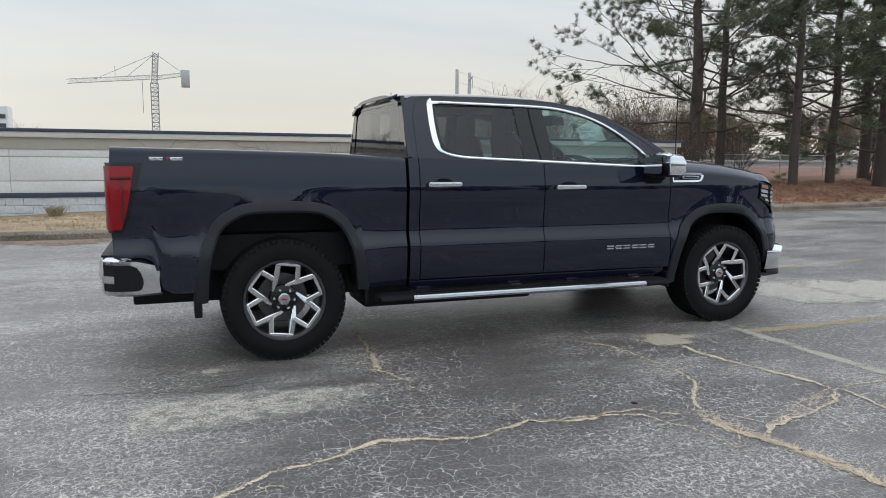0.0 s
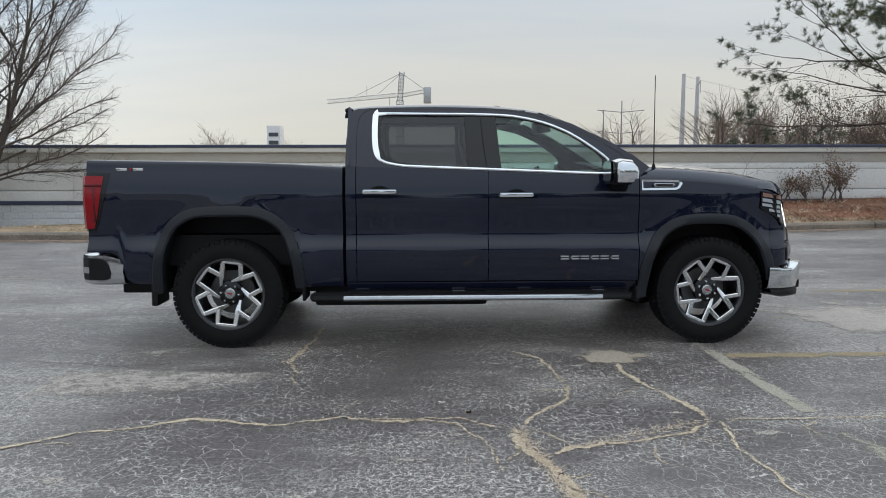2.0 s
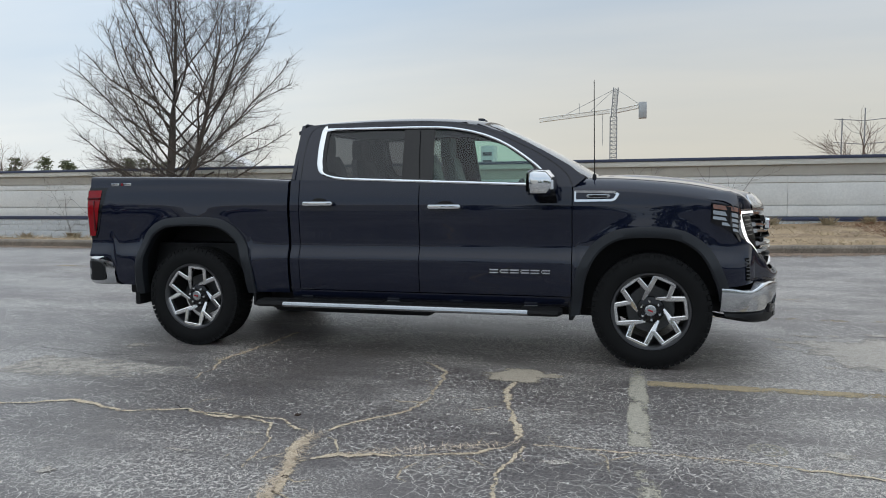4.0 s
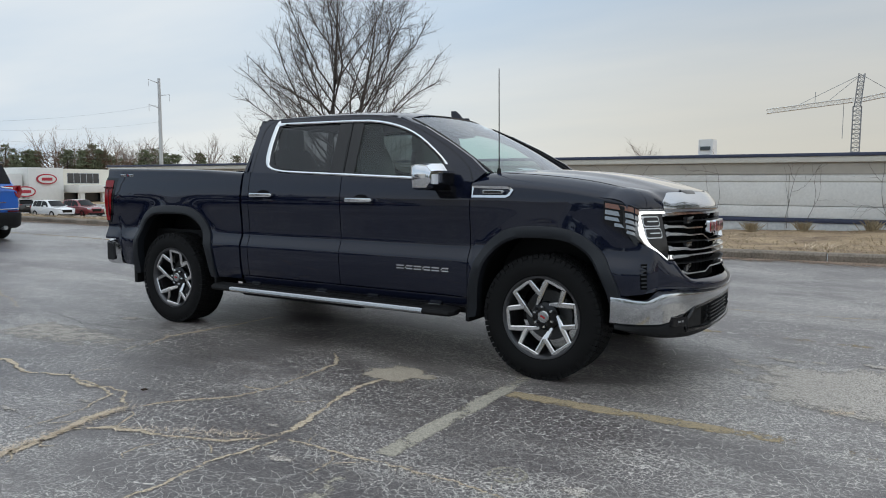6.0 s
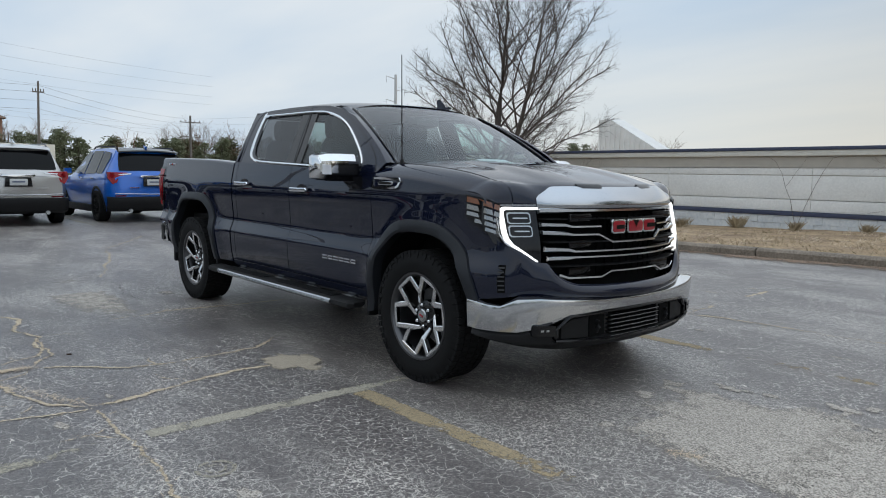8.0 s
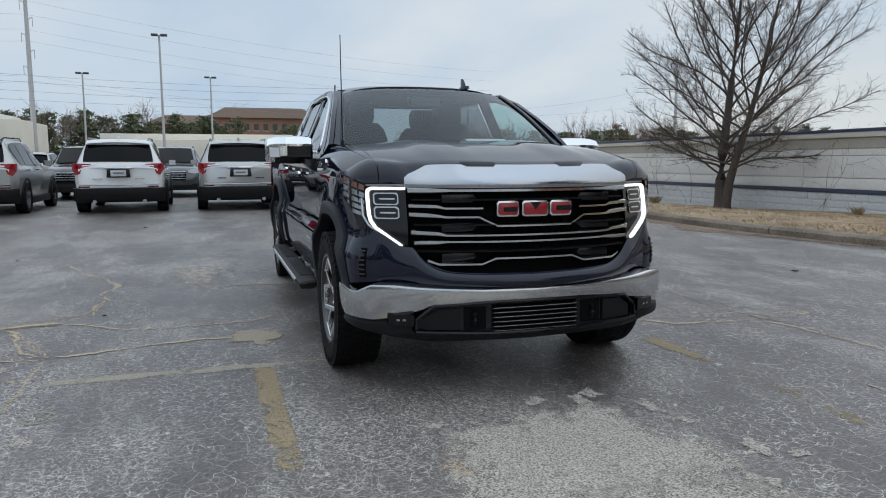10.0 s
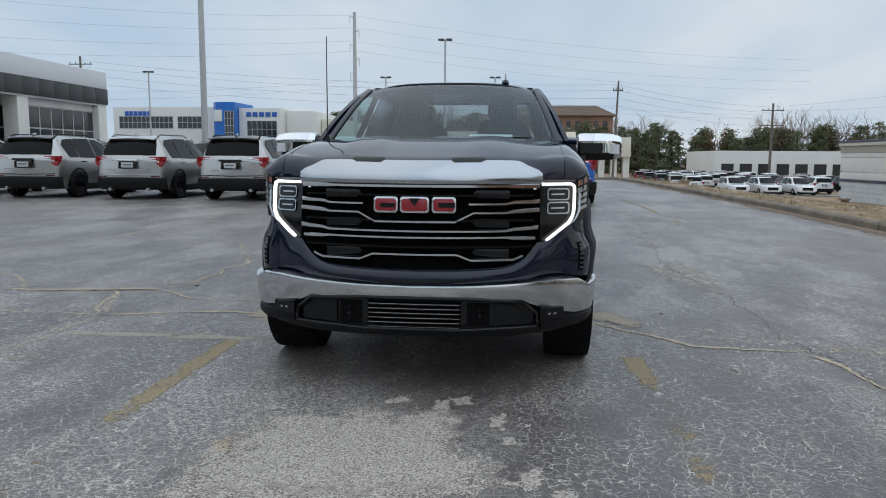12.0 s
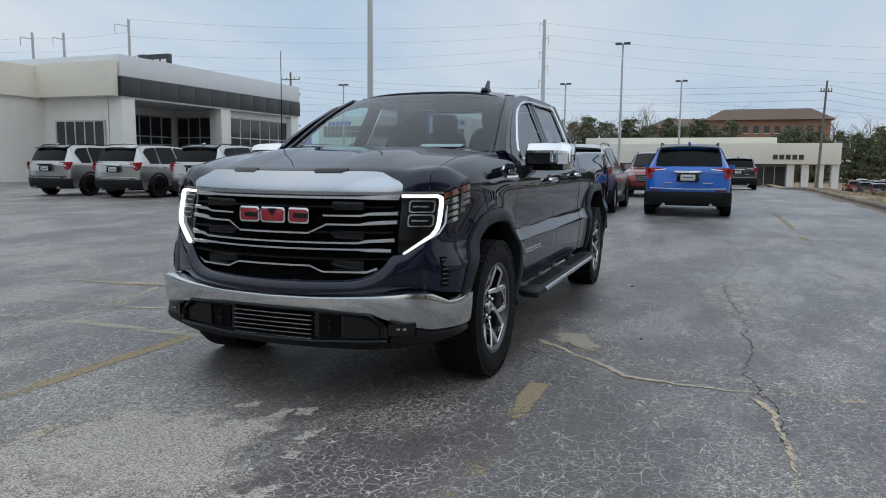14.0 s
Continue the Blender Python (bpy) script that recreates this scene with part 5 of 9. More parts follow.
# wheels
def wheel_parts(s):
    """One wheel round the origin, its face looking towards s*Y."""
    parts = []
    prof = [(0.272, 0.10), (0.285, 0.125), (0.33, 0.138), (0.375, 0.134), (0.402, 0.122), (0.412, 0.105), (0.413, 0.0), (0.412, -0.105), (0.402, -0.122), (0.375, -0.134), (0.33, -0.138), (0.285, -0.125), (0.272, -0.10)]
    bm = bmesh.new()
    n = 56
    rows = [[(r * math.cos(a), s * w, r * math.sin(a)) for r, w in prof] for a in spaced(0, 2 * math.pi, n)]
    skin(bm, rows)
    bmesh.ops.remove_doubles(bm, verts=bm.verts, dist=1e-5)
    parts.append(("tyre", bm, RUBBER, "black all-terrain tyre"))
    bm = bmesh.new()
    for k in range(64):
        a = k * 2 * math.pi / 64
        for j, (w0, w1, off) in enumerate(((0.088, 0.131, 0), (0.035, 0.08, 0.5), (-0.03, 0.03, 0.1), (-0.08, -0.035, 0.6), (-0.131, -0.088, 0.3))):
            a0 = a + off * 2 * math.pi / 64
            wd = 0.034 if j not in (0, 4) else 0.031 + 0.005 * (k % 2)
            c, sn = math.cos(a0), math.sin(a0)
            vs = []
            for rr in (0.398 if j in (0, 4) else 0.409, 0.4185):
                for tt in (-wd / 2, wd / 2):
                    for ww in (w0, w1):
                        vs.append(bm.verts.new((rr * c - tt * sn, s * ww, rr * sn + tt * c)))
            for q in ((0, 1, 3, 2), (4, 6, 7, 5), (0, 2, 6, 4), (1, 5, 7, 3), (0, 4, 5, 1), (2, 3, 7, 6)):
                bm.faces.new([vs[i] for i in q])
    # shoulder blocks that run down the sidewall
    for k in range(32):
        a0 = k * 2 * math.pi / 32
        c, sn = math.cos(a0), math.sin(a0)
        for w in (0.128, -0.128):
            vs = []
            for rr, wo in ((0.372, 0.004), (0.405, -0.002)):
                for tt in (-0.014, 0.014):
                    for ww in (0, 1):
                        vs.append(bm.verts.new((rr * c - tt * sn, s * (w + math.copysign(ww * (wo + 0.005), w)), rr * sn + tt * c)))
            for q in ((0, 1, 3, 2), (4, 6, 7, 5), (0, 2, 6, 4), (1, 5, 7, 3), (0, 4, 5, 1), (2, 3, 7, 6)):
                bm.faces.new([vs[i] for i in q])
    parts.append(("tread", bm, RUBBER, ""))
    bm = bmesh.new()
    prof = [(0.283, 0.118), (0.279, 0.126), (0.266, 0.124), (0.258, 0.112), (0.248, 0.09), (0.24, 0.02), (0.235, -0.1), (0.27, -0.11)]
    skin(bm, [[(r * math.cos(a), s * w, r * math.sin(a)) for r, w in prof] for a in spaced(0, 2 * math.pi, 48)])
    bmesh.ops.remove_doubles(bm, verts=bm.verts, dist=1e-5)
    parts.append(("rim", bm, GUNMETAL, "dark alloy rim"))
    bm = bmesh.new()
    skin(bm, [[(r * math.cos(a), s * w, r * math.sin(a)) for r, w in ((0.02, -0.02), (0.17, -0.02), (0.175, -0.03), (0.175, -0.05))] for a in spaced(0, 2 * math.pi, 32)])
    parts.append(("brake_disc", bm, DISC, "grey steel brake disc"))

    def bar(bm, p, q, w0, w1, f0, f1, depth=0.03):
        (r0, a0), (r1, a1) = p, q
        A = Vector((r0 * math.cos(a0), r0 * math.sin(a0)))
        B = Vector((r1 * math.cos(a1), r1 * math.sin(a1)))
        t = (B - A).normalized()
        nrm = Vector((-t.y, t.x))
        rings = []
        for P, w, f in ((A, w0, f0), (B, w1, f1)):
            rings.append([(P + nrm * (w / 2 * e)).to_3d() + Vector((0, 0, z)) for e, z in ((-1.0, f - depth), (-0.95, f - 0.004), (-0.6, f), (0.6, f), (0.95, f - 0.004), (1.0, f - depth))])
        rings = [[(v.x, s * v.z, v.y) for v in r] for r in rings]
        loft(bm, rings)
    def polar(r, a):
        return Vector((r * math.cos(a), r * math.sin(a)))

    def back_to(v):
        return v.length, math.atan2(v.y, v.x)
    for k in range(6):
        phi = radians(60 * k + 30)
        bm = bmesh.new()
        out_a, out_b = polar(0.258, phi + radians(15) * s), polar(0.258, phi - radians(15) * s)
        in_a, in_b = polar(0.150, phi + radians(30) * s), polar(0.150, phi - radians(30) * s)
        deep = in_b + (in_b - out_b).normalized() * 0.085
        bar(bm, back_to(out_a), back_to(in_a), 0.036, 0.036, 0.112, 0.092)
        bar(bm, back_to(out_b), back_to(in_b), 0.036, 0.040, 0.112, 0.092)
        bar(bm, back_to(in_b), back_to(deep), 0.040, 0.022, 0.092, 0.060)
        bar(bm, back_to(polar(0.2575, phi + radians(17.5))), back_to(polar(0.2575, phi - radians(17.5))), 0.026, 0.026, 0.1135, 0.1135)
        parts.append(("spoke", bm, ALLOY, "machined bright spoke"))
    bm = bmesh.new()
    loft(bm, [[(r * math.cos(a), s * w, r * math.sin(a)) for a in spaced(0, 2 * math.pi * 23 / 24, 23)] for r, w in ((0.10, 0.02), (0.095, 0.05), (0.06, 0.062), (0.03, 0.065))])
    parts.append(("hub", bm, GLOSS_BLACK, ""))
    bm = bmesh.new()
    loft(bm, [[(r * math.cos(a), s * w, r * math.sin(a)) for a in spaced(0, 2 * math.pi * 23 / 24, 23)] for r, w in ((0.042, 0.06), (0.041, 0.08), (0.034, 0.086), (0.01, 0.088))])
    parts.append(("centre_cap", bm, SATIN, "silver centre cap with a red mark"))
    bm = bmesh.new()
    prism(bm, [(-0.018, -0.006), (0.018, -0.006), (0.018, 0.007), (-0.018, 0.007)], "y", s * 0.087, s * 0.0895)
    parts.append(("cap_mark", bm, RED_BADGE, ""))
    for k in range(6):
        a = radians(60 * k)
        c = (0.068 * math.cos(a), 0.068 * math.sin(a))
        bm = bmesh.new()
        loft(bm, [[(c[0] + r * math.cos(b), s * w, c[1] + r * math.sin(b)) for b in spaced(0, 2 * math.pi * 7 / 8, 7)] for r, w in ((0.012, 0.055), (0.012, 0.078), (0.007, 0.086))])
        parts.append(("wheel_nut", bm, CHROME, ""))
    return parts


wheel_first = {}
for s in (-1, 1):
    for x, tw in ((-WHEEL_X, 7), (WHEEL_X, 23)):
        hub = None
        if s not in wheel_first:
            made = [(nm, mesh_of(nm, bm, mm, 30), lb) for nm, bm, mm, lb in wheel_parts(s)]
            wheel_first[s] = made
        wheel = new("wheel", wheel_first[s][0][1])
        wheel.parent = truck
        wheel.matrix_basis = pose(x, s * 0.868, WHEEL_Z + 0.003, 0, tw * (1 if s < 0 else -1), 0)
        tagged(wheel, "black all-terrain tyre on a bright alloy wheel")
        for nm, me, lb in wheel_first[s][1:]:
            ob = new(nm, me)
            ob.parent = wheel
            tagged(ob, lb)

# chassis, dark and mostly hidden
part("chassis", boxed(-2.85, 2.45, -0.55, 0.55, 0.36, 0.62, bevel=0.02), BLACK_PLASTIC, truck, "black chassis frame")
part("floor_pan", boxed(-0.95, 1.30, -0.90, 0.90, 0.44, 0.60), BLACK_PLASTIC, truck, "dark underbody pan")
part("firewall", boxed(1.26, 1.34, -0.88, 0.88, 0.45, 1.34), BLACK_PLASTIC, truck, "dark firewall")
# added black box: stops light through the cab-to-bed slit so it reads as shade
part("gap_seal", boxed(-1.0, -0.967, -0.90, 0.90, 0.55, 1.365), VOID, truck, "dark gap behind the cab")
part("bed_floor", boxed(-2.86, -1.0, -0.80, 0.80, 0.62, 0.86), BLACK_PLASTIC, truck, "black bed floor")
for x in (-WHEEL_X, WHEEL_X):
    bm = bmesh.new()
    tube(bm, [(x, -0.8, WHEEL_Z), (x, 0.8, WHEEL_Z)], 0.05, 10)
    tube(bm, [(x, -0.12, WHEEL_Z), (x, 0.12, WHEEL_Z)], 0.14, 12)
    part("axle", bm, STEEL, truck, "steel axle")
part("tonneau_cover", boxed(-2.87, -0.985, -0.84, 0.84, 1.365, 1.392, bevel=0.01), BLACK_PLASTIC, truck, "black soft cover over the bed")

# rear end
bm = bmesh.new()
skin(bm, [[(-2.935 - 0.02 * math.sin((z - 0.7) / 0.75 * math.pi), y, z) for y in spaced(-0.79, 0.79, 8)] for z in spaced(0.72, 1.44, 10)])
hem(bm, 0.03, 0, 1)
part("tailgate", bm, PAINT, truck)
for s in (-1, 1):
    bm = bmesh.new()
    rows = []
    for z in spaced(0.905, 1.348, 14):
        t = (z - 0.905) / 0.443
        xr = lerp(-2.875, -2.742, t ** 0.75)
        yy = side_y(-2.85, z)
        rows.append([(-2.955, s * 0.80, z), (-2.962, s * 0.88, z), (-2.95, s * (yy - 0.02), z), (-2.925, s * (yy + 0.006), z), (lerp(-2.925, xr, 0.5), s * (yy + 0.009), z), (xr, s * (yy + 0.006), z), (xr + 0.004, s * (yy - 0.02), z)])
    skin(bm, rows)
    tl = part("tail_lamp", bm, GLOSS_BLACK, truck, "red tail lamp in a dark frame")
    bm = bmesh.new()
    rows = []
    for z in spaced(0.925, 1.325, 12):
        t = (z - 0.905) / 0.443
        xr = lerp(-2.895, -2.79, t ** 0.6)
        yy = side_y(-2.85, z)
        rows.append([(-2.965, s * 0.83, z), (-2.97, s * 0.88, z), (-2.956, s * (yy - 0.012), z), (-2.93, s * (yy + 0.012), z), (lerp(-2.93, xr, 0.5), s * (yy + 0.014), z), (xr, s * (yy + 0.011), z)])
    skin(bm, rows)
    part("lens", bm, RED_LENS, tl, "bright red lens")
    for z0, z1, x0, x1 in ((1.245, 1.262, -2.93, -2.81), (0.97, 1.235, -2.872, -2.858)):
        yy = side_y(-2.85, 1.2)
        part("lamp_bar", boxed(x0, x1, min(s * yy, s * (yy + 0.018)), max(s * yy, s * (yy + 0.018)), z0, z1, bevel=0.003), DARK_RED, tl)
# rear bumper: a bright wrap with a dark insert
BUMP_R = [(-2.66, 0.968), (-2.80, 0.962), (-2.93, 0.94), (-3.0, 0.88), (-3.04, 0.6), (-3.05, 0.3), (-3.05, 0.0)]
path_r = [(x, -y) for x, y in BUMP_R] + [(x, y) for x, y in BUMP_R[::-1][1:]]
bm = bmesh.new()
rows = []
for i, (x, y) in enumerate(path_r):
    k = 1 if 0 < i < len(path_r) - 1 else 0
    zb, ztp = (0.492, 0.735) if k else (0.50, 0.70)
    n = Vector((x + 1.9, y)).normalized()
    rows.append([(x - n.x * 0.03, y - n.y * 0.03, zb), (x, y, zb + 0.015), (x + n.x * 0.012, y + n.y * 0.012, 0.6), (x, y, ztp - 0.015), (x - n.x * 0.025, y - n.y * 0.025, ztp), (lerp(x, -2.6, 0.4), y * 0.86, ztp)])
skin(bm, rows)
rbump = part("rear_bumper", bm, BUMPER_CHROME, truck, "bright metal rear bumper with a black step")
for s in (-1, 1):
    bm = bmesh.new()
    side = BUMP_R[:4]
    xs = spaced(-2.762, -2.998, 18)
    ys = [curve_at([(-x, y) for x, y in side], -x) for x in xs]
    edge = [(2.762, 0.575, 0.60), (2.775, 0.54, 0.645), (2.80, 0.532, 0.682), (2.84, 0.53, 0.698), (3.0, 0.53, 0.70)]
    bounds = [(curve_at([(e[0], e[1]) for e in edge], -x), curve_at([(e[0], e[2]) for e in edge], -x)) for x in xs]
    skin(bm, [[(x, s * (y + o), z) for o, z in ((-0.02, lo), (0.013, lo), (0.012, lerp(lo, hi, 0.5)), (0.012, hi), (-0.02, hi))] for x, y, (lo, hi) in zip(xs, ys, bounds)])
    part("step_recess", bm, BLACK_PLASTIC, rbump, "black corner step")
part("bumper_pad", boxed(-3.02, -2.92, -0.78, 0.78, 0.732, 0.746, bevel=0.004), BLACK_PLASTIC, rbump, "black grip pad")
part("rear_valance", boxed(-2.93, -2.72, -0.80, 0.80, 0.47, 0.53, bevel=0.02), BLACK_PLASTIC, truck, "black valance under the bumper")

# ---- nose of the pickup ----
FACE_TOP = [(0, 0.675), (0.4, 0.682), (0.52, 0.70), (0.60, 0.75), (0.655, 0.815), (0.70, 0.815), (0.80, 0.885), (0.865, 0.915), (0.90, 0.928), (0.94, 0.94)]
FACE_LOW = [(0, 0.585), (0.5, 0.60), (0.80, 0.632), (0.86, 0.60), (0.96, 0.60)]
bm = bmesh.new()
rows = []
def face_bulge(y, z):
    a, b = curve_at(FACE_LOW, abs(y)), spline(FACE_TOP, abs(y))
    t = max(0.0, min(1.0, (z - a) / (b - a)))
    return nose_x(y, z) + 0.035 * math.sin(t * math.pi) ** 0.7 * smoothstep(0.95, 0.6, abs(y)) + 0.02


for y in spaced(-0.80, 0.80, 54):
    a, b = curve_at(FACE_LOW, abs(y)), spline(FACE_TOP, abs(y))
    rows.append([(face_bulge(y, z), y, z) for z in spaced(a, b, 12)])
skin(bm, rows)
part("front_fascia", bm, PAINT, truck, smooth=50)


def corner_point(t, z, s, out=0.0):
    """The rounded corner from the fender (t = 0) to the fascia (t = 1)."""
    a = Vector((2.37, side_y(2.37, z) + 0.002))
    b = Vector((face_bulge(0.80, z), 0.80))
    c = Vector((nose_x(0.885, z) + 0.025, a.y - 0.012))
    q = a * (1 - t) ** 2 + c * (2 * t * (1 - t)) + b * t ** 2
    d = (c - a) * (1 - t) + (b - c) * t
    n = Vector((-d.y, d.x)).normalized()
    if n.x < 0:
        n = -n
    return (q.x + n.x * out, s * (q.y + n.y * out), z)


for s in (-1, 1):
    bm = bmesh.new()
    skin(bm, [[corner_point(t, z, s) for z in spaced(lerp(0.60, 0.632, t), lerp(0.985, 0.885, t), 12)] for t in spaced(0, 1, 14)])
    part("fascia_corner", bm, PAINT, truck, smooth=60)
    # slatted air inlet at the corner
    bm = bmesh.new()
    skin(bm, [[corner_point(t, z, s, o) for z, o in ((0.648, -0.01), (0.648, 0.003), (0.72, 0.003), (0.806, 0.003), (0.806, -0.01))] for t in spaced(0.52, 0.68, 5)])
    # the black sheet stands in for the shaded depth of the inlet
    ai = part("air_inlet", bm, VOID, truck, "slatted black air inlet")
    for k in range(6):
        z = 0.660 + k * 0.025
        bm = bmesh.new()
        skin(bm, [[corner_point(t, z + dz, s, o) for dz, o in ((0, 0.001), (0.002, 0.009), (0.010, 0.006), (0.012, 0.001))] for t in spaced(0.535, 0.665, 4)])
        part("slat", bm, GLOSS_BLACK, ai)

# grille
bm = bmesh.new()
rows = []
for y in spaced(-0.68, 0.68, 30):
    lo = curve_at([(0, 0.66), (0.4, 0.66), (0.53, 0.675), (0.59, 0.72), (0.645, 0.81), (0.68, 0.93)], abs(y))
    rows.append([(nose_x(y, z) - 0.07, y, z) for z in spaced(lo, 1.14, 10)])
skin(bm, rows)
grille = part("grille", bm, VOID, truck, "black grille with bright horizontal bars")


def face_bar(pts, h, d, name, m, lab="", ends=1.0):
    """A bar that follows the bowed face through (y, z) points."""
    bm = bmesh.new()
    fine = []
    for (y0, z0), (y1, z1) in zip(pts, pts[1:]):
        n = max(1, int(abs(y1 - y0) / 0.05))
        fine += [(lerp(y0, y1, i / n), lerp(z0, z1, i / n)) for i in range(n)]
    fine.append(pts[-1])
    rings = []
    for y, z in fine:
        k = lerp(1.0, ends, smoothstep(0.46, 0.54, abs(y)))
        x = nose_x(y, z)
        rings.append([(x - d, y, z - h * k), (x, y, z - h * k), (x + 0.012, y, z - h * k * 0.5), (x + 0.012, y, z + h * k * 0.55), (x, y, z + h * k), (x - d, y, z + h * k)])
    loft(bm, rings)
    part(name, bm, m, grille, lab)


def mirrored(pts):
    return pts + [(-y, z) for y, z in pts[::-1]]


face_bar([(-0.66, 1.112), (0.66, 1.112)], 0.012, 0.05, "grille_bar", CHROME, ends=1.5)
for s in (-1, 1):
    face_bar([(s * 0.66, 1.032), (s * 0.52, 1.028), (s * 0.48, 1.018), (s * 0.285, 1.018)], 0.009, 0.04, "grille_bar", GRILLE_BRIGHT, ends=1.7)
    for z in (1.07, 0.915, 0.755):
        bm = bmesh.new()
        prism(bm, [(s * 0.50, z + 0.022), (s * 0.32, z + 0.022), (s * 0.30, z), (s * 0.33, z - 0.022), (s * 0.5, z - 0.022)], "x", front_x(0.4) - 0.07, front_x(0.4) - 0.04, 0.004)
        part("air_flap", bm, GLOSS_BLACK, grille)
face_bar(mirrored([(-0.66, 0.985), (-0.52, 0.978), (-0.48, 0.972), (-0.31, 0.972), (-0.215, 0.925)]), 0.009, 0.04, "grille_bar", GRILLE_BRIGHT, ends=1.7)
face_bar(mirrored([(-0.655, 0.893), (-0.52, 0.886), (-0.48, 0.876)]), 0.009, 0.04, "grille_bar", GRILLE_BRIGHT, ends=1.8)
face_bar(mirrored([(-0.64, 0.836), (-0.52, 0.838), (-0.48, 0.842)]), 0.009, 0.04, "grille_bar", GRILLE_BRIGHT, ends=1.6)
face_bar(mirrored([(-0.575, 0.742), (-0.52, 0.722), (-0.30, 0.722), (-0.225, 0.752)]), 0.009, 0.04, "grille_bar", GRILLE_BRIGHT, ends=1.3)
for z in (1.062, 0.93, 0.79):
    face_bar([(-0.63, z), (0.63, z)], 0.004, 0.05, "grille_vane", BLACK_PLASTIC)
for k in range(-4, 5):
    y = k * 0.066
    part("grille_rib", boxed(front_x(y) - 0.075, front_x(y) - 0.062, y - 0.002, y + 0.002, 0.69, 1.08), VOID, grille)
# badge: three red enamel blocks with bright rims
for k, w in ((-0.155, 0.065), (0.0, 0.078), (0.155, 0.065)):
    z0, z1 = 0.972, 1.058
    x = front_x(k) - 0.02
    bm = bmesh.new()
    prism(bm, [(k - w, z0 + 0.012), (k - w + 0.012, z0), (k + w - 0.012, z0), (k + w, z0 + 0.012), (k + w, z1 - 0.012), (k + w - 0.012, z1), (k - w + 0.012, z1), (k - w, z1 - 0.012)], "x", x - 0.02, x + 0.014, 0.003)
    bb = part("badge", bm, CHROME, grille, "bright-edged red badge block")
    bm = bmesh.new()
    w -= 0.009
    prism(bm, [(k - w, z0 + 0.02), (k - w + 0.01, z0 + 0.01), (k + w - 0.01, z0 + 0.01), (k + w, z0 + 0.02), (k + w, z1 - 0.02), (k + w - 0.01, z1 - 0.01), (k - w + 0.01, z1 - 0.01), (k - w, z1 - 0.02)], "x", x + 0.0, x + 0.018, 0.002)
    rb = part("badge_face", bm, RED_BADGE, bb, "red enamel face")
    bm = bmesh.new()
    if k < 0:
        prism(bm, [(k - 0.028, z0 + 0.028), (k + 0.05, z0 + 0.028), (k + 0.05, z1 - 0.034), (k - 0.028, z1 - 0.034)], "x", x + 0.014, x + 0.0195)
    elif k == 0:
        prism(bm, [(-0.03, z1 - 0.008), (0.0, z1 - 0.05), (0.03, z1 - 0.008)], "x", x + 0.014, x + 0.0195)
    else:
        prism(bm, [(k - 0.028, z0 + 0.03), (k + 0.06, z0 + 0.03), (k + 0.06, z1 - 0.03), (k - 0.028, z1 - 0.03)], "x", x + 0.014, x + 0.0195)
    part("badge_slot", bm, GLOSS_BLACK, bb)

# chrome nose laid over the slope of the hood's leading edge
bm = bmesh.new()
rows = []
for y in spaced(-0.675, 0.675, 54):
    e = max(0.0, min(1.0, (0.675 - abs(y)) / 0.13))
    a, b = crest_x(y), lip_x(y)
    first = lerp(b - 0.006, lerp(a, b, 0.20), e)
    row = [(first - 0.004, y, body_top(first - 0.004, y) - 0.006)]
    for x in spaced(first, b, 8):
        row.append((x + 0.005, y, body_top(x, y) + 0.005))
    row += [(b + 0.007, y, LIP_Z - 0.010), (b + 0.003, y, LIP_Z - 0.024), (b - 0.05, y, LIP_Z - 0.026)]
    rows.append(row)
skin(bm, rows)
nose = part("hood_nose_trim", bm, NOSE_CHROME, truck, "broad chrome trim on the hood edge", smooth=28)
for s in (-1, 1):
    bm = bmesh.new()
    rows = []
    for y in spaced(0.185, 0.365, 8):
        a = lerp(crest_x(y), lip_x(y), 0.16)
        w = 0.010 + 0.026 * smoothstep(0.18, 0.21, y) * smoothstep(0.37, 0.34, y)
        rows.append([(a - 0.014, s * y, body_top(a - 0.014, y) - 0.002), (a - 0.012, s * y, body_top(a - 0.012, y) + 0.009), (a + 0.004, s * y, body_top(a, y) + 0.010), (a + w, s * y, body_top(a + w, y) + 0.009), (a + w + 0.003, s * y, body_top(a + w, y))])
    skin(bm, rows)
    part("nose_slot", bm, GLOSS_BLACK, nose, "black slot")

# painted corner over the lamp, between hood and fender
for s in (-1, 1):
    bm = bmesh.new()
    rows = []
    for y in spaced(0.8005, 0.935, 10):
        b = lip_x(y)
        xs = spaced(crest_x(y) - 0.03, crest_x(y), 2) + [lerp(crest_x(y), b, math.sin(t * math.pi / 2)) for t in spaced(0.12, 1, 8)]
        rows.append([(x, s * y, body_top(x, y) + 0.0015) for x in xs])
    skin(bm, rows)
    part("hood_corner", bm, PAINT, truck, smooth=60)
    # shut line between hood and fender
    bm = bmesh.new()
    tube(bm, [(x, s * 0.798, body_top(x, 0.798) - 0.001) for x in spaced(1.42, lip_x(0.798), 24)], 0.004, 5)
    part("hood_seam", bm, GLOSS_BLACK, truck)

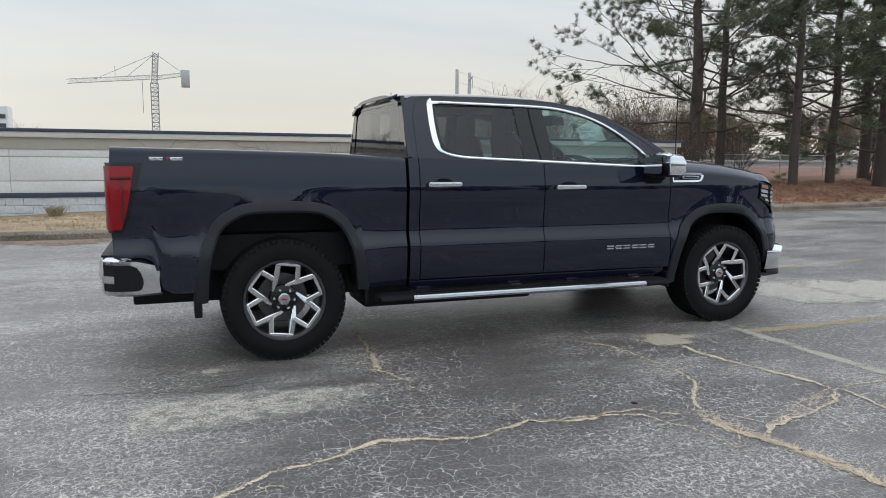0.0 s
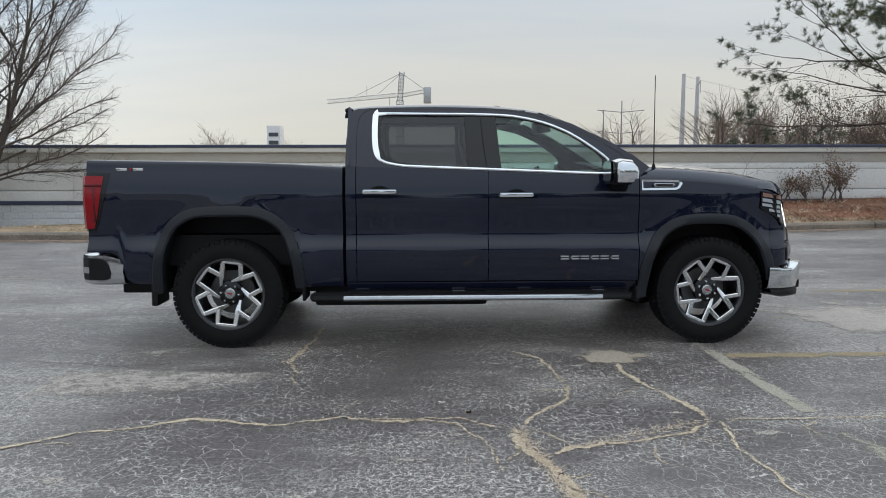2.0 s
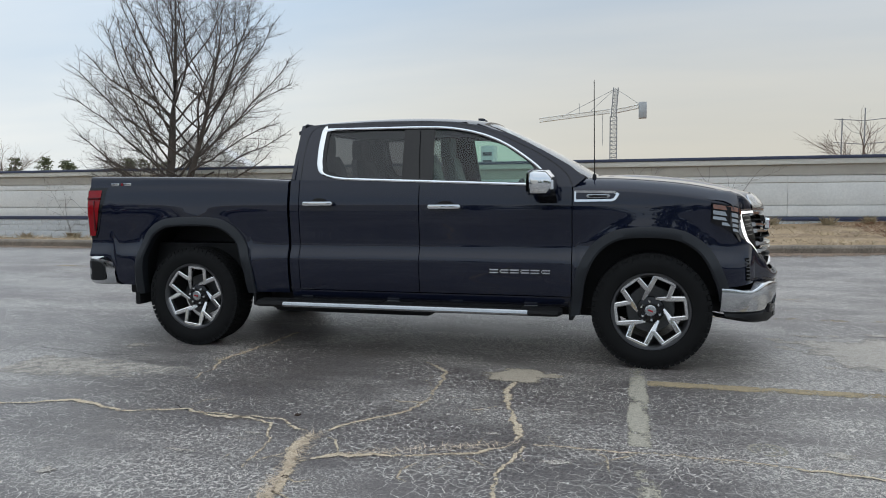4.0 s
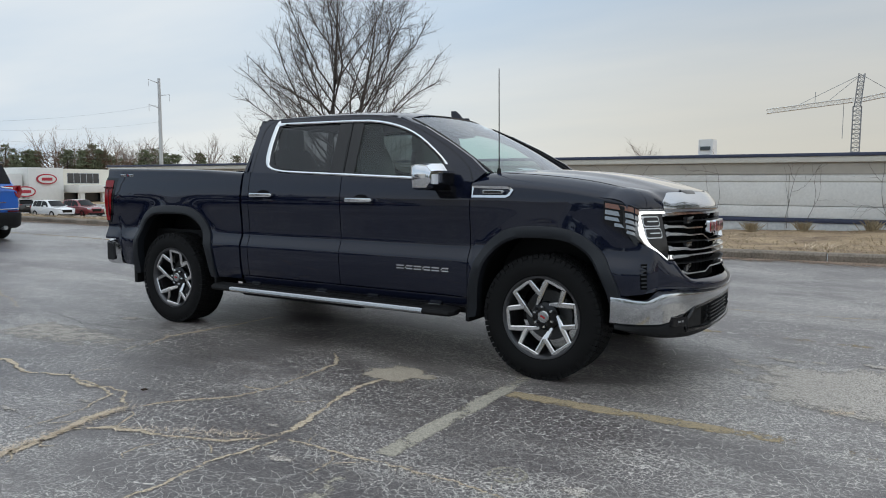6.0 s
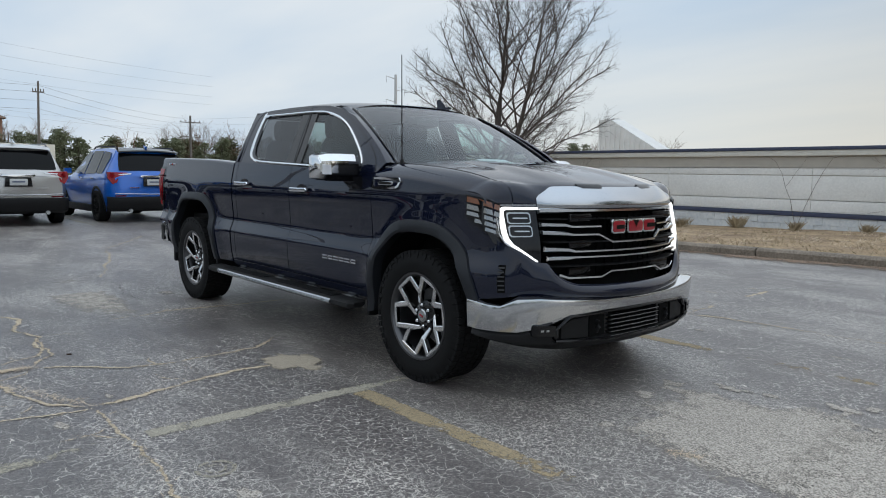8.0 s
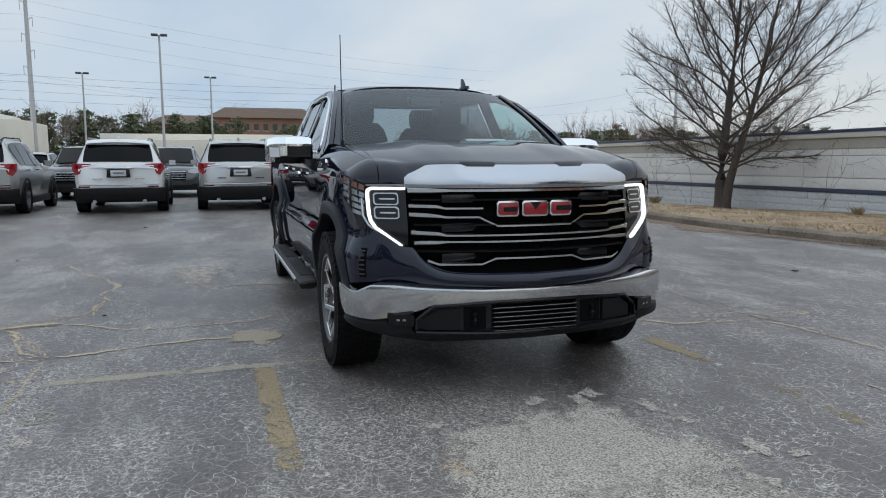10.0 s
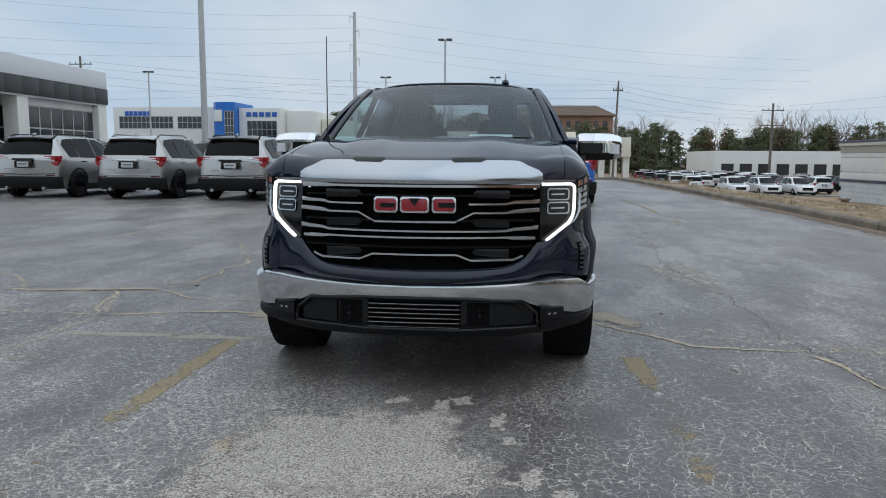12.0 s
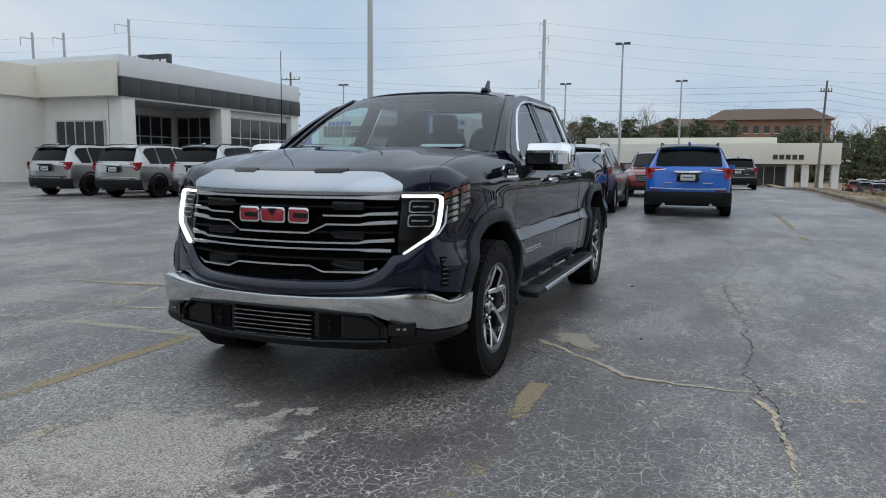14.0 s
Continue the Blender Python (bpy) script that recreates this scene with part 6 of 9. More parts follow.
# head lamps
for s in (-1, 1):
    bm = bmesh.new()
    rows = []
    for y in spaced(0.665, 0.905, 12):
        lo = spline(FACE_TOP, y) - 0.004
        rows.append([(nose_x(y, z) - 0.012, s * y, z) for z in spaced(lo, 1.142, 8)])
    rows.append([(2.40, s * 0.94, z) for z in spaced(1.04, 1.165, 8)])
    rows.append([(2.315, s * (side_y(2.315, 1.1) + 0.004), z) for z in spaced(1.13, 1.185, 8)])
    skin(bm, rows)
    lamp = part("head_lamp", bm, GLOSS_BLACK, truck, "black-framed head lamp with a lit white strip")

    def lamp_bar(pts, h, name, m, lab="", out=0.01):
        bm = bmesh.new()
        rings = []
        fine = [(lerp(a[0], b[0], t), lerp(a[1], b[1], t)) for a, b in zip(pts, pts[1:]) for t in (0, 0.25, 0.5, 0.75)] + [pts[-1]]
        for i, (y, z) in enumerate(fine):
            p, q = fine[max(i - 1, 0)], fine[min(i + 1, len(fine) - 1)]
            t = Vector((q[0] - p[0], q[1] - p[1])).normalized()
            nn = Vector((-t.y, t.x)) * h
            x = nose_x(y, z)
            rings.append([(x - 0.02, s * (y - nn.x), z - nn.y), (x + out, s * (y - nn.x), z - nn.y), (x + out, s * (y + nn.x), z + nn.y), (x - 0.02, s * (y + nn.x), z + nn.y)])
        loft(bm, rings)
        part(name, bm, m, lamp, lab)
    lamp_bar([(0.672, 1.124), (0.835, 1.124), (0.852, 1.115), (0.856, 1.09), (0.853, 0.985), (0.846, 0.95), (0.825, 0.915), (0.70, 0.818)], 0.0078, "daytime_strip", DRL, "lit white daytime strip", 0.014)
    lamp_bar([(0.672, 1.142), (0.87, 1.142), (0.885, 1.12), (0.885, 0.98), (0.86, 0.93), (0.70, 0.798)], 0.005, "lamp_rim", SATIN)
    def lamp_plate(name, y0, y1, z0, z1, out, m, parent, lab=""):
        bm = bmesh.new()
        cut_off = 0.16 * (z1 - z0)
        rows = []
        for y in [y0, y0 + 0.006, y0 + 0.010] + spaced(y0 + 0.02, y1 - 0.02, 4) + [y1 - 0.010, y1 - 0.006, y1]:
            e = cut_off * max(0, 1 - min(y - y0, y1 - y) / 0.010)
            zs = spaced(z0 + e, z1 - e, 3)
            rows.append([(nose_x(y, zs[0]) - 0.02, s * y, zs[0])] + [(nose_x(y, z) + out, s * y, z) for z in zs] + [(nose_x(y, zs[-1]) - 0.02, s * y, zs[-1])])
        skin(bm, rows)
        return part(name, bm, m, parent, lab)
    for z in (1.068, 0.994):
        un = lamp_plate("lamp_unit", 0.704, 0.828, z - 0.033, z + 0.033, -0.004, LAMP_SILVER, lamp, "bright reflector unit")
        lamp_plate("projector", 0.711, 0.821, z - 0.026, z + 0.026, -0.002, GLOSS_BLACK, un)
        lamp_plate("reflector_bar", 0.722, 0.800, z - 0.004, z + 0.004, 0.0, LAMP_SILVER, un)
    # the part of the lamp that wraps on to the fender
    plan = [(x, side_y(x, 1.10)) for x in (2.272, 2.31, 2.35, 2.39, 2.425)] + [(nose_x(y, 1.08) - 0.002, y) for y in (0.905, 0.892, 0.878, 0.864)]

    ways = []
    for i in range(len(plan)):
        d = Vector(plan[min(i + 1, len(plan) - 1)]) - Vector(plan[max(i - 1, 0)])
        n = Vector((-d.y, d.x)).normalized()
        ways.append(n if n.y > 0 else -n)

    def wrap_point(k, z, out):
        i = min(len(plan) - 2, int(k))
        q = Vector(plan[i]).lerp(Vector(plan[i + 1]), k - i) + ways[i].lerp(ways[i + 1], k - i).normalized() * out
        return (q.x, s * q.y, z)

    def wrap_top(k):
        return lerp(1.198, 1.150, k / 8)

    def wrap_low(k):
        return curve_at([(0, 1.062), (2, 1.025), (5, 0.955), (8, 0.908)], k)
    bm = bmesh.new()
    skin(bm, [[wrap_point(k, wrap_top(k), -0.015)] + [wrap_point(k, z, 0.010) for z in spaced(wrap_top(k), wrap_low(k), 8)] + [wrap_point(k, wrap_low(k), -0.015)] for k in spaced(0, 8, 16)])
    wrap = part("side_lens", bm, GLOSS_BLACK, lamp, "dark side lens of the head lamp")
    for top, low, m in ((0.010, 0.040, AMBER), (0.052, 0.080, LENS_SILVER), (0.092, 0.114, LENS_SILVER), (0.126, 0.148, LENS_SILVER), (0.160, 0.180, LENS_SILVER), (0.194, 0.222, AMBER)):
        ks = [k for k in spaced(0.25, 7.9, 40) if wrap_top(k) - low > wrap_low(k) + 0.008]
        if len(ks) < 4:
            continue
        bm = bmesh.new()
        skin(bm, [[wrap_point(k, wrap_top(k) - top, 0.009), wrap_point(k, wrap_top(k) - top, 0.014), wrap_point(k, wrap_top(k) - low, 0.017), wrap_point(k, wrap_top(k) - low, 0.009)] for k in ks])
        part("side_reflector", bm, m, lamp, "amber marker" if m is AMBER else "bright side reflector")

# front bumper: chrome band with a black lower apron
BUMP = [(2.825, 0.0), (2.813, 0.3), (2.768, 0.58), (2.705, 0.76), (2.635, 0.87), (2.56, 0.935), (2.49, 0.968), (2.42, 0.985), (2.345, 0.99)]
B_TOP = [0.592, 0.597, 0.612, 0.628, 0.626, 0.584, 0.588, 0.598, 0.602]
B_LOW = [0.515, 0.515, 0.50, 0.445, 0.425, 0.425, 0.425, 0.425, 0.428]
bp = [(k, b) for k, b in enumerate(BUMP)]


def bumper_point(t, s):
    return (spline([(k, b[0]) for k, b in bp], t), s * spline([(k, b[1]) for k, b in bp], t), curve_at(list(enumerate(B_TOP)), t), curve_at(list(enumerate(B_LOW)), t))


bm = bmesh.new()
rows = []
for t, s in [(t, -1) for t in spaced(8, 0.25, 31)] + [(t, 1) for t in spaced(0, 8, 32)]:
    x, y, zt, zb = bumper_point(t, s)
    n = Vector((x - 1.7, y * 1.3)).normalized()
    rows.append([(x + d * n.x, y + d * n.y, z) for d, z in ((-0.07, zt + 0.004), (-0.006, zt + 0.001), (0.006, zt - 0.004), (0.009, zt - 0.013), (0.006, lerp(zt, zb, 0.4)), (-0.002, lerp(zt, zb, 0.75)), (-0.010, zb + 0.008), (-0.020, zb), (-0.08, zb))])
skin(bm, rows)
fb = part("front_bumper", bm, BUMPER_CHROME, truck, "chrome front bumper")
bm = bmesh.new()
rows = []
for t, s in [(t, -1) for t in spaced(7.6, 0.25, 29)] + [(t, 1) for t in spaced(0, 7.6, 30)]:
    x, y, zt, zb = bumper_point(t, s)
    n = Vector((x - 1.7, y * 1.3)).normalized()
    zl = curve_at([(0, 0.285), (2, 0.295), (4, 0.33), (6, 0.36), (8, 0.385)], t)
    dip = 0.075 * smoothstep(0.67, 0.63, abs(y))
    rows.append([(x - 0.03 * n.x - dip * 0.4, y - 0.03 * n.y, zb + 0.004), (x - 0.012 * n.x - dip, y - 0.012 * n.y, zb - 0.012), (x - 0.008 * n.x - dip, y - 0.008 * n.y, lerp(zb, zl, 0.55)), (x - 0.012 * n.x, y - 0.012 * n.y, lerp(zb, zl, 0.66)), (x - 0.05 * n.x, y - 0.05 * n.y, zl + 0.02), (x - 0.12 * n.x, y - 0.12 * n.y, zl), (x - 0.35 * n.x, y - 0.3 * n.y, zl + 0.03)])
skin(bm, rows)
apron = part("front_apron", bm, BLACK_PLASTIC, truck, "black lower apron with air intake")


def bumper_x(y):
    return spline([(b[1], b[0]) for b in BUMP[:7]], abs(y))


def curved_plate(name, y0, y1, low, top, out, m, parent, s, lab="", thick=0.04):
    """A plate bowed like the bumper between two edge curves; out is how far it stands before the bumper's face."""
    bm = bmesh.new()
    ys = spaced(y0, y1, 10)
    front = [[(bumper_x(y) + out, s * y, z) for z in spaced(curve_at(low, y), curve_at(top, y), 4)] for y in ys]
    vs = skin(bm, front)
    rim = vs[0] + [r[-1] for r in vs[1:-1]] + vs[-1][::-1] + [r[0] for r in vs[1:-1]][::-1]
    back = [bm.verts.new(v.co - Vector((thick, 0, 0))) for v in rim]
    for i in range(len(rim)):
        j = (i + 1) % len(rim)
        bm.faces.new((rim[i], rim[j], back[j], back[i]))
    return part(name, bm, m, parent, lab)


for s in (-1, 1):
    curved_plate("intake_frame", 0.25, 0.645, [(0.25, 0.358), (0.30, 0.352), (0.645, 0.372)], [(0.25, 0.514), (0.52, 0.510), (0.645, 0.452)], -0.034, GLOSS_BLACK, apron, s, "gloss black intake frame")
    curved_plate("intake_panel", 0.425, 0.615, [(0.42, 0.376), (0.62, 0.382)], [(0.42, 0.494), (0.54, 0.490), (0.615, 0.450)], -0.022, BLACK_PLASTIC, apron, s)
    # a flat black plate stands in for the shade inside the hook opening
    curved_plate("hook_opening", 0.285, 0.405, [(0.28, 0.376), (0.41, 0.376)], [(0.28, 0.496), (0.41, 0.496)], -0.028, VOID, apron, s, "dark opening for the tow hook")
    bm = bmesh.new()
    tube(bm, [(2.75, s * 0.35, 0.47), (2.792, s * 0.35, 0.462), (2.797, s * 0.35, 0.43), (2.775, s * 0.35, 0.395)], 0.012, 8)
    part("tow_hook", bm, BLACK_PLASTIC, apron, "black tow hook")
    fl = curved_plate("fog_lamp", 0.672, 0.800, [(0.67, 0.405), (0.80, 0.412)], [(0.67, 0.466), (0.80, 0.472)], 0.006, GLOSS_BLACK, truck, s, "small fog lamp in a black frame")
    for k in (-0.015, 0.015):
        curved_plate("fog_lens", 0.737 + k - 0.008, 0.737 + k + 0.008, [(0, 0.435), (1, 0.435)], [(0, 0.446), (1, 0.446)], 0.010, LAMP_SILVER, fl, s, "clear lens", 0.008)
bm = bmesh.new()
rim = [(y, z) for y, z in ((-0.26, 0.352), (-0.66, 0.372), (-0.655, 0.44), (-0.57, 0.508), (-0.27, 0.522), (0.27, 0.522), (0.57, 0.508), (0.655, 0.44), (0.66, 0.372), (0.26, 0.352), (-0.26, 0.352))]
fine = [(lerp(a[0], b[0], t), lerp(a[1], b[1], t)) for a, b in zip(rim, rim[1:]) for t in (0, 0.25, 0.5, 0.75)]
tube(bm, [(curve_at([(0, 2.815), (0.3, 2.803), (0.58, 2.758), (0.7, 2.72)], abs(y)), y, z) for y, z in fine + fine[:1]], 0.011, 8)
part("intake_rim", bm, GLOSS_BLACK, apron, "gloss black rim round the intake")
for k in range(6):
    z = 0.362 + k * 0.025
    bm = bmesh.new()
    loft(bm, [[(bumper_x(y) - 0.018 + a, y, z + b) for a, b in ((-0.04, -0.009), (0.0, -0.007), (0.005, 0.001), (-0.04, 0.005))] for y in spaced(-0.252, 0.252, 8)])
    sl = part("intake_slat", bm, BLACK_PLASTIC, apron)
    bm = bmesh.new()
    loft(bm, [[(bumper_x(y) - 0.018 + a, y, z + b) for a, b in ((0.0, -0.002), (0.007, -0.001), (0.007, 0.0025), (0.0, 0.0035))] for y in spaced(-0.245, 0.245, 8)])
    part("slat_edge", bm, SATIN, sl, "thin bright edge")

# ---- cabin ----
bm = bmesh.new()
loft(bm, [[(1.36, y, 1.30), (1.25, y, 1.352), (0.98, y, 1.362), (0.86, y, 1.33), (0.82, y, 1.18), (0.95, y, 0.9), (1.36, y, 0.9)] for y in spaced(-0.86, 0.86, 6)])
part("dashboard", bm, INTERIOR, truck, "black dashboard")
bm = bmesh.new()
box(bm, 0.83, 0.90, 0.12, 0.14, 1.0, 1.1)
rings = []
for a in spaced(0, 2 * math.pi, 28):
    c = Vector((0.66, 0.40, 1.22))
    ax, ay = Vector((0.4, 0, 0.917)), Vector((0, 1, 0))
    rings.append(c + (ax * math.sin(a) + ay * math.cos(a)) * 0.185)
tube(bm, rings, 0.016, 8, False)
tube(bm, [(0.66, 0.40, 1.22), (0.85, 0.40, 1.13)], [0.07, 0.04], 10)
tube(bm, [(0.66, 0.23, 1.22), (0.66, 0.57, 1.22)], 0.018, 6)
part("steering_wheel", bm, INTERIOR, truck, "black steering wheel")


def seat(x, y, w, name):
    bm = bmesh.new()
    loft(bm, [[(x - 0.06 - 0.17 * h + a, y + b * w * k, 0.92 + 0.68 * h) for a, b in ((-0.06, -0.9), (-0.07, 0.9), (0.0, 1), (0.05, 0.7), (0.05, -0.7), (0.0, -1))] for h, k in ((0, 1), (0.3, 1.02), (0.7, 0.96), (0.92, 0.8), (1, 0.6))])
    box(bm, x - 0.1, x + 0.48, y - w, y + w, 0.78, 0.95, bevel=0.04)
    st = part(name, bm, SEAT, truck, "dark grey leather seat")
    bm = bmesh.new()
    loft(bm, [[(x - 0.27 + a, y + b * 0.13 * k, 1.60 + h) for a, b in ((-0.03, -1), (-0.03, 1), (0.06, 0.85), (0.06, -0.85))] for h, k in ((0.0, 0.85), (0.04, 1), (0.14, 1), (0.185, 0.8))])
    part("head_restraint", bm, SEAT, st)


seat(0.28, 0.40, 0.25, "front_seat")
seat(0.28, -0.40, 0.25, "front_seat")
seat(-0.62, 0.42, 0.30, "rear_seat")
seat(-0.62, -0.42, 0.30, "rear_seat")
part("headliner", boxed(-0.93, 0.45, -0.66, 0.66, 1.82, 1.84), INTERIOR, truck, "dark headliner")
bm = bmesh.new()
prism(bm, [(0.62, 1.78), (0.74, 1.77), (0.76, 1.70), (0.64, 1.69)], "y", -0.14, 0.10, 0.01)
part("rear_view_mirror", bm, INTERIOR, truck, "black inner mirror")
bm = bmesh.new()
prism(bm, [(1.12, 1.435), (1.30, 1.385), (1.30, 1.387), (1.12, 1.437)], "y", 0.18, 0.50)
part("dash_sheet", bm, PAPER, truck, "white paper sheet lying on the dashboard")

# tank and skid boxes added under the floor to keep light out; exhaust pipe
part("fuel_tank", boxed(-1.25, 0.15, -0.72, -0.2, 0.27, 0.46, bevel=0.03), BLACK_PLASTIC, truck, "black fuel tank under the floor")
part("skid_plate", boxed(0.2, 2.3, -0.42, 0.42, 0.27, 0.4, bevel=0.03), BLACK_PLASTIC, truck, "dark skid plate under the engine")
bm = bmesh.new()
tube(bm, [(1.0, 0.45, 0.34), (-1.2, 0.5, 0.34), (-1.5, 0.5, 0.52), (-2.5, 0.6, 0.5), (-2.85, 0.72, 0.42)], [0.09, 0.13, 0.05, 0.04, 0.04], 10)
part("exhaust", bm, STEEL, truck, "dull steel exhaust pipe")
# ---- parked sport utility vehicles, tail at x = 0, nose towards -X ----
TYRE_BLACK = RUBBER
CAR_GLASS = mat("dark_privacy_glass", (0.003, 0.0034, 0.004), 0.05, spec=0.16)
PLATE = mat("blank_plate", (0.55, 0.56, 0.55), 0.5, var=0.1, size=0.03)
PLATE_BAR = mat("plate_mark", (0.12, 0.14, 0.2), 0.6)
SUV_SEC = [  # x, half width, bottom, belt, roof height, roof half width
    (0.0, 0.80, 0.42, 0.96, 1.00, 0.74), (-0.05, 0.87, 0.36, 0.99, 1.08, 0.76), (-0.16, 0.90, 0.30, 1.02, 1.30, 0.72), (-0.30, 0.915, 0.27, 1.03, 1.53, 0.665), (-0.42, 0.92, 0.25, 1.03, 1.60, 0.655),
    (-0.9, 0.925, 0.24, 1.02, 1.635, 0.655), (-1.7, 0.92, 0.24, 1.0, 1.645, 0.65), (-2.3, 0.92, 0.24, 0.985, 1.60, 0.635), (-2.55, 0.92, 0.24, 0.98, 1.53, 0.63), (-3.0, 0.92, 0.24, 0.97, 1.23, 0.68),
    (-3.25, 0.92, 0.24, 0.965, 1.06, 0.76), (-3.6, 0.92, 0.25, 0.95, 1.02, 0.76), (-4.1, 0.91, 0.27, 0.93, 0.98, 0.72), (-4.4, 0.86, 0.30, 0.86, 0.91, 0.66), (-4.56, 0.76, 0.36, 0.72, 0.78, 0.58), (-4.62, 0.62, 0.42, 0.60, 0.64, 0.45)]


def suv_at(x):
    s = SUV_SEC
    for a, b in zip(s, s[1:]):
        if b[0] <= x <= a[0]:
            t = (x - a[0]) / (b[0] - a[0])
            return [lerp(p, q, t) for p, q in zip(a, b)]
    return list(s[0] if x > 0 else s[-1])


def suv_side(x, z):
    _, w, zb, belt, roof, rw = suv_at(x)
    if z <= belt:
        u = (z - zb) / max(0.01, belt - zb)
        return w * (0.93 + 0.07 * math.sin(min(1, u * 1.4) * math.pi / 2) - 0.025 * max(0, u - 0.7) / 0.3)
    return lerp(w * 0.965, rw, min(1.1, (z - belt) / max(0.02, roof - 0.06 - belt)))


def suv_back(y, z):
    """x of the tail at that height."""
    x = curve_at([(0.3, -0.02), (0.62, 0.0), (0.95, 0.0), (1.08, -0.05), (1.30, -0.16), (1.53, -0.30), (1.6, -0.42)], z)
    return x - 0.10 * (abs(y) / 0.85) ** 3


def build_suv(paint, label, loc, turn=0.0, chrome=True, dark=False, seed=1):
    car = thing("parked_suv", pose(*loc, 0, 0, turn), label, "car", "row of parked cars")
    bm = bmesh.new()
    rings = []
    for x in [0.0, -0.05, -0.1, -0.16, -0.23, -0.30, -0.36, -0.42] + spaced(-0.6, -2.2, 8) + spaced(-2.3, -3.25, 8) + spaced(-3.4, -4.4, 6) + [-4.5, -4.56, -4.6, -4.62]:
        _, w, zb, belt, roof, rw = suv_at(x)
        half = [(w * 0.6, zb - 0.01), (w * 0.90, zb)] + [(suv_side(x, lerp(zb, belt, t)), lerp(zb, belt, t)) for t in (0.15, 0.35, 0.6, 0.85, 1.0)]
        top = roof - 0.06 if roof - belt > 0.12 else belt + (roof - belt) * 0.5
        half += [(lerp(suv_side(x, belt), rw, 0.5), lerp(belt, top, 0.5)), (rw, top), (rw - 0.035, top + (roof - top) * 0.6), (rw - 0.14, roof - 0.012), (rw * 0.4, roof + 0.008)]
        rings.append([(x - (0.10 * (y / 0.85) ** 3 if x > -0.42 else 0), y, z) for y, z in half] + [(x - (0.10 * (y / 0.85) ** 3 if x > -0.42 else 0), -y, z) for y, z in half[::-1]])
    loft(bm, rings)
    part("body", bm, paint, car, smooth=38)
    for s in (-1, 1):
        for poly in ([(-0.62, 1.06), (-0.50, 1.40), (-0.62, 1.52), (-1.02, 1.555), (-1.02, 1.06)], [(-1.07, 1.055), (-1.07, 1.56), (-1.78, 1.565), (-1.86, 1.045)], [(-1.93, 1.04), (-1.87, 1.56), (-2.2, 1.54), (-2.5, 1.44), (-2.98, 1.06)]):
            bm = bmesh.new()
            fine = []
            for a, b in zip(poly, poly[1:] + poly[:1]):
                fine += [(lerp(a[0], b[0], t), lerp(a[1], b[1], t)) for t in (0, 0.5)]
            bm.faces.new([bm.verts.new((x, s * (suv_side(x, z) + 0.02), z)) for x, z in fine])
            part("side_window", bm, CAR_GLASS, car, smooth=None)
        bm = bmesh.new()
        tube(bm, [(-0.45, s * 0.60, 1.60), (-0.6, s * 0.615, 1.648), (-1.9, s * 0.61, 1.662), (-2.1, s * 0.6, 1.61)], 0.016, 6)
        part("roof_rail", bm, BLACK_PLASTIC if dark else GUNMETAL, car, "dark roof rail")
        # tail lamp: red outer hook with a clear inner bar
        for nm, pts, m, o in (("tail_lamp", [(0.54, 1.085), (0.53, 1.05), (0.72, 1.0), (0.755, 0.88), (0.84, 0.84), (0.92, 0.96), (0.915, 1.095)], RED_LENS, 0.012), ("lamp_clear", [(0.46, 1.075), (0.48, 1.05), (0.70, 1.03), (0.72, 1.05)], WHITE_LENS, 0.02)):
            bm = bmesh.new()
            rows = [[(suv_back(y, z) + d, s * y, z) for y, z in pts] for d in (-0.06, o)]
            loft(bm, rows)
            part(nm, bm, m, car, "red tail lamp" if m is RED_LENS else "clear reversing lamp")
        bm = bmesh.new()
        loft(bm, [[(x, s * (suv_side(x, 1.0) + dy), z) for x, z in ((-0.09, 0.98), (-0.30, 1.05), (-0.24, 1.075), (-0.07, 1.08))] for dy in (-0.03, 0.01)])
        part("lamp_wrap", bm, RED_LENS, car, "red lamp wrap")
        bm = bmesh.new()
        box(bm, suv_back(0.7, 0.6) - 0.03, suv_back(0.7, 0.6) + 0.014, min(s * 0.58, s * 0.80), max(s * 0.58, s * 0.80), 0.575, 0.605, bevel=0.004)
        part("reflector", bm, DARK_RED, car, "red bumper reflector")
        bm = bmesh.new()
        loft(bm, [[(-2.78 + a, s * y, 1.10 + b) for a, b in ((-0.05, -0.06), (-0.06, 0.06), (0.06, 0.07), (0.06, -0.05))] for y in (0.94, 1.09)])
        part("door_mirror", bm, paint, car)
        for hx in (-1.2, -2.05):
            part("door_handle", boxed(hx - 0.09, hx + 0.09, min(s * 0.90, s * 0.945), max(s * 0.90, s * 0.945), 0.94, 0.965, bevel=0.006), CHROME if chrome else GLOSS_BLACK, car)
        # black sill and arches
        part("sill", boxed(-3.2, -0.95, min(s * 0.80, s * 0.932), max(s * 0.80, s * 0.932), 0.20, 0.36, bevel=0.02), BLACK_PLASTIC, car, "black sill cladding")
        for wx in (-0.93, -3.66):
            bm = bmesh.new()
            rows = []
            for a in spaced(radians(-8), radians(188), 20):
                c, sn = math.cos(a), math.sin(a)
                rows.append([(wx + r * c, s * (min(0.94, suv_side(wx + r * c, max(0.3, 0.35 + r * sn))) + d), 0.35 + r * sn) for r, d in ((0.44, -0.01), (0.435, 0.016), (0.385, 0.022), (0.375, -0.08))])
            skin(bm, rows)
            part("arch_trim", bm, BLACK_PLASTIC, car, "black arch cladding")
            bm = bmesh.new()
            loft(bm, [[(wx + 0.40 * math.cos(a), s * y, 0.35 + 0.40 * math.sin(a)) for a in spaced(0, 2 * math.pi * 19 / 20, 19)] for y in (0.70, 0.925)])
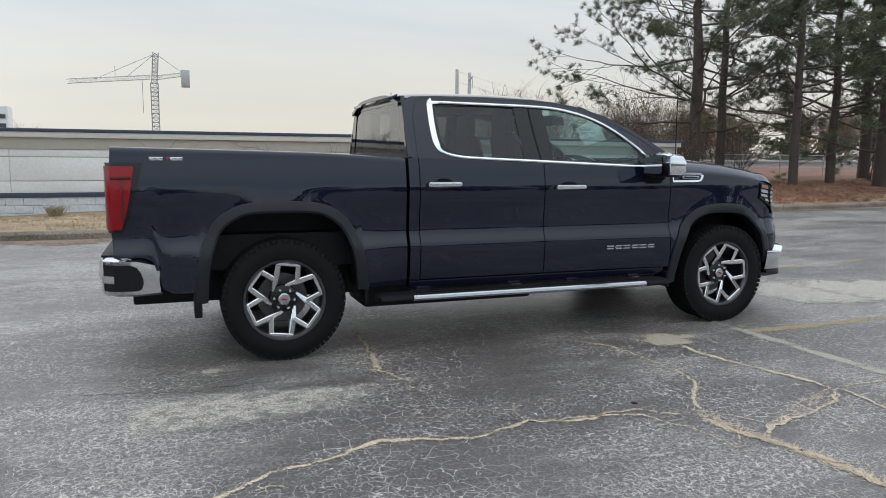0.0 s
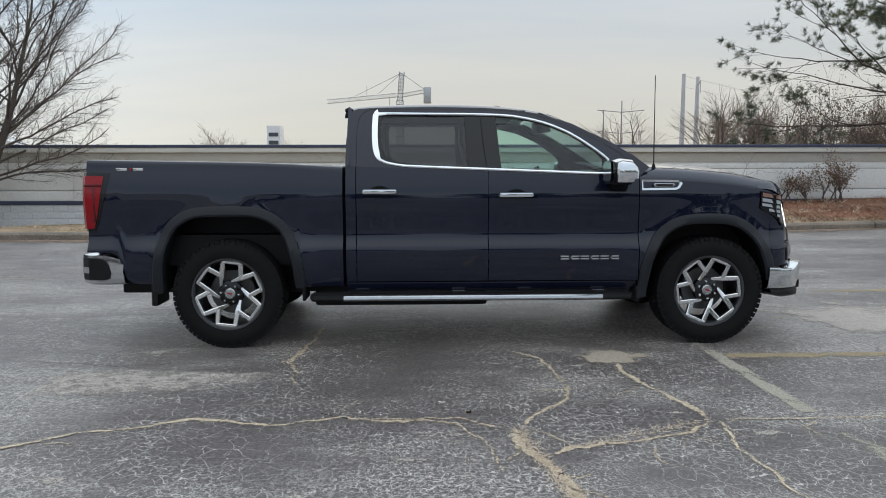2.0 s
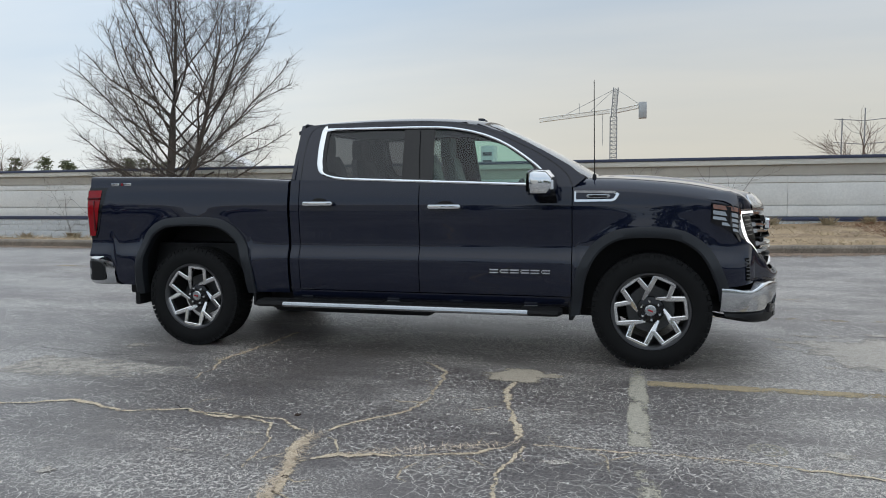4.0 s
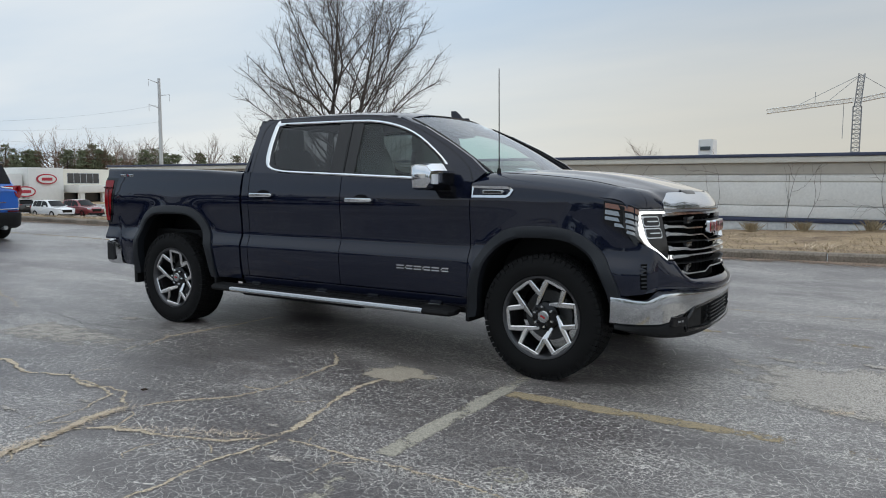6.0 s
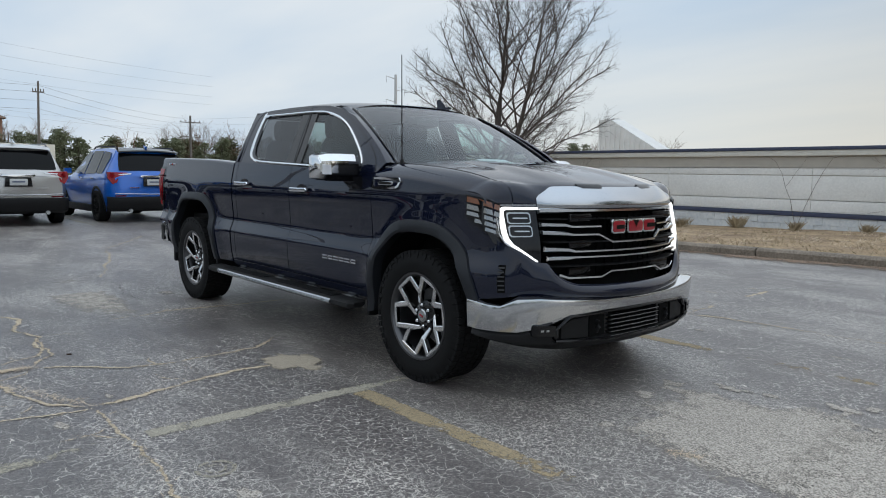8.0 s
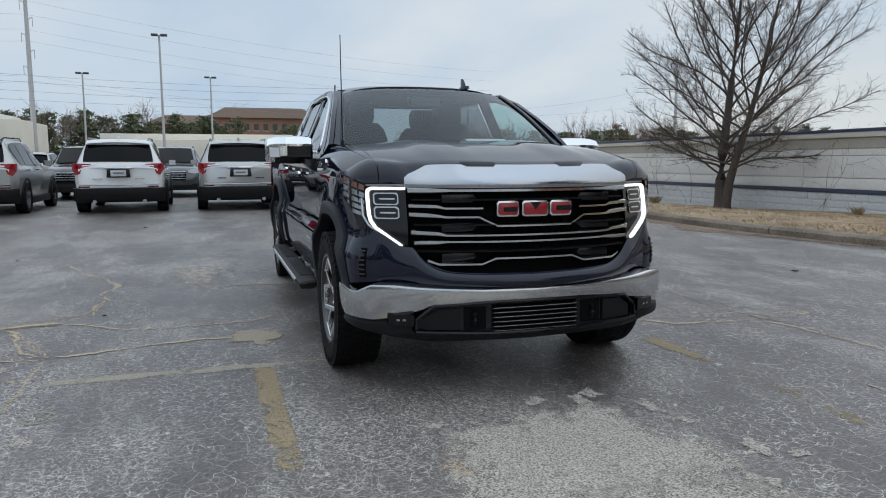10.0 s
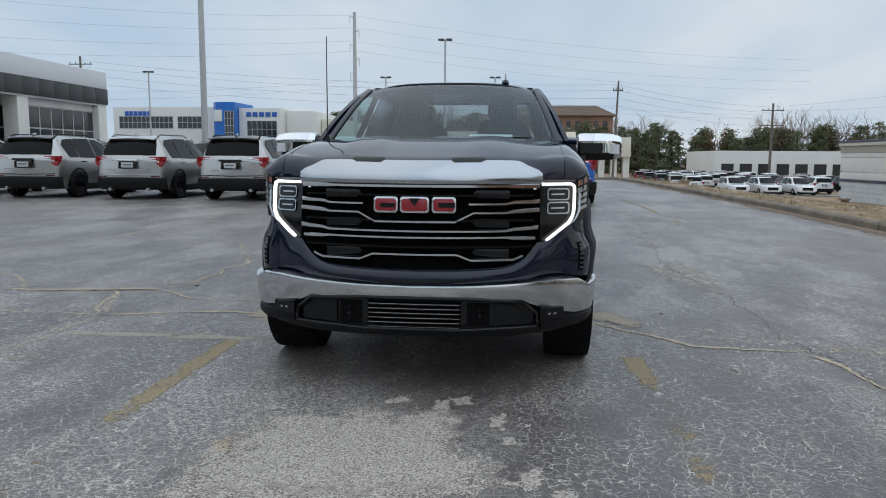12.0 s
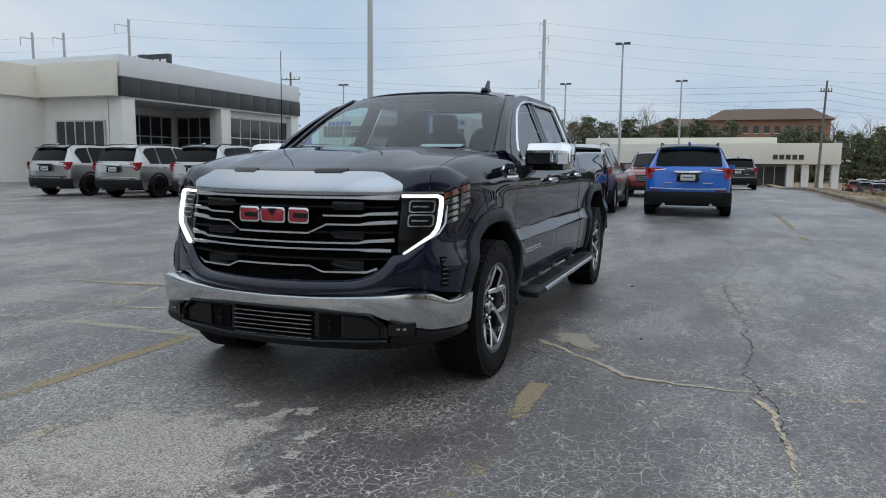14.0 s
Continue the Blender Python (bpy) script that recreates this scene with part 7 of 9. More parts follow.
            part("wheel_well", bm, CRACK_DARK, car)
            bm = bmesh.new()
            n = 28
            prof = [(0.22, 0.03), (0.24, 0.045), (0.30, 0.055), (0.335, 0.045), (0.345, 0.025), (0.345, -0.15), (0.32, -0.18)]
            skin(bm, [[(wx + r * math.cos(a), s * (0.90 + w), 0.345 + r * math.sin(a)) for r, w in prof] for a in spaced(0, 2 * math.pi, n)])
            wh = part("wheel", bm, TYRE_BLACK, car, "black tyre on a dark alloy wheel" if dark else "black tyre on an alloy wheel")
            bm = bmesh.new()
            loft(bm, [[(wx + r * math.cos(a), s * (0.90 + w), 0.345 + r * math.sin(a)) for a in spaced(0, 2 * math.pi * 27 / 28, 27)] for r, w in ((0.235, 0.035), (0.215, 0.02), (0.20, -0.03))])
            part("rim", bm, GLOSS_BLACK, wh)
            for k in range(5):
                a = radians(72 * k + 20)
                for da in (-0.17, 0.17):
                    bm = bmesh.new()
                    A = Vector((0.04 * math.cos(a), 0.04 * math.sin(a)))
                    B = Vector((0.222 * math.cos(a + da), 0.222 * math.sin(a + da)))
                    t = (B - A).normalized()
                    nn = Vector((-t.y, t.x)) * 0.013
                    loft(bm, [[(wx + q.x, s * (0.90 + w), 0.345 + q.y) for q, w in ((P - nn, -0.01), (P - nn, 0.022), (P + nn, 0.022), (P + nn, -0.01))] for P in (A, B)])
                    part("spoke", bm, GUNMETAL if dark else SATIN, wh)
    # back window, spoiler, tailgate trim
    bm = bmesh.new()
    skin(bm, [[(suv_back(y * k, z) + 0.01, y * k, z) for y in spaced(-0.70, 0.70, 10)] for z, k in ((1.13, 1.0), (1.25, 0.985), (1.40, 0.95), (1.50, 0.91))])
    part("rear_window", bm, CAR_GLASS, car, "dark tinted back window")
    bm = bmesh.new()
    loft(bm, [[(-0.50, y, 1.628 - 0.02 * (y / 0.6) ** 2), (-0.22, y, 1.575 - 0.03 * (y / 0.6) ** 2), (-0.20, y, 1.55 - 0.03 * (y / 0.6) ** 2), (-0.36, y, 1.54 - 0.02 * (y / 0.6) ** 2)] for y in spaced(-0.63, 0.63, 10)])
    part("roof_spoiler", bm, GLOSS_BLACK if dark else paint, car)
    bm = bmesh.new()
    tube(bm, [(-0.45, 0, 1.64), (-0.6, 0, 1.68)], [0.03, 0.012], 6)
    part("roof_fin", bm, paint, car)
    bm = bmesh.new()
    prism(bm, [(-0.30, 0.995), (-0.28, 1.03), (0.28, 1.03), (0.30, 0.995), (0.24, 0.985), (-0.24, 0.985)], "x", -0.03, 0.022, 0.005)
    part("tailgate_bar", bm, CHROME if chrome else GLOSS_BLACK, car, "bright bar over the plate")
    bm = bmesh.new()
    prism(bm, [(-0.24, 0.79), (-0.22, 0.97), (0.22, 0.97), (0.24, 0.79)], "x", -0.02, 0.012, 0.004)
    part("plate_recess", bm, GLOSS_BLACK, car)
    pl = part("number_plate", boxed(0.0, 0.02, -0.155, 0.155, 0.815, 0.945, bevel=0.004), PLATE, car, "pale plate with plain marks")
    part("plate_mark", boxed(0.018, 0.0215, -0.11, 0.11, 0.87, 0.90), PLATE_BAR, pl)
    for k in (-1, 1):
        part("tailgate_mark", boxed(-0.03, 0.006, k * 0.42 - 0.1, k * 0.42 + 0.1, 0.755, 0.772), CHROME, car)
    bm = bmesh.new()
    rows = []
    for y in spaced(-0.93, 0.93, 16):
        o = suv_back(min(0.86, abs(y)), 0.5) + 0.012
        if abs(y) > 0.9:
            o = -0.22
        rows.append([(o - 0.10, y * 0.97, 0.25), (o - 0.03, y, 0.30), (o, y, 0.40), (o + 0.012, y, 0.52), (o, y, 0.56), (o - 0.06, y, 0.57)])
    skin(bm, rows)
    part("rear_bumper", bm, BLACK_PLASTIC, car, "black plastic bumper")
    bm = bmesh.new()
    tube(bm, [(suv_back(abs(y), 0.63) + 0.004, y, 0.622 + 0.02 * abs(y)) for y in spaced(-0.80, 0.80, 14)], 0.011, 6)
    part("bumper_strip", bm, SATIN if chrome else GLOSS_BLACK, car, "bright strip along the bumper")
    for y in (-0.5, 0.5):
        bm = bmesh.new()
        tube(bm, [(0.0, y, 0.27), (-0.3, y, 0.28)], 0.04, 8)
        part("exhaust", bm, STEEL, car)
    # nose
    bm = bmesh.new()
    skin(bm, [[(lerp(-3.20, -2.50, v) - 0.10 * (1 - u * u) + 0.006, u * lerp(0.70, 0.60, v), lerp(1.085, 1.55, v) + 0.02 + 0.02 * (1 - u * u)) for u in spaced(-0.95, 0.95, 8)] for v in spaced(0, 1, 4)])
    part("windscreen", bm, CAR_GLASS, car, "dark windscreen")
    bm = bmesh.new()
    prism(bm, [(-0.42, 0.55), (-0.46, 0.80), (0.46, 0.80), (0.42, 0.55)], "x", -4.65, -4.57, 0.02)
    part("front_grille", bm, GLOSS_BLACK, car, "dark grille with a bright frame")
    for z in (0.60, 0.67, 0.74, 0.81):
        part("grille_bar", boxed(-4.67, -4.64, -0.43, 0.43, z, z + 0.018, bevel=0.004), CHROME, car)
    for s in (-1, 1):
        bm = bmesh.new()
        loft(bm, [[(-4.50 + d + 0.25 * (y - 0.5), s * y, z) for y, z in ((0.50, 0.80), (0.52, 0.87), (0.82, 0.90), (0.85, 0.78), (0.66, 0.76))] for d in (0.08, -0.07)])
        part("head_lamp", bm, WHITE_LENS, car, "clear head lamp")
    part("front_apron", boxed(-4.60, -4.2, -0.80, 0.80, 0.24, 0.45, bevel=0.03), BLACK_PLASTIC, car, "black apron")
    part("underbody", boxed(-4.3, -0.25, -0.78, 0.78, 0.19, 0.34), CRACK_DARK, car)
    return car


def car_paint(name, c, metal=0.5):
    return mat(name, c, 0.3, metal, coat=1.0, coat_rough=0.03)


P_BLUE = car_paint("bright_blue_paint", (0.003, 0.125, 0.56), 0.1)
P_SILVER = car_paint("silver_metallic_paint", (0.47, 0.465, 0.455), 0.85)
P_WHITE = mat("white_car_paint", (0.80, 0.80, 0.80), 0.3, coat=1.0)
P_GREY = car_paint("dark_grey_paint", (0.06, 0.065, 0.07), 0.5)
P_BLACK = car_paint("black_paint", (0.010, 0.010, 0.012), 0.2)
P_RED = car_paint("dark_red_paint", (0.22, 0.02, 0.025), 0.3)
SILVER_LABEL = "silver compact SUV with red tail lamps, parked in a row"


def put_car(make, x, y, turn=0.0):
    return pose(x, y, lot_z(x - 2.3, y) - 0.003, 0, 0, turn)


blue = build_suv(P_BLUE, "bright blue compact SUV with black trim, parked in a row", (-10.78, 1.55, lot_z(-13, 1.55)), 2.0, True, True)
white = build_suv(P_WHITE, "white compact SUV with red tail lamps, parked in a row", (-10.7, -3.6, lot_z(-13, -3.6)), 1.0)
silver = build_suv(P_SILVER, SILVER_LABEL, (-10.75, -1.05, lot_z(-13, -1.05)), 1.0)
silver_dark = build_suv(P_SILVER, "silver compact SUV with black wheels and trim, parked in a row", (-10.75, -6.5, lot_z(-13, -6.5)), 0.0, False, True)
for y, src in ((-9.2, silver), (-12.0, silver_dark), (-15.0, silver), (-17.8, silver_dark)):
    copy_thing(src, put_car(src, -10.8, y, 0.5))
# rows behind, noses towards the lot
grey = build_suv(P_GREY, "dark grey SUV parked nose out in the far row", (-22.4, -2.9, lot_z(-22, -2.9)), 180)
red = build_suv(P_RED, "dark red SUV parked nose out behind the blue car", (-25.2, -0.4, lot_z(-24, 0)), 183)
black = build_suv(P_BLACK, "black SUV parked at the far end of the lane", (-33.0, 3.0, lot_z(-34, 3)), 2)
for k, (y, src) in enumerate(((-5.6, black), (-8.2, grey), (-10.8, black), (-13.6, blue), (-16.4, grey), (-19.2, black))):
    copy_thing(src, put_car(src, -21.8 + 0.3 * math.sin(k * 2.1), y, 180))
for k, y in enumerate((-4.0, -6.8, -9.6, -12.4, -15.2, -18.0, -20.8, -23.6)):
    copy_thing((grey, blue, silver, black, grey, blue, white, blue)[k], put_car(None, -31.0, y, 0 if k % 3 else 180))
copy_thing(grey, pose(-23.4, -24.2, lot_z(-24, -24), 0, 0, 0))

# ---- buildings across the lots ----
OFFWHITE = mat("off_white_cladding", (0.76, 0.75, 0.71), 0.6, var=0.05, size=0.4)
CREAM_WALL = mat("cream_stucco", (0.76, 0.72, 0.62), 0.85, var=0.06, bump=0.003, size=0.2)
LIGHT_PANEL = mat("light_grey_composite_panel", (0.70, 0.72, 0.74), 0.35, var=0.05, size=0.5)
DARK_PANEL = mat("charcoal_fascia_panel", (0.035, 0.037, 0.04), 0.4, var=0.1, size=0.4)
BLUE_PANEL = mat("blue_composite_panel", (0.02, 0.16, 0.55), 0.4, var=0.06, size=0.5)
BRICK_FAR = mat("brown_brick", (0.32, 0.185, 0.125), 0.9, var=0.2, size=0.4)
BROWN_ROOF = mat("brown_shingle_roof", (0.16, 0.11, 0.08), 0.9, var=0.15, size=0.4)
WINDOW_FAR = mat("dark_window", (0.02, 0.024, 0.03), 0.1, coat=0.5)
FRAME = mat("pale_window_frame", (0.45, 0.46, 0.47), 0.5)
WOOD_POLE = mat("weathered_pole_timber", (0.17, 0.15, 0.13), 0.9, var=0.25, bump=0.004, size=0.05)
GALV = mat("pale_steel_pole", (0.50, 0.50, 0.50), 0.5, 0.3, var=0.08, size=0.2)
WIRE = mat("overhead_wire", (0.30, 0.31, 0.33), 0.6)
SIGN_RED = mat("red_sign_face", (0.45, 0.03, 0.05), 0.5)
SIGN_BLUE = mat("blue_sign_mark", (0.03, 0.12, 0.45), 0.5)


def glazed(parent, axis, plane, a0, a1, z0, z1, nx, nz, out):
    """A window of single panes behind mullions; out is the way it faces along the axis."""
    for i in range(nx):
        for j in range(nz):
            u0, u1 = lerp(a0, a1, i / nx) + 0.03, lerp(a0, a1, (i + 1) / nx) - 0.03
            v0, v1 = lerp(z0, z1, j / nz) + 0.03, lerp(z0, z1, (j + 1) / nz) - 0.03
            p, q = sorted((plane, plane + out * 0.03))
            bm = boxed(p, q, u0, u1, v0, v1) if axis == "x" else boxed(u0, u1, p, q, v0, v1)
            part("window_pane", bm, WINDOW_FAR, parent, smooth=None)
    p, q = sorted((plane - out * 0.02, plane + out * 0.06))
    fr = bmesh.new()
    for i in range(nx + 1):
        u = lerp(a0, a1, i / nx)
        box(fr, *((p, q, u - 0.035, u + 0.035) if axis == "x" else (u - 0.035, u + 0.035, p, q)), z0, z1)
    for j in range(nz + 1):
        v = lerp(z0, z1, j / nz)
        box(fr, *((p, q - 0.004, a0 - 0.034, a1 + 0.034) if axis == "x" else (a0 - 0.034, a1 + 0.034, p, q - 0.004)), v - 0.035, v + 0.035)
    part("window_frame", fr, FRAME, parent, smooth=None)


# showroom with a dark fascia
GZ = 0.1
show = thing("showroom", pose(0, 0, 0), "white showroom with a charcoal fascia and deep canopy", "building")
FX0, FX1, FY = -38.7, -22.3, -26.0
part("parapet", boxed(FX0, FX1, FY - 9, FY, 5.50, 6.56, bevel=0.02), LIGHT_PANEL, show, "light grey parapet panels")
for k in range(12):
    x = lerp(FX0, FX1 + 0.02, k / 12)
    part("fascia_panel", boxed(x + 0.01, x + (FX1 - FX0) / 12 - 0.005, FY - 1.0, FY + 0.05, 4.52, 5.49, bevel=0.01), DARK_PANEL, show, "charcoal fascia panel")
part("canopy_soffit", boxed(FX0 + 0.05, FX1 - 0.05, FY - 9, FY - 0.05, 4.42, 4.515), LIGHT_PANEL, show)
part("back_wall", boxed(FX0, FX1 - 0.4, FY - 9.2, FY - 4.4, GZ, 4.45), OFFWHITE, show)
part("front_wing", boxed(FX0 + 0.3, FX0 + 7.6, FY - 4.3, FY - 0.5, GZ, 4.45), OFFWHITE, show)
for x in (FX1 - 0.55, FX1 - 8.3, FX0 + 0.5):
    part("column", boxed(x - 0.45, x + 0.45, FY - 0.95, FY - 0.08, GZ, 4.43, bevel=0.02), OFFWHITE, show, "white column")
glazed(show, "y", FY - 0.5, FX0 + 1.0, FX0 + 7.3, GZ + 0.2, 4.0, 6, 3, 1)
glazed(show, "x", FX0 + 7.6, FY - 4.2, FY - 0.7, GZ + 0.2, 4.0, 4, 3, 1)
glazed(show, "y", FY - 4.4, FX0 + 8.0, FX1 - 1.2, GZ + 0.2, 4.0, 8, 3, 1)
part("cream_wing", boxed(FX1 + 0.06, FX1 + 0.5, -31.2, FY - 0.1, 4.5, 6.2, bevel=0.02), CREAM_WALL, show, "cream wall")
part("cream_return", boxed(FX1 + 0.06, -8, -33.0, -31.2, 4.5, 6.1), CREAM_WALL, show)
part("white_wall", boxed(FX1 - 4, -8, -36.0, -31.4, GZ, 4.5), OFFWHITE, show)
glazed(show, "x", FX1 - 0.05, -30.5, FY - 1.2, GZ + 0.3, 3.3, 5, 2, 1)
part("side_wall", boxed(FX1 - 0.5, FX1 - 0.1, -31.4, FY - 1.0, GZ, 4.5), OFFWHITE, show)
sg = part("roof_sign", boxed(-27.6, -27.3, -29.6, -27.4, 6.4, 7.35, bevel=0.02), DARK_PANEL, show, "dark roof sign with plain white marks")
for k in range(4):
    part("sign_mark", boxed(-27.3, -27.27, -29.4 + k * 0.5, -29.05 + k * 0.5, 6.75, 7.05), OFFWHITE, sg)

# white and blue dealership far across
dealer = thing("dealership", pose(0, 0, 0), "white car dealership with a blue entrance tower", "building")
DX = -105.0
for nm, y0, y1, zt, m, dx in (("left_block", -64, -46.7, 9.0, OFFWHITE, 0), ("right_block", -42.9, -36.2, 8.8, OFFWHITE, 0.5), ("mid_block", -36.1, -31.5, 8.5, OFFWHITE, -2), ("low_block", -31.4, -27.6, 7.4, CREAM_WALL, -6)):
    part(nm, boxed(DX - 24, DX + dx, y0, y1, -1.0, zt, bevel=0.05), m, dealer)
bm = bmesh.new()
loft(bm, [[(DX - 6, -46.7, z), (DX + 1.2, -46.7, z), (DX + 2.0, -46.0, z), (DX + 2.3, -45.0, z), (DX + 2.0, -43.0, z), (DX - 6, -43.0, z)] for z in (-1.0, 9.6)])
part("blue_tower", bm, BLUE_PANEL, dealer, "bright blue entrance tower", smooth=None)
glazed(dealer, "x", DX, -63, -54, 5.6, 7.5, 12, 2, 1)
glazed(dealer, "x", DX, -53.2, -48.4, 5.6, 7.5, 6, 2, 1)
glazed(dealer, "x", DX, -63, -49.4, 0.0, 3.2, 12, 1, 1)
glazed(dealer, "x", DX + 0.5, -41.6, -36.8, 4.2, 6.8, 6, 2, 1)
glazed(dealer, "x", DX + 0.5, -41.6, -36.8, 0.8, 3.4, 6, 2, 1)
glazed(dealer, "x", DX + 2.25, -44.5, -43.1, 0.5, 8.2, 3, 7, 1)
for k in range(5):
    part("sign_mark", boxed(DX + 0.5, DX + 0.62, -41.7 + k * 1.04, -40.9 + k * 1.04, 7.45, 8.15, bevel=0.04), SIGN_BLUE, dealer, "blue sign block")
part("tower_mark", boxed(DX + 2.2, DX + 2.45, -46.2, -44.9, 6.6, 8.4, bevel=0.1), OFFWHITE, dealer, "white mark on the tower")
for k in range(6):
    part("sign_mark", boxed(DX, DX + 0.1, -62.0 + k * 0.75, -61.4 + k * 0.75, 7.6, 8.3), SIGN_BLUE, dealer)
part("blue_annex", boxed(-92, -86, -63, -57.5, -1, 5.6, bevel=0.05), BLUE_PANEL, dealer, "low blue block")

# brick hotel on the rise, low white garage before it
hotel = thing("hotel", pose(0, 0, 0), "three-storey brown brick hotel with a hipped brown roof", "building")
HX = -190.0
part("main_wall", boxed(HX - 14, HX, -2, 26, 1.0, 12.6), BRICK_FAR, hotel)
part("wing_wall", boxed(HX - 40, HX - 16, -18, 2, 1.0, 11.6), BRICK_FAR, hotel)
for y0, y1, x0, x1, z0, z1 in ((-3, 27, HX - 15, HX + 1, 12.6, 15.6), (-19, 3, HX - 41, HX - 15, 11.6, 14.6)):
    bm = bmesh.new()
    lo = [bm.verts.new(p) for p in ((x0, y0, z0), (x1, y0, z0), (x1, y1, z0), (x0, y1, z0))]
    hi = [bm.verts.new(p) for p in (((x0 + x1) / 2 - 2, y0 + 5, z1), ((x0 + x1) / 2 + 2, y0 + 5, z1), ((x0 + x1) / 2 + 2, y1 - 5, z1), ((x0 + x1) / 2 - 2, y1 - 5, z1))]
    bm.faces.new(hi)
    bm.faces.new(lo[::-1])
    for i in range(4):
        bm.faces.new((lo[i], lo[(i + 1) % 4], hi[(i + 1) % 4], hi[i]))
    part("roof", bm, BROWN_ROOF, hotel, smooth=None)
for j, z in enumerate((2.6, 6.0, 9.4)):
    for i in range(11):
        y = -0.6 + i * 2.4
        w = part("window", boxed(HX, HX + 0.1, y, y + 1.2, z, z + 1.7), WINDOW_FAR, hotel, smooth=None)
        part("sill", boxed(HX, HX + 0.16, y - 0.1, y + 1.3, z - 0.2, z - 0.02), CREAM_WALL, w, smooth=None)
garage = thing("garage", pose(0, 0, 0), "long low cream service garage with a glazed front", "building")
part("fascia", boxed(-92, -78, -11, 13.6, 1.5, 3.7, bevel=0.05), CREAM_WALL, garage)
part("upper_fascia", boxed(-99, -86, -14, 8.0, 3.0, 4.6, bevel=0.05), CREAM_WALL, garage)
part("body", boxed(-92, -79.5, -10.6, 9.0, -1.8, 1.52), DARK_PANEL, garage)
glazed(garage, "x", -79.5, -2.0, 8.6, -1.2, 1.3, 10, 1, 1)
for y in (-10.4, -3, 9.0, 10.4, 11.8, 13.2):
    part("column", boxed(-79.6, -78.4, y - 0.35, y + 0.35, -2.2, 1.55), OFFWHITE, garage)
for k in range(5):
    part("sign_mark", boxed(-78.0, -77.95, 7.2 + k * 0.62, 7.65 + k * 0.62, 2.0, 2.5), DARK_PANEL, garage)

# red-signed dealership down the slope beyond the verge
lower = thing("dealership", pose(0, 0, 0), "white two-storey dealership with red oval signs", "building")
KX = -120.0
part("service_wing", boxed(KX - 20, KX, 34, 60.2, -4.5, 2.75, bevel=0.05), OFFWHITE, lower)
part("white_front", boxed(KX - 12, KX + 1.4, 60.5, 66.5, -4.5, 3.85, bevel=0.05), OFFWHITE, lower)
part("main_block", boxed(KX - 20, KX, 66.6, 90, -4.5, 3.75, bevel=0.05), CREAM_WALL, lower)
part("porch_roof", boxed(KX, KX + 5, 67, 84, -0.4, 0.9, bevel=0.05), OFFWHITE, lower)
for y in (67.8, 72, 76.5, 83):
    part("column", boxed(KX + 4, KX + 4.8, y - 0.4, y + 0.4, -4.5, -0.4), OFFWHITE, lower)
for k in range(8):
    part("service_door", boxed(KX - 0.05, KX + 0.06, 35.2 + k * 3.0, 37.2 + k * 3.0, -3.6, 0.6), WINDOW_FAR, lower, "dark open service bay")
part("glass_front", boxed(KX - 0.05, KX + 0.06, 67.2, 88, -4.0, -0.5), WINDOW_FAR, lower, "dark glazed ground floor")
glazed(lower, "x", KX, 68, 74, 1.2, 3.0, 5, 1, 1)
glazed(lower, "x", KX, 78, 86, 1.2, 3.0, 6, 1, 1)
for y, z in ((63.5, 1.9), (59.8, -0.2)):
    bm = bmesh.new()
    loft(bm, [[(KX + x, y + 1.75 * math.cos(a), z + 0.9 * math.sin(a)) for a in spaced(0, 2 * math.pi * 23 / 24, 23)] for x in (1.4, 1.6)])
    so = part("oval_sign", bm, SIGN_RED, lower, "red oval sign")
    bm = bmesh.new()
    loft(bm, [[(KX + x, y + 1.5 * math.cos(a), z + 0.7 * math.sin(a)) for a in spaced(0, 2 * math.pi * 23 / 24, 23)] for x in (1.58, 1.64)])
    part("sign_face", bm, OFFWHITE, so)
    part("sign_mark", boxed(KX + 1.62, KX + 1.68, y - 0.9, y + 0.9, z - 0.25, z + 0.25), SIGN_RED, so)
bm = bmesh.new()
skin(bm, [[(x, y, strip_z(x, y) + 0.04) for y in spaced(15.5, 62, 12)] for x in spaced(-118, -58, 12)])
tagged(part("pavement", bm, ASPHALT, None), "grey asphalt of the lower car park", "pavement", kind="structure")
# gabled metal warehouse past the tree, white sheds past the fence
shed = thing("warehouse", pose(0, 0, 0), "pale corrugated metal warehouse with a low gable", "building")
bm = bmesh.new()
prism(bm, [(-44.5, -2), (-44.5, 7.2), (-43.2, 7.4), (-36.5, 3.7), (-36.5, -2)], "y", 60, 62.5)
part("gable_wall", bm, WHITE_WALL, shed, smooth=None)
for k in range(13):
    x = -44.2 + k * 0.63
    zt = curve_at([(-44.5, 7.2), (-43.2, 7.4), (-36.5, 3.7)], x)
    part("rib", boxed(x - 0.05, x + 0.05, 59.86, 60.02, -2, zt - 0.05), WHITE_WALL, shed, smooth=None)
yard = thing("storage_shed", pose(0, 0, 0), "long low white shed beyond the fence", "building")
part("shed_wall", boxed(30, 78, 46, 58, -1, 1.35, bevel=0.03), OFFWHITE, yard)
part("shed_roof", boxed(29.5, 78.5, 45.5, 58.5, 1.36, 1.55, bevel=0.02), STEEL, yard)
far_block = thing("office_block", pose(0, 0, 0), "slim grey office block on the horizon", "building")
part("tower", boxed(-57.5, -52.5, 272, 280, -4, 18.0), LIGHT_PANEL, far_block)
for k in range(4):
    part("window_band", boxed(-56.8, -53.2, 271.8, 272.01, 5 + k * 3, 6.4 + k * 3), WINDOW_FAR, far_block)

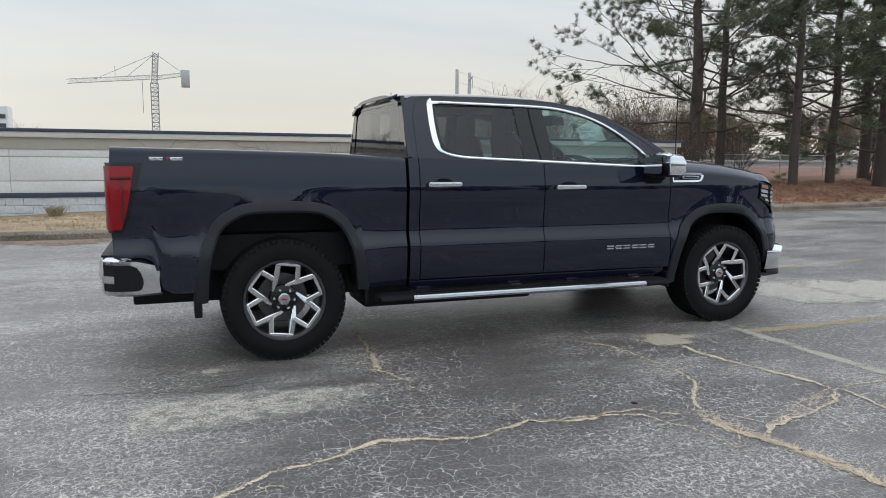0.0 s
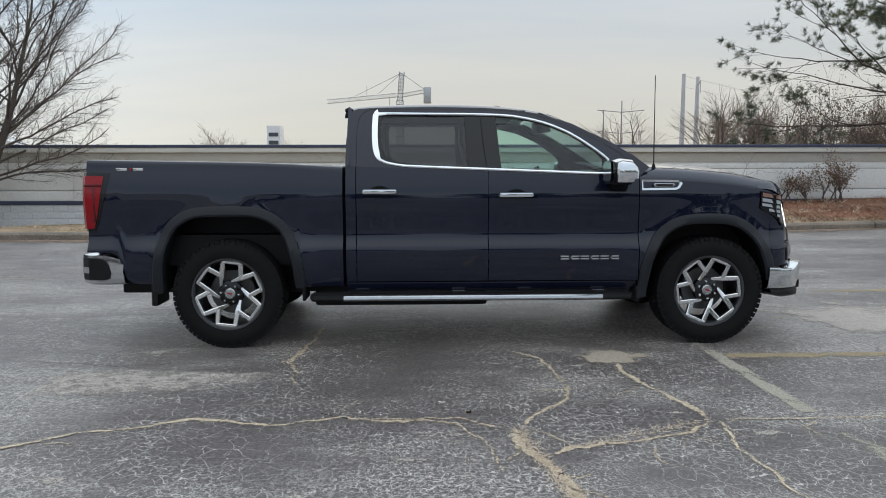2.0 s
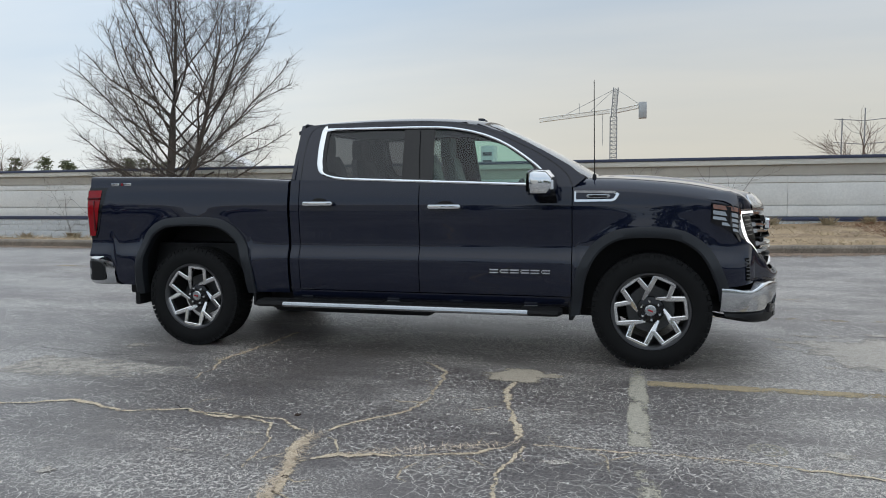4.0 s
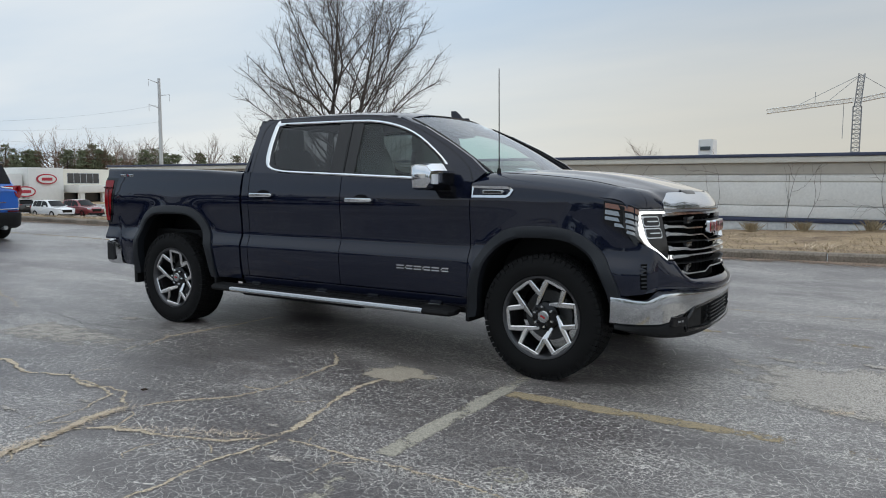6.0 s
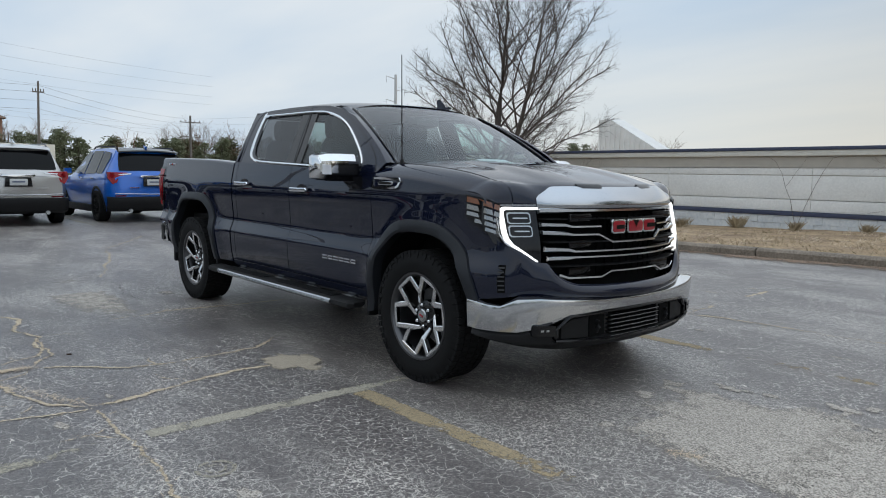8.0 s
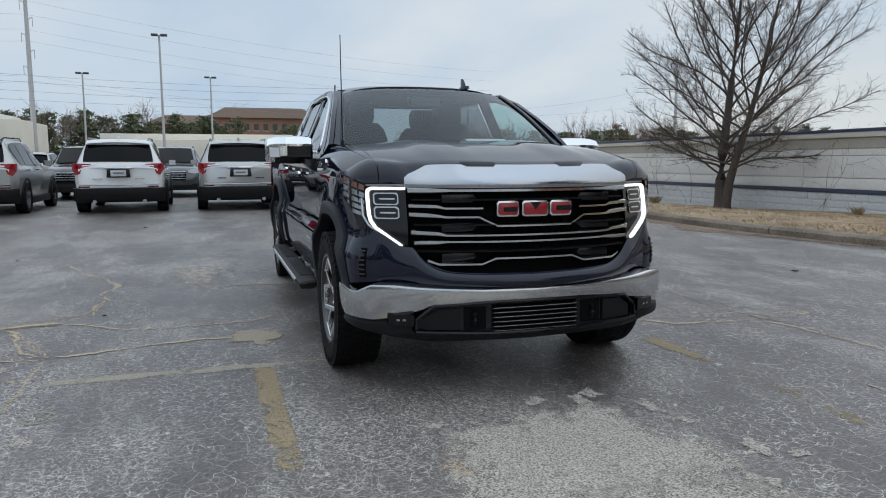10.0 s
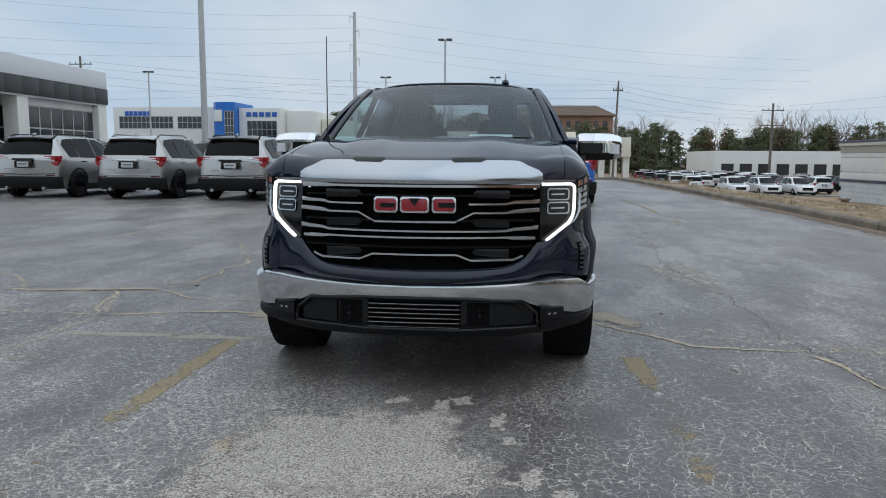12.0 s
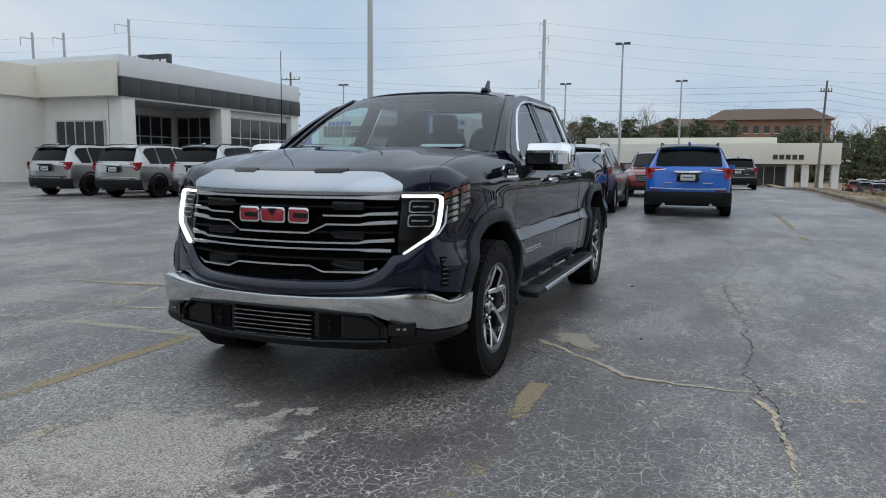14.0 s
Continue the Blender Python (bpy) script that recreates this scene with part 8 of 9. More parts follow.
# ---- lamp posts, poles, wires ----
def lamp_post(x, y, h, heads=2):
    z = lot_z(x, y)
    lp = thing("lamp_post", pose(x, y, z), "tall pale steel car-park lamp post", "lamp post", "car-park lamps")
    bm = bmesh.new()
    tube(bm, [(0, 0, 0), (0, 0, h)], [0.11, 0.06], 10)
    part("pole", bm, GALV, lp)
    part("base", boxed(-0.25, 0.25, -0.25, 0.25, -0.05, 0.5, bevel=0.03), CONCRETE, lp)
    for s in (-1, 1):
        part("lamp_head", boxed(-0.16, 0.16, s * 0.30 - 0.22, s * 0.30 + 0.22, h - 0.03, h + 0.12, bevel=0.03), GUNMETAL, lp)
    part("arm", boxed(-0.04, 0.04, -0.25, 0.25, h - 0.02, h + 0.06), GALV, lp)


for x, y, h in ((-47.7, -4.8, 10.1), (-63.4, -1.55, 9.5), (-63, -12.0, 9.5), (-62, -35.3, 10.0)):
    lamp_post(x, y, h)
flag = thing("flagpole", pose(-24.3, -13.1, lot_z(-24, -13)), "tall pale tapered flagpole beside the parked cars", "pole")
bm = bmesh.new()
tube(bm, [(0, 0, 0), (0, 0, 16.0)], [0.15, 0.09], 12)
part("pole", bm, GALV, flag)


def utility_pole(x, y, z0, h, arms=3, r=0.18, lean=0.0, steel=False, arm_len=1.6, step=2.2):
    po = thing("utility_pole", pose(x, y, z0), "tall steel power pole with short arms" if steel else "weathered timber utility pole with cross-arms", "pole", "power poles")
    bm = bmesh.new()
    tube(bm, [(0, 0, -1), (0, lean * h, h)], [r, r * 0.6], 9)
    part("pole", bm, GALV if steel else WOOD_POLE, po)
    for k in range(arms):
        z = h - 1.0 - k * step
        bm = bmesh.new()
        yy = lean * z
        if steel:
            sg = 1 if k % 2 else -1
            tube(bm, [(0, yy, z), (0, yy + sg * arm_len, z + 0.5)], [0.09, 0.05], 6)
            tube(bm, [(0, yy + sg * arm_len, z + 0.5), (0, yy + sg * arm_len, z - 0.9)], 0.05, 6)
        else:
            tube(bm, [(0, yy - arm_len, z), (0, yy + arm_len, z)], 0.07, 6)
            for q in (-0.9, -0.4, 0.4, 0.9):
                tube(bm, [(0, yy + q * arm_len, z), (0, yy + q * arm_len, z + 0.3)], 0.05, 5)
        part("cross_arm", bm, GALV if steel else WOOD_POLE, po)


utility_pole(-119.3, -27.6, -2, 28.0, 5, 0.45, 0.0, True, 0.8, 2.4)
utility_pole(-72, 10.8, -2, 11.4, 1, 0.15, 0.03, False, 0.5)
utility_pole(-84, -56, -2, 16, 4, 0.22)
utility_pole(-130, 95, -6, 29.5, 3, 0.5, 0.0, True, 2.6, 2.6)
utility_pole(-105, 38, -6, 15.5, 2, 0.25)
utility_pole(-78, -79.5, -2, 23.7, 3, 0.3, 0.0, True, 2.6, 4.5)
utility_pole(-78, -92.3, -2, 22.5, 3, 0.3, 0.0, True, 2.2, 4.5)
utility_pole(-78, -98.8, -2, 22.9, 2, 0.3, 0.0, True, 2.6, 5.0)
utility_pole(29.6, 75, -1, 13.0, 0, 0.33, 0.0, True)
utility_pole(31.2, 75, -1, 12.7, 1, 0.33, 0.0, True, 0.9)
utility_pole(-22, 180, -1, 8.5, 0, 0.3)
utility_pole(28, 190, -1, 9, 1, 0.25)


def wires(pairs, name="overhead_wire", r=0.013):
    for a, b, sag in pairs:
        bm = bmesh.new()
        a, b = Vector(a), Vector(b)
        tube(bm, [a.lerp(b, t) - Vector((0, 0, sag * 4 * t * (1 - t))) for t in spaced(0, 1, 14)], r, 4)
        tagged(part(name, bm, WIRE, None), "thin dark overhead wire strung between poles", "wire", "overhead wires")


far_wires = []
for k, z in enumerate((25.5, 23.4, 21.2, 19.5, 14.5, 13.6)):
    far_wires.append(((-119, -28 + 0.6 * (k % 2), z), (-78, -79.5, z - 3.8 - 0.3 * k), 1.2))
    far_wires.append(((-119, -28 + 0.6 * (k % 2), z), (-150, 60, z - 4), 1.6))
for k, z in enumerate((9.0, 8.4, 7.6, 6.8)):
    far_wires.append(((-72, 11.2, z), (-84, -56, z + 4.5 - 0.2 * k), 1.0))
    far_wires.append(((-72, 11.2, z), (-105, 38, z - 0.2 * k), 0.5))
    far_wires.append(((-105, 38, z), (-130, 95, z + 9 - 3 * k), 1.0))
for k, z in enumerate((22.0, 20.0, 17.5)):
    far_wires.append(((-78, -79.5, z - 2), (-78, -98.8, z - 2), 0.4))
    far_wires.append(((-78, -98.8, z - 2), (-60, -200, z), 0.8))
far_wires.append(((29.6, 75, 11.8), (110, 130, 10), 1.5))
far_wires.append(((29.6, 75, 10.6), (110, 130, 9), 1.5))
wires(far_wires)
# ---- lattice pylon and tower crane on the skyline ----
LATTICE = mat("grey_lattice_steel", (0.30, 0.31, 0.32), 0.6, 0.3, var=0.1, size=0.5)


def lattice(bm, a, b, half, bays, r):
    """A square lattice boom between two points."""
    a, b = Vector(a), Vector(b)
    d = (b - a).normalized()
    u = d.cross(Vector((0, 1, 0) if abs(d.y) < 0.9 else (1, 0, 0))).normalized()
    v = d.cross(u)
    cs = [u * half + v * half, u * half - v * half, -u * half - v * half, -u * half + v * half]
    for c in cs:
        tube(bm, [a + c, b + c], r, 4)
    for k in range(bays):
        p, q = a.lerp(b, k / bays), a.lerp(b, (k + 1) / bays)
        for i in range(4):
            tube(bm, [p + cs[i], q + cs[(i + 1) % 4]], r * 0.6, 3)
            tube(bm, [p + cs[i], p + cs[(i + 1) % 4]], r * 0.6, 3)


CX, CY = -5.2, 167.0
crane = thing("tower_crane", pose(0, 0, 0), "white lattice tower crane standing behind the building", "crane")
bm = bmesh.new()
lattice(bm, (CX, CY, -3), (CX, CY, 17.6), 0.75, 22, 0.10)
part("mast", bm, LATTICE, crane)
bm = bmesh.new()
lattice(bm, (CX, CY, 17.6), (CX + 0.5, CY, 24.2), 0.55, 8, 0.10)
part("tower_head", bm, LATTICE, crane)
bm = bmesh.new()
lattice(bm, (CX - 0.8, CY - 1, 18.8), (CX - 16.4, CY - 6, 16.8), 0.42, 20, 0.085)
part("jib", bm, OFFWHITE, crane, "white lattice jib")
bm = bmesh.new()
lattice(bm, (CX + 0.8, CY, 18.9), (CX + 6.2, CY + 2, 20.1), 0.4, 6, 0.09)
part("counter_jib", bm, OFFWHITE, crane)
part("counterweight", boxed(CX + 5.6, CX + 7.4, CY + 1, CY + 3, 17.2, 20.9, bevel=0.05), STEEL, crane, "grey counterweight block")
bm = bmesh.new()
for p, q in (((CX + 0.4, CY, 24), (CX - 11.5, CY - 4, 17.6)), ((CX + 0.4, CY, 24), (CX - 5.5, CY - 2, 18.5)), ((CX + 0.4, CY, 24), (CX + 6, CY + 2, 20.3)), ((CX - 7.6, CY - 3, 18.2), (CX - 7.6, CY - 3, 20.6)), ((CX - 2.4, CY - 1.5, 18.3), (CX - 2.4, CY - 1.5, 11))):
    tube(bm, [p, q], 0.055, 4)
part("stay", bm, LATTICE, crane)
crane.matrix_world = Matrix.Translation((-2.57, -5.9, 1.38)) @ Matrix.Scale(1.54, 4) @ Matrix.Translation((2.57, 5.9, -1.38))
pyl = thing("transmission_pylon", pose(0, 0, 0), "grey steel transmission pylon far off", "pylon")
bm = bmesh.new()
PX, PY = 42.5, 160.0
for dx in (0, 4.2):
    tube(bm, [(PX + dx, PY, -2), (PX + dx, PY, 17.0 if dx else 15.0)], [0.2, 0.12], 6)
part("leg", bm, LATTICE, pyl)
for z in (14.6, 9.8):
    bm = bmesh.new()
    tube(bm, [(PX - 1.5, PY, z + 0.3), (PX + 4.2, PY, z - 0.2), (PX + 9.5, PY, z + 0.3)], 0.09, 5)
    tube(bm, [(PX - 0.5, PY, z), (PX + 2, PY, z - 2.4), (PX + 4.0, PY, z - 3)], 0.045, 4)
    tube(bm, [(PX + 4.4, PY, z - 3), (PX + 7, PY, z - 2.4), (PX + 9, PY, z)], 0.045, 4)
    part("cross_arm", bm, LATTICE, pyl)

# chain-link fence behind the pines
fence = thing("chain_link_fence", pose(0, 0, 0), "grey chain-link fence behind the pine trees", "fence")
FXA, FXB, FYY = 13.8, 36.0, 21.0
for k in range(9):
    x = lerp(FXA, FXB, k / 8)
    bm = bmesh.new()
    tube(bm, [(x, FYY, -0.2), (x, FYY, 1.75)], 0.035, 7)
    part("post", bm, STEEL, fence)
bm = bmesh.new()
tube(bm, [(FXA, FYY, 1.72), (FXB, FYY, 1.72)], 0.022, 6)
part("top_rail", bm, STEEL, fence)
bm = bmesh.new()
stp = 0.11
n = int((FXB - FXA) / stp)
for k in range(-15, n):
    for sg in (0, 1):
        x0 = FXA + k * stp
        x1 = x0 + 1.5
        a = Vector((x0 if sg else x1, FYY, 0.2))
        b = Vector((x1 if sg else x0, FYY, 1.7))
        if min(a.x, b.x) < FXA or max(a.x, b.x) > FXB:
            continue
        bm.faces.new([bm.verts.new(p) for p in (a + Vector((-0.004, 0, 0)), a + Vector((0.004, 0, 0)), b + Vector((0.004, 0, 0)), b + Vector((-0.004, 0, 0)))])
tagged(part("mesh", bm, STEEL, fence, smooth=None), kind="stuff")

# ---- trees ----
BARK = mat("grey_brown_bark", (0.095, 0.078, 0.066), 0.95, var=0.35, bump=0.012, size=0.03)
PINE_BARK = mat("dark_pine_bark", (0.085, 0.066, 0.055), 0.95, var=0.4, bump=0.02, size=0.04)
NEEDLE = mat("pine_needles", (0.085, 0.105, 0.055), 0.7, var=0.45, size=0.25, dark=(0.045, 0.062, 0.034), light=(0.15, 0.165, 0.085))
BROWN_LEAF = mat("dead_brown_leaves", (0.16, 0.095, 0.055), 0.9, var=0.4, size=0.1)
# distance haze is mixed into the far pine and bare-twig colours, hence so pale
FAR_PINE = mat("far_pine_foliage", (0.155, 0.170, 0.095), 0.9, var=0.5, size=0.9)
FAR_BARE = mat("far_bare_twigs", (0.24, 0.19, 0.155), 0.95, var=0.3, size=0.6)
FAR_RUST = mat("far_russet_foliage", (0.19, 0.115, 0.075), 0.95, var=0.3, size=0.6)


def limb(bm, r, p, d, ln, w, depth, up=0.12, kids=3, spread=0.65, tips=None, sides=None, env=None):
    """A limb that forks again and again down to twigs."""
    n = 5 if depth > 2 else 4
    pts, dirs = [p], [d]
    for _ in range(n):
        d = (d + Vector((r.gauss(0, 0.13), r.gauss(0, 0.13), r.gauss(0, 0.08) + up))).normalized()
        pts.append(pts[-1] + d * (ln / n))
        dirs.append(d)
        if env is not None and env(pts[-1]) > 1:
            break
    if len(pts) <= n:
        n, depth = len(pts) - 1, min(depth, 1)
    ws = [lerp(w, w * 0.55, i / n) for i in range(n + 1)]
    tube(bm, pts, ws, sides or (8 if depth >= 5 else 6 if depth >= 4 else 4 if depth >= 2 else 3), depth >= 4)
    if depth == 0:
        if tips is not None:
            tips.append((pts[-1], d))
        return
    for k in range(kids + (1 if depth <= 2 else 0) + (1 if env is not None and depth <= 3 else 0)):
        t = r.uniform(0.30, 1.0) if k else 1.0
        i = min(n - 1, int(t * n))
        base = pts[i].lerp(pts[i + 1], t * n - i) if i < n else pts[-1]
        side = Vector((r.gauss(0, 1), r.gauss(0, 1), r.gauss(0, 0.5)))
        side = (side - side.dot(dirs[i]) * dirs[i]).normalized()
        nd = (dirs[i] + side * (spread if k else spread * 0.35) * r.uniform(0.7, 1.3)).normalized()
        limb(bm, r, base, nd, ln * r.uniform(0.58, 0.80), ws[i] * (0.62 if k else 0.85), depth - 1, up, kids, spread, tips, None, env)


def grow_twigs(bm, r, p, d, ln, w, level, env):
    """A crooked branch with shoots along both sides, down to short spurs."""
    n = max(3, int(ln / (0.30, 0.17, 0.10)[level]))
    pts, dirs = [p], [d]
    rise = (0.018, 0.02, 0.02)[level]
    for i in range(n):
        d = (d + Vector((r.gauss(0, 0.11), r.gauss(0, 0.11), r.gauss(0, 0.08) + rise))).normalized()
        pts.append(pts[-1] + d * (ln / n))
        dirs.append(d)
        if env(pts[-1]) > 1:
            break
    n = len(pts) - 1
    tube(bm, pts, [lerp(w, w * 0.28, i / n) for i in range(n + 1)], (6, 4, 3)[level], level == 0)
    if level == 2:
        for i in range(1, n + 1):
            if r.random() < 0.75:
                side = Vector((r.gauss(0, 1), r.gauss(0, 1), r.gauss(0, 0.8) + 0.3)).normalized()
                q = pts[i] + (dirs[i] * 0.5 + side).normalized() * r.uniform(0.05, 0.13)
                tube(bm, [pts[i], q], [w * 0.55, w * 0.4], 3, False)
        return
    first = 0.22 if level == 0 else 0.12
    step = (0.125, 0.095)[level]
    at, k = first * ln, r.random() * 6
    while at < n * (ln / max(3, int(ln / (0.30, 0.17)[level]))):
        f = at / ln
        i = min(n - 1, int(f * max(3, int(ln / (0.30, 0.17)[level]))))
        base = pts[i].lerp(pts[i + 1], r.random())
        k += 2.4 + r.uniform(-0.5, 0.5)
        u = dirs[i].cross(Vector((0.1, 0.05, 1))).normalized()
        v = u.cross(dirs[i])
        side = u * math.cos(k) + v * (math.sin(k) * 0.75 + 0.15)
        nd = (dirs[i] * 0.85 + side * r.uniform(0.55, 0.95)).normalized()
        short = (r.uniform(0.4, 1.5) * (1.15 - 0.6 * f) if level == 0 else r.uniform(0.16, 0.42))
        grow_twigs(bm, r, base, nd, short, max(0.0036, w * (0.36 if level == 0 else 0.5) * (1 - 0.4 * f)), level + 1, env)
        at += step * r.uniform(0.7, 1.3)


def bare_tree(x, y, z, seed):
    r = random.Random(seed)
    tr = thing("bare_tree", pose(x, y, z), "leafless twin-stemmed tree with dense fine twigs on the verge", "tree")

    def env(p):
        return math.hypot((p.x - 0.9) / 3.75, (p.y - 0.2) / 3.75, (p.z - 4.2) / 4.2)
    # two stems from one foot; each runs up into the crown as a leader
    stems = ([(-0.03, 0, -0.2), (-0.05, 0, 0.2), (-0.07, 0.0, 0.9), (-0.02, -0.02, 1.7), (0.06, 0.02, 2.6), (0.10, 0.1, 3.8), (0.22, 0.12, 5.0), (0.25, 0.2, 6.4), (0.3, 0.2, 7.6)],
             [(0.10, 0.05, -0.2), (0.15, 0.05, 0.2), (0.24, 0.06, 0.8), (0.46, 0.08, 1.5), (0.78, 0.12, 2.4), (1.12, 0.15, 3.4), (1.42, 0.2, 4.6), (1.7, 0.25, 5.8), (1.85, 0.3, 7.0)])
    widths = ([0.25, 0.185, 0.165, 0.15, 0.125, 0.095, 0.065, 0.035, 0.012], [0.20, 0.15, 0.13, 0.115, 0.095, 0.07, 0.05, 0.028, 0.010])
    for path, ws, low, count in ((stems[0], widths[0], 1.05, 30), (stems[1], widths[1], 1.35, 26)):
        bm = bmesh.new()
        pts = [Vector(p) for p in path]
        tube(bm, pts, ws, 12)
        part("trunk", bm, BARK, tr)
        for j in range(count):
            h = lerp(low, 6.9, (j / count) ** 1.45)
            i = max(k for k in range(len(pts) - 1) if pts[k].z <= h)
            f = (h - pts[i].z) / (pts[i + 1].z - pts[i].z)
            base, w = pts[i].lerp(pts[i + 1], f), lerp(ws[i], ws[i + 1], f)
            a = j * 2.4 + seed + r.uniform(-0.4, 0.4)
            lean = lerp(1.32, 0.62, min(1.0, (h - low) / 3.6)) * r.uniform(0.75, 1.12)
            d = Vector((math.cos(a) * math.sin(lean), math.sin(a) * math.sin(lean), math.cos(lean)))
            ln = 0.5
            while ln < 5.2 and env(base + d * ln) < 0.98:
                ln += 0.15
            bm = bmesh.new()
            grow_twigs(bm, r, base, d, ln, min(0.036, w * 0.45) * (0.6 + 0.4 * min(1, ln / 3)), 0, env)
            part("limb", bm, BARK, tr, smooth=60)
    return tr


tree_z = strip_z(-12.4, 13.4)
bare_tree(-12.4, 13.4, tree_z, 4)


def needle_clump(bm, r, p, d, size, n):
    for _ in range(n):
        v = Vector((r.gauss(0, 1), r.gauss(0, 1), r.gauss(0, 1) * 0.8 + 0.25)).normalized()
        v = (v + d * 0.6).normalized() * size * r.uniform(0.6, 1.15)
        w = v.cross(Vector((r.gauss(0, 1), r.gauss(0, 1), r.gauss(0, 1)))).normalized() * size * 0.036
        o = p + Vector((r.gauss(0, 1), r.gauss(0, 1), r.gauss(0, 1))) * size * 0.14
        bm.faces.new([bm.verts.new(q) for q in (o - w, o + w, o + v)])


def pine(x, y, z, h, seed, low=2.2, reach=4.5, r0=0.24, dense=1.0):
    r = random.Random(seed)
    tr = thing("pine_tree", pose(x, y, z), "tall pine with a dark trunk and sparse needle sprays", "tree", "pines by the fence")
    bm = bmesh.new()
    pts = [Vector((0.12 * noise.noise((k * 0.5, seed, 1)) * k * 0.3, 0.12 * noise.noise((k * 0.5, seed, 6)) * k * 0.3, h * k / 10 - 0.2)) for k in range(11)]
    tube(bm, pts, [lerp(r0, 0.04, k / 10) for k in range(11)], 12)
    part("trunk", bm, PINE_BARK, tr)
    wood, leaf = bmesh.new(), bmesh.new()
    n = int((h - low) / 0.29)
    for k in range(n):
        t = (k + r.random()) / n
        zz = lerp(low, h - 0.3, t)
        i = min(9, int((zz + 0.2) / h * 10))
        p = pts[i].lerp(pts[i + 1], (zz + 0.2) / h * 10 - i)
        a = k * 2.4 + r.uniform(-0.5, 0.5)
        ln = reach * (1 - 0.75 * t) * r.uniform(0.5, 1.05)
        tips = []
        limb(wood, r, p, Vector((math.cos(a), math.sin(a), r.uniform(-0.05, 0.3))).normalized(), ln * 0.62, lerp(0.055, 0.02, t), 3, 0.03, 2, 0.6, tips)
        for q, d in tips:
            if r.random() < 0.85 * dense:
                for back in (0.0, 0.12, 0.26, 0.42):
                    jog = Vector((r.gauss(0, 1), r.gauss(0, 1), r.gauss(0, 1))) * 0.09
                    needle_clump(leaf, r, q - d * back + jog, d, r.uniform(0.15, 0.25), 36)
    tagged(part("branchwork", wood, PINE_BARK, tr, smooth=60), kind="stuff")
    tagged(part("foliage", leaf, NEEDLE, tr, smooth=None), kind="stuff")


for x, y, h, seed, low, reach, r0, dense in ((15.6, 16.0, 13, 1, 1.9, 6.2, 0.27, 1.1), (17.9, 17.2, 12, 2, 2.4, 4.8, 0.20, 0.9), (18.6, 14.2, 13, 3, 2.0, 3.8, 0.17, 0.8), (21.2, 14.9, 12, 5, 2.2, 4.0, 0.18, 0.85), (22.6, 13.8, 14, 6, 0.9, 4.2, 0.34, 1.3), (25.5, 17.0, 13, 7, 1.6, 4.2, 0.25, 1.1)):
    pine(x, y, strip_z(x, y), h, seed, low, reach, r0, dense)


def shrub(x, y, z, h, seed, m=BROWN_LEAF, leaves=1.0):
    r = random.Random(seed)
    sh = thing("shrub", pose(x, y, z), "tangled leafless shrub with a few dead leaves", "shrub", "brush under the pines")
    wood, leaf = bmesh.new(), bmesh.new()
    for k in range(7):
        a = r.uniform(0, 6.28)
        tips = []
        limb(wood, r, Vector((r.gauss(0, 0.25), r.gauss(0, 0.25), -0.05)), Vector((math.cos(a) * 0.5, math.sin(a) * 0.5, 1)).normalized(), h * r.uniform(0.4, 0.6), 0.022, 3, 0.06, 3, 0.6, tips, 4)
        for q, d in tips:
            for _ in range(int(3 * leaves)):
                o = q + Vector((r.gauss(0, 0.08), r.gauss(0, 0.08), r.gauss(0, 0.08)))
                u = Vector((r.gauss(0, 1), r.gauss(0, 1), r.gauss(0, 1))).normalized() * 0.035
                v = u.cross(Vector((r.gauss(0, 1), r.gauss(0, 1), r.gauss(0, 1)))).normalized() * 0.02
                leaf.faces.new([leaf.verts.new(c) for c in (o - v, o + u * 0.5, o + v, o - u)])
    tagged(part("stem_tangle", wood, BARK, sh, smooth=60), kind="stuff")
    tagged(part("foliage", leaf, m, sh, smooth=None), kind="stuff")


rs = random.Random(77)
for k, (x, y, h) in enumerate(((12.2, 15.2, 2.6), (13.2, 16.5, 3.0), (14.4, 15.0, 2.2), (15.2, 17.8, 3.2), (16.6, 18.5, 3.0), (11.4, 13.4, 1.1), (18.2, 19.0, 2.6), (20.0, 18.2, 2.2), (24.0, 15.6, 2.4), (23.2, 12.9, 1.3), (10.6, 14.1, 0.8))):
    shrub(x, y, strip_z(x, y), h, 100 + k, leaves=1.3)


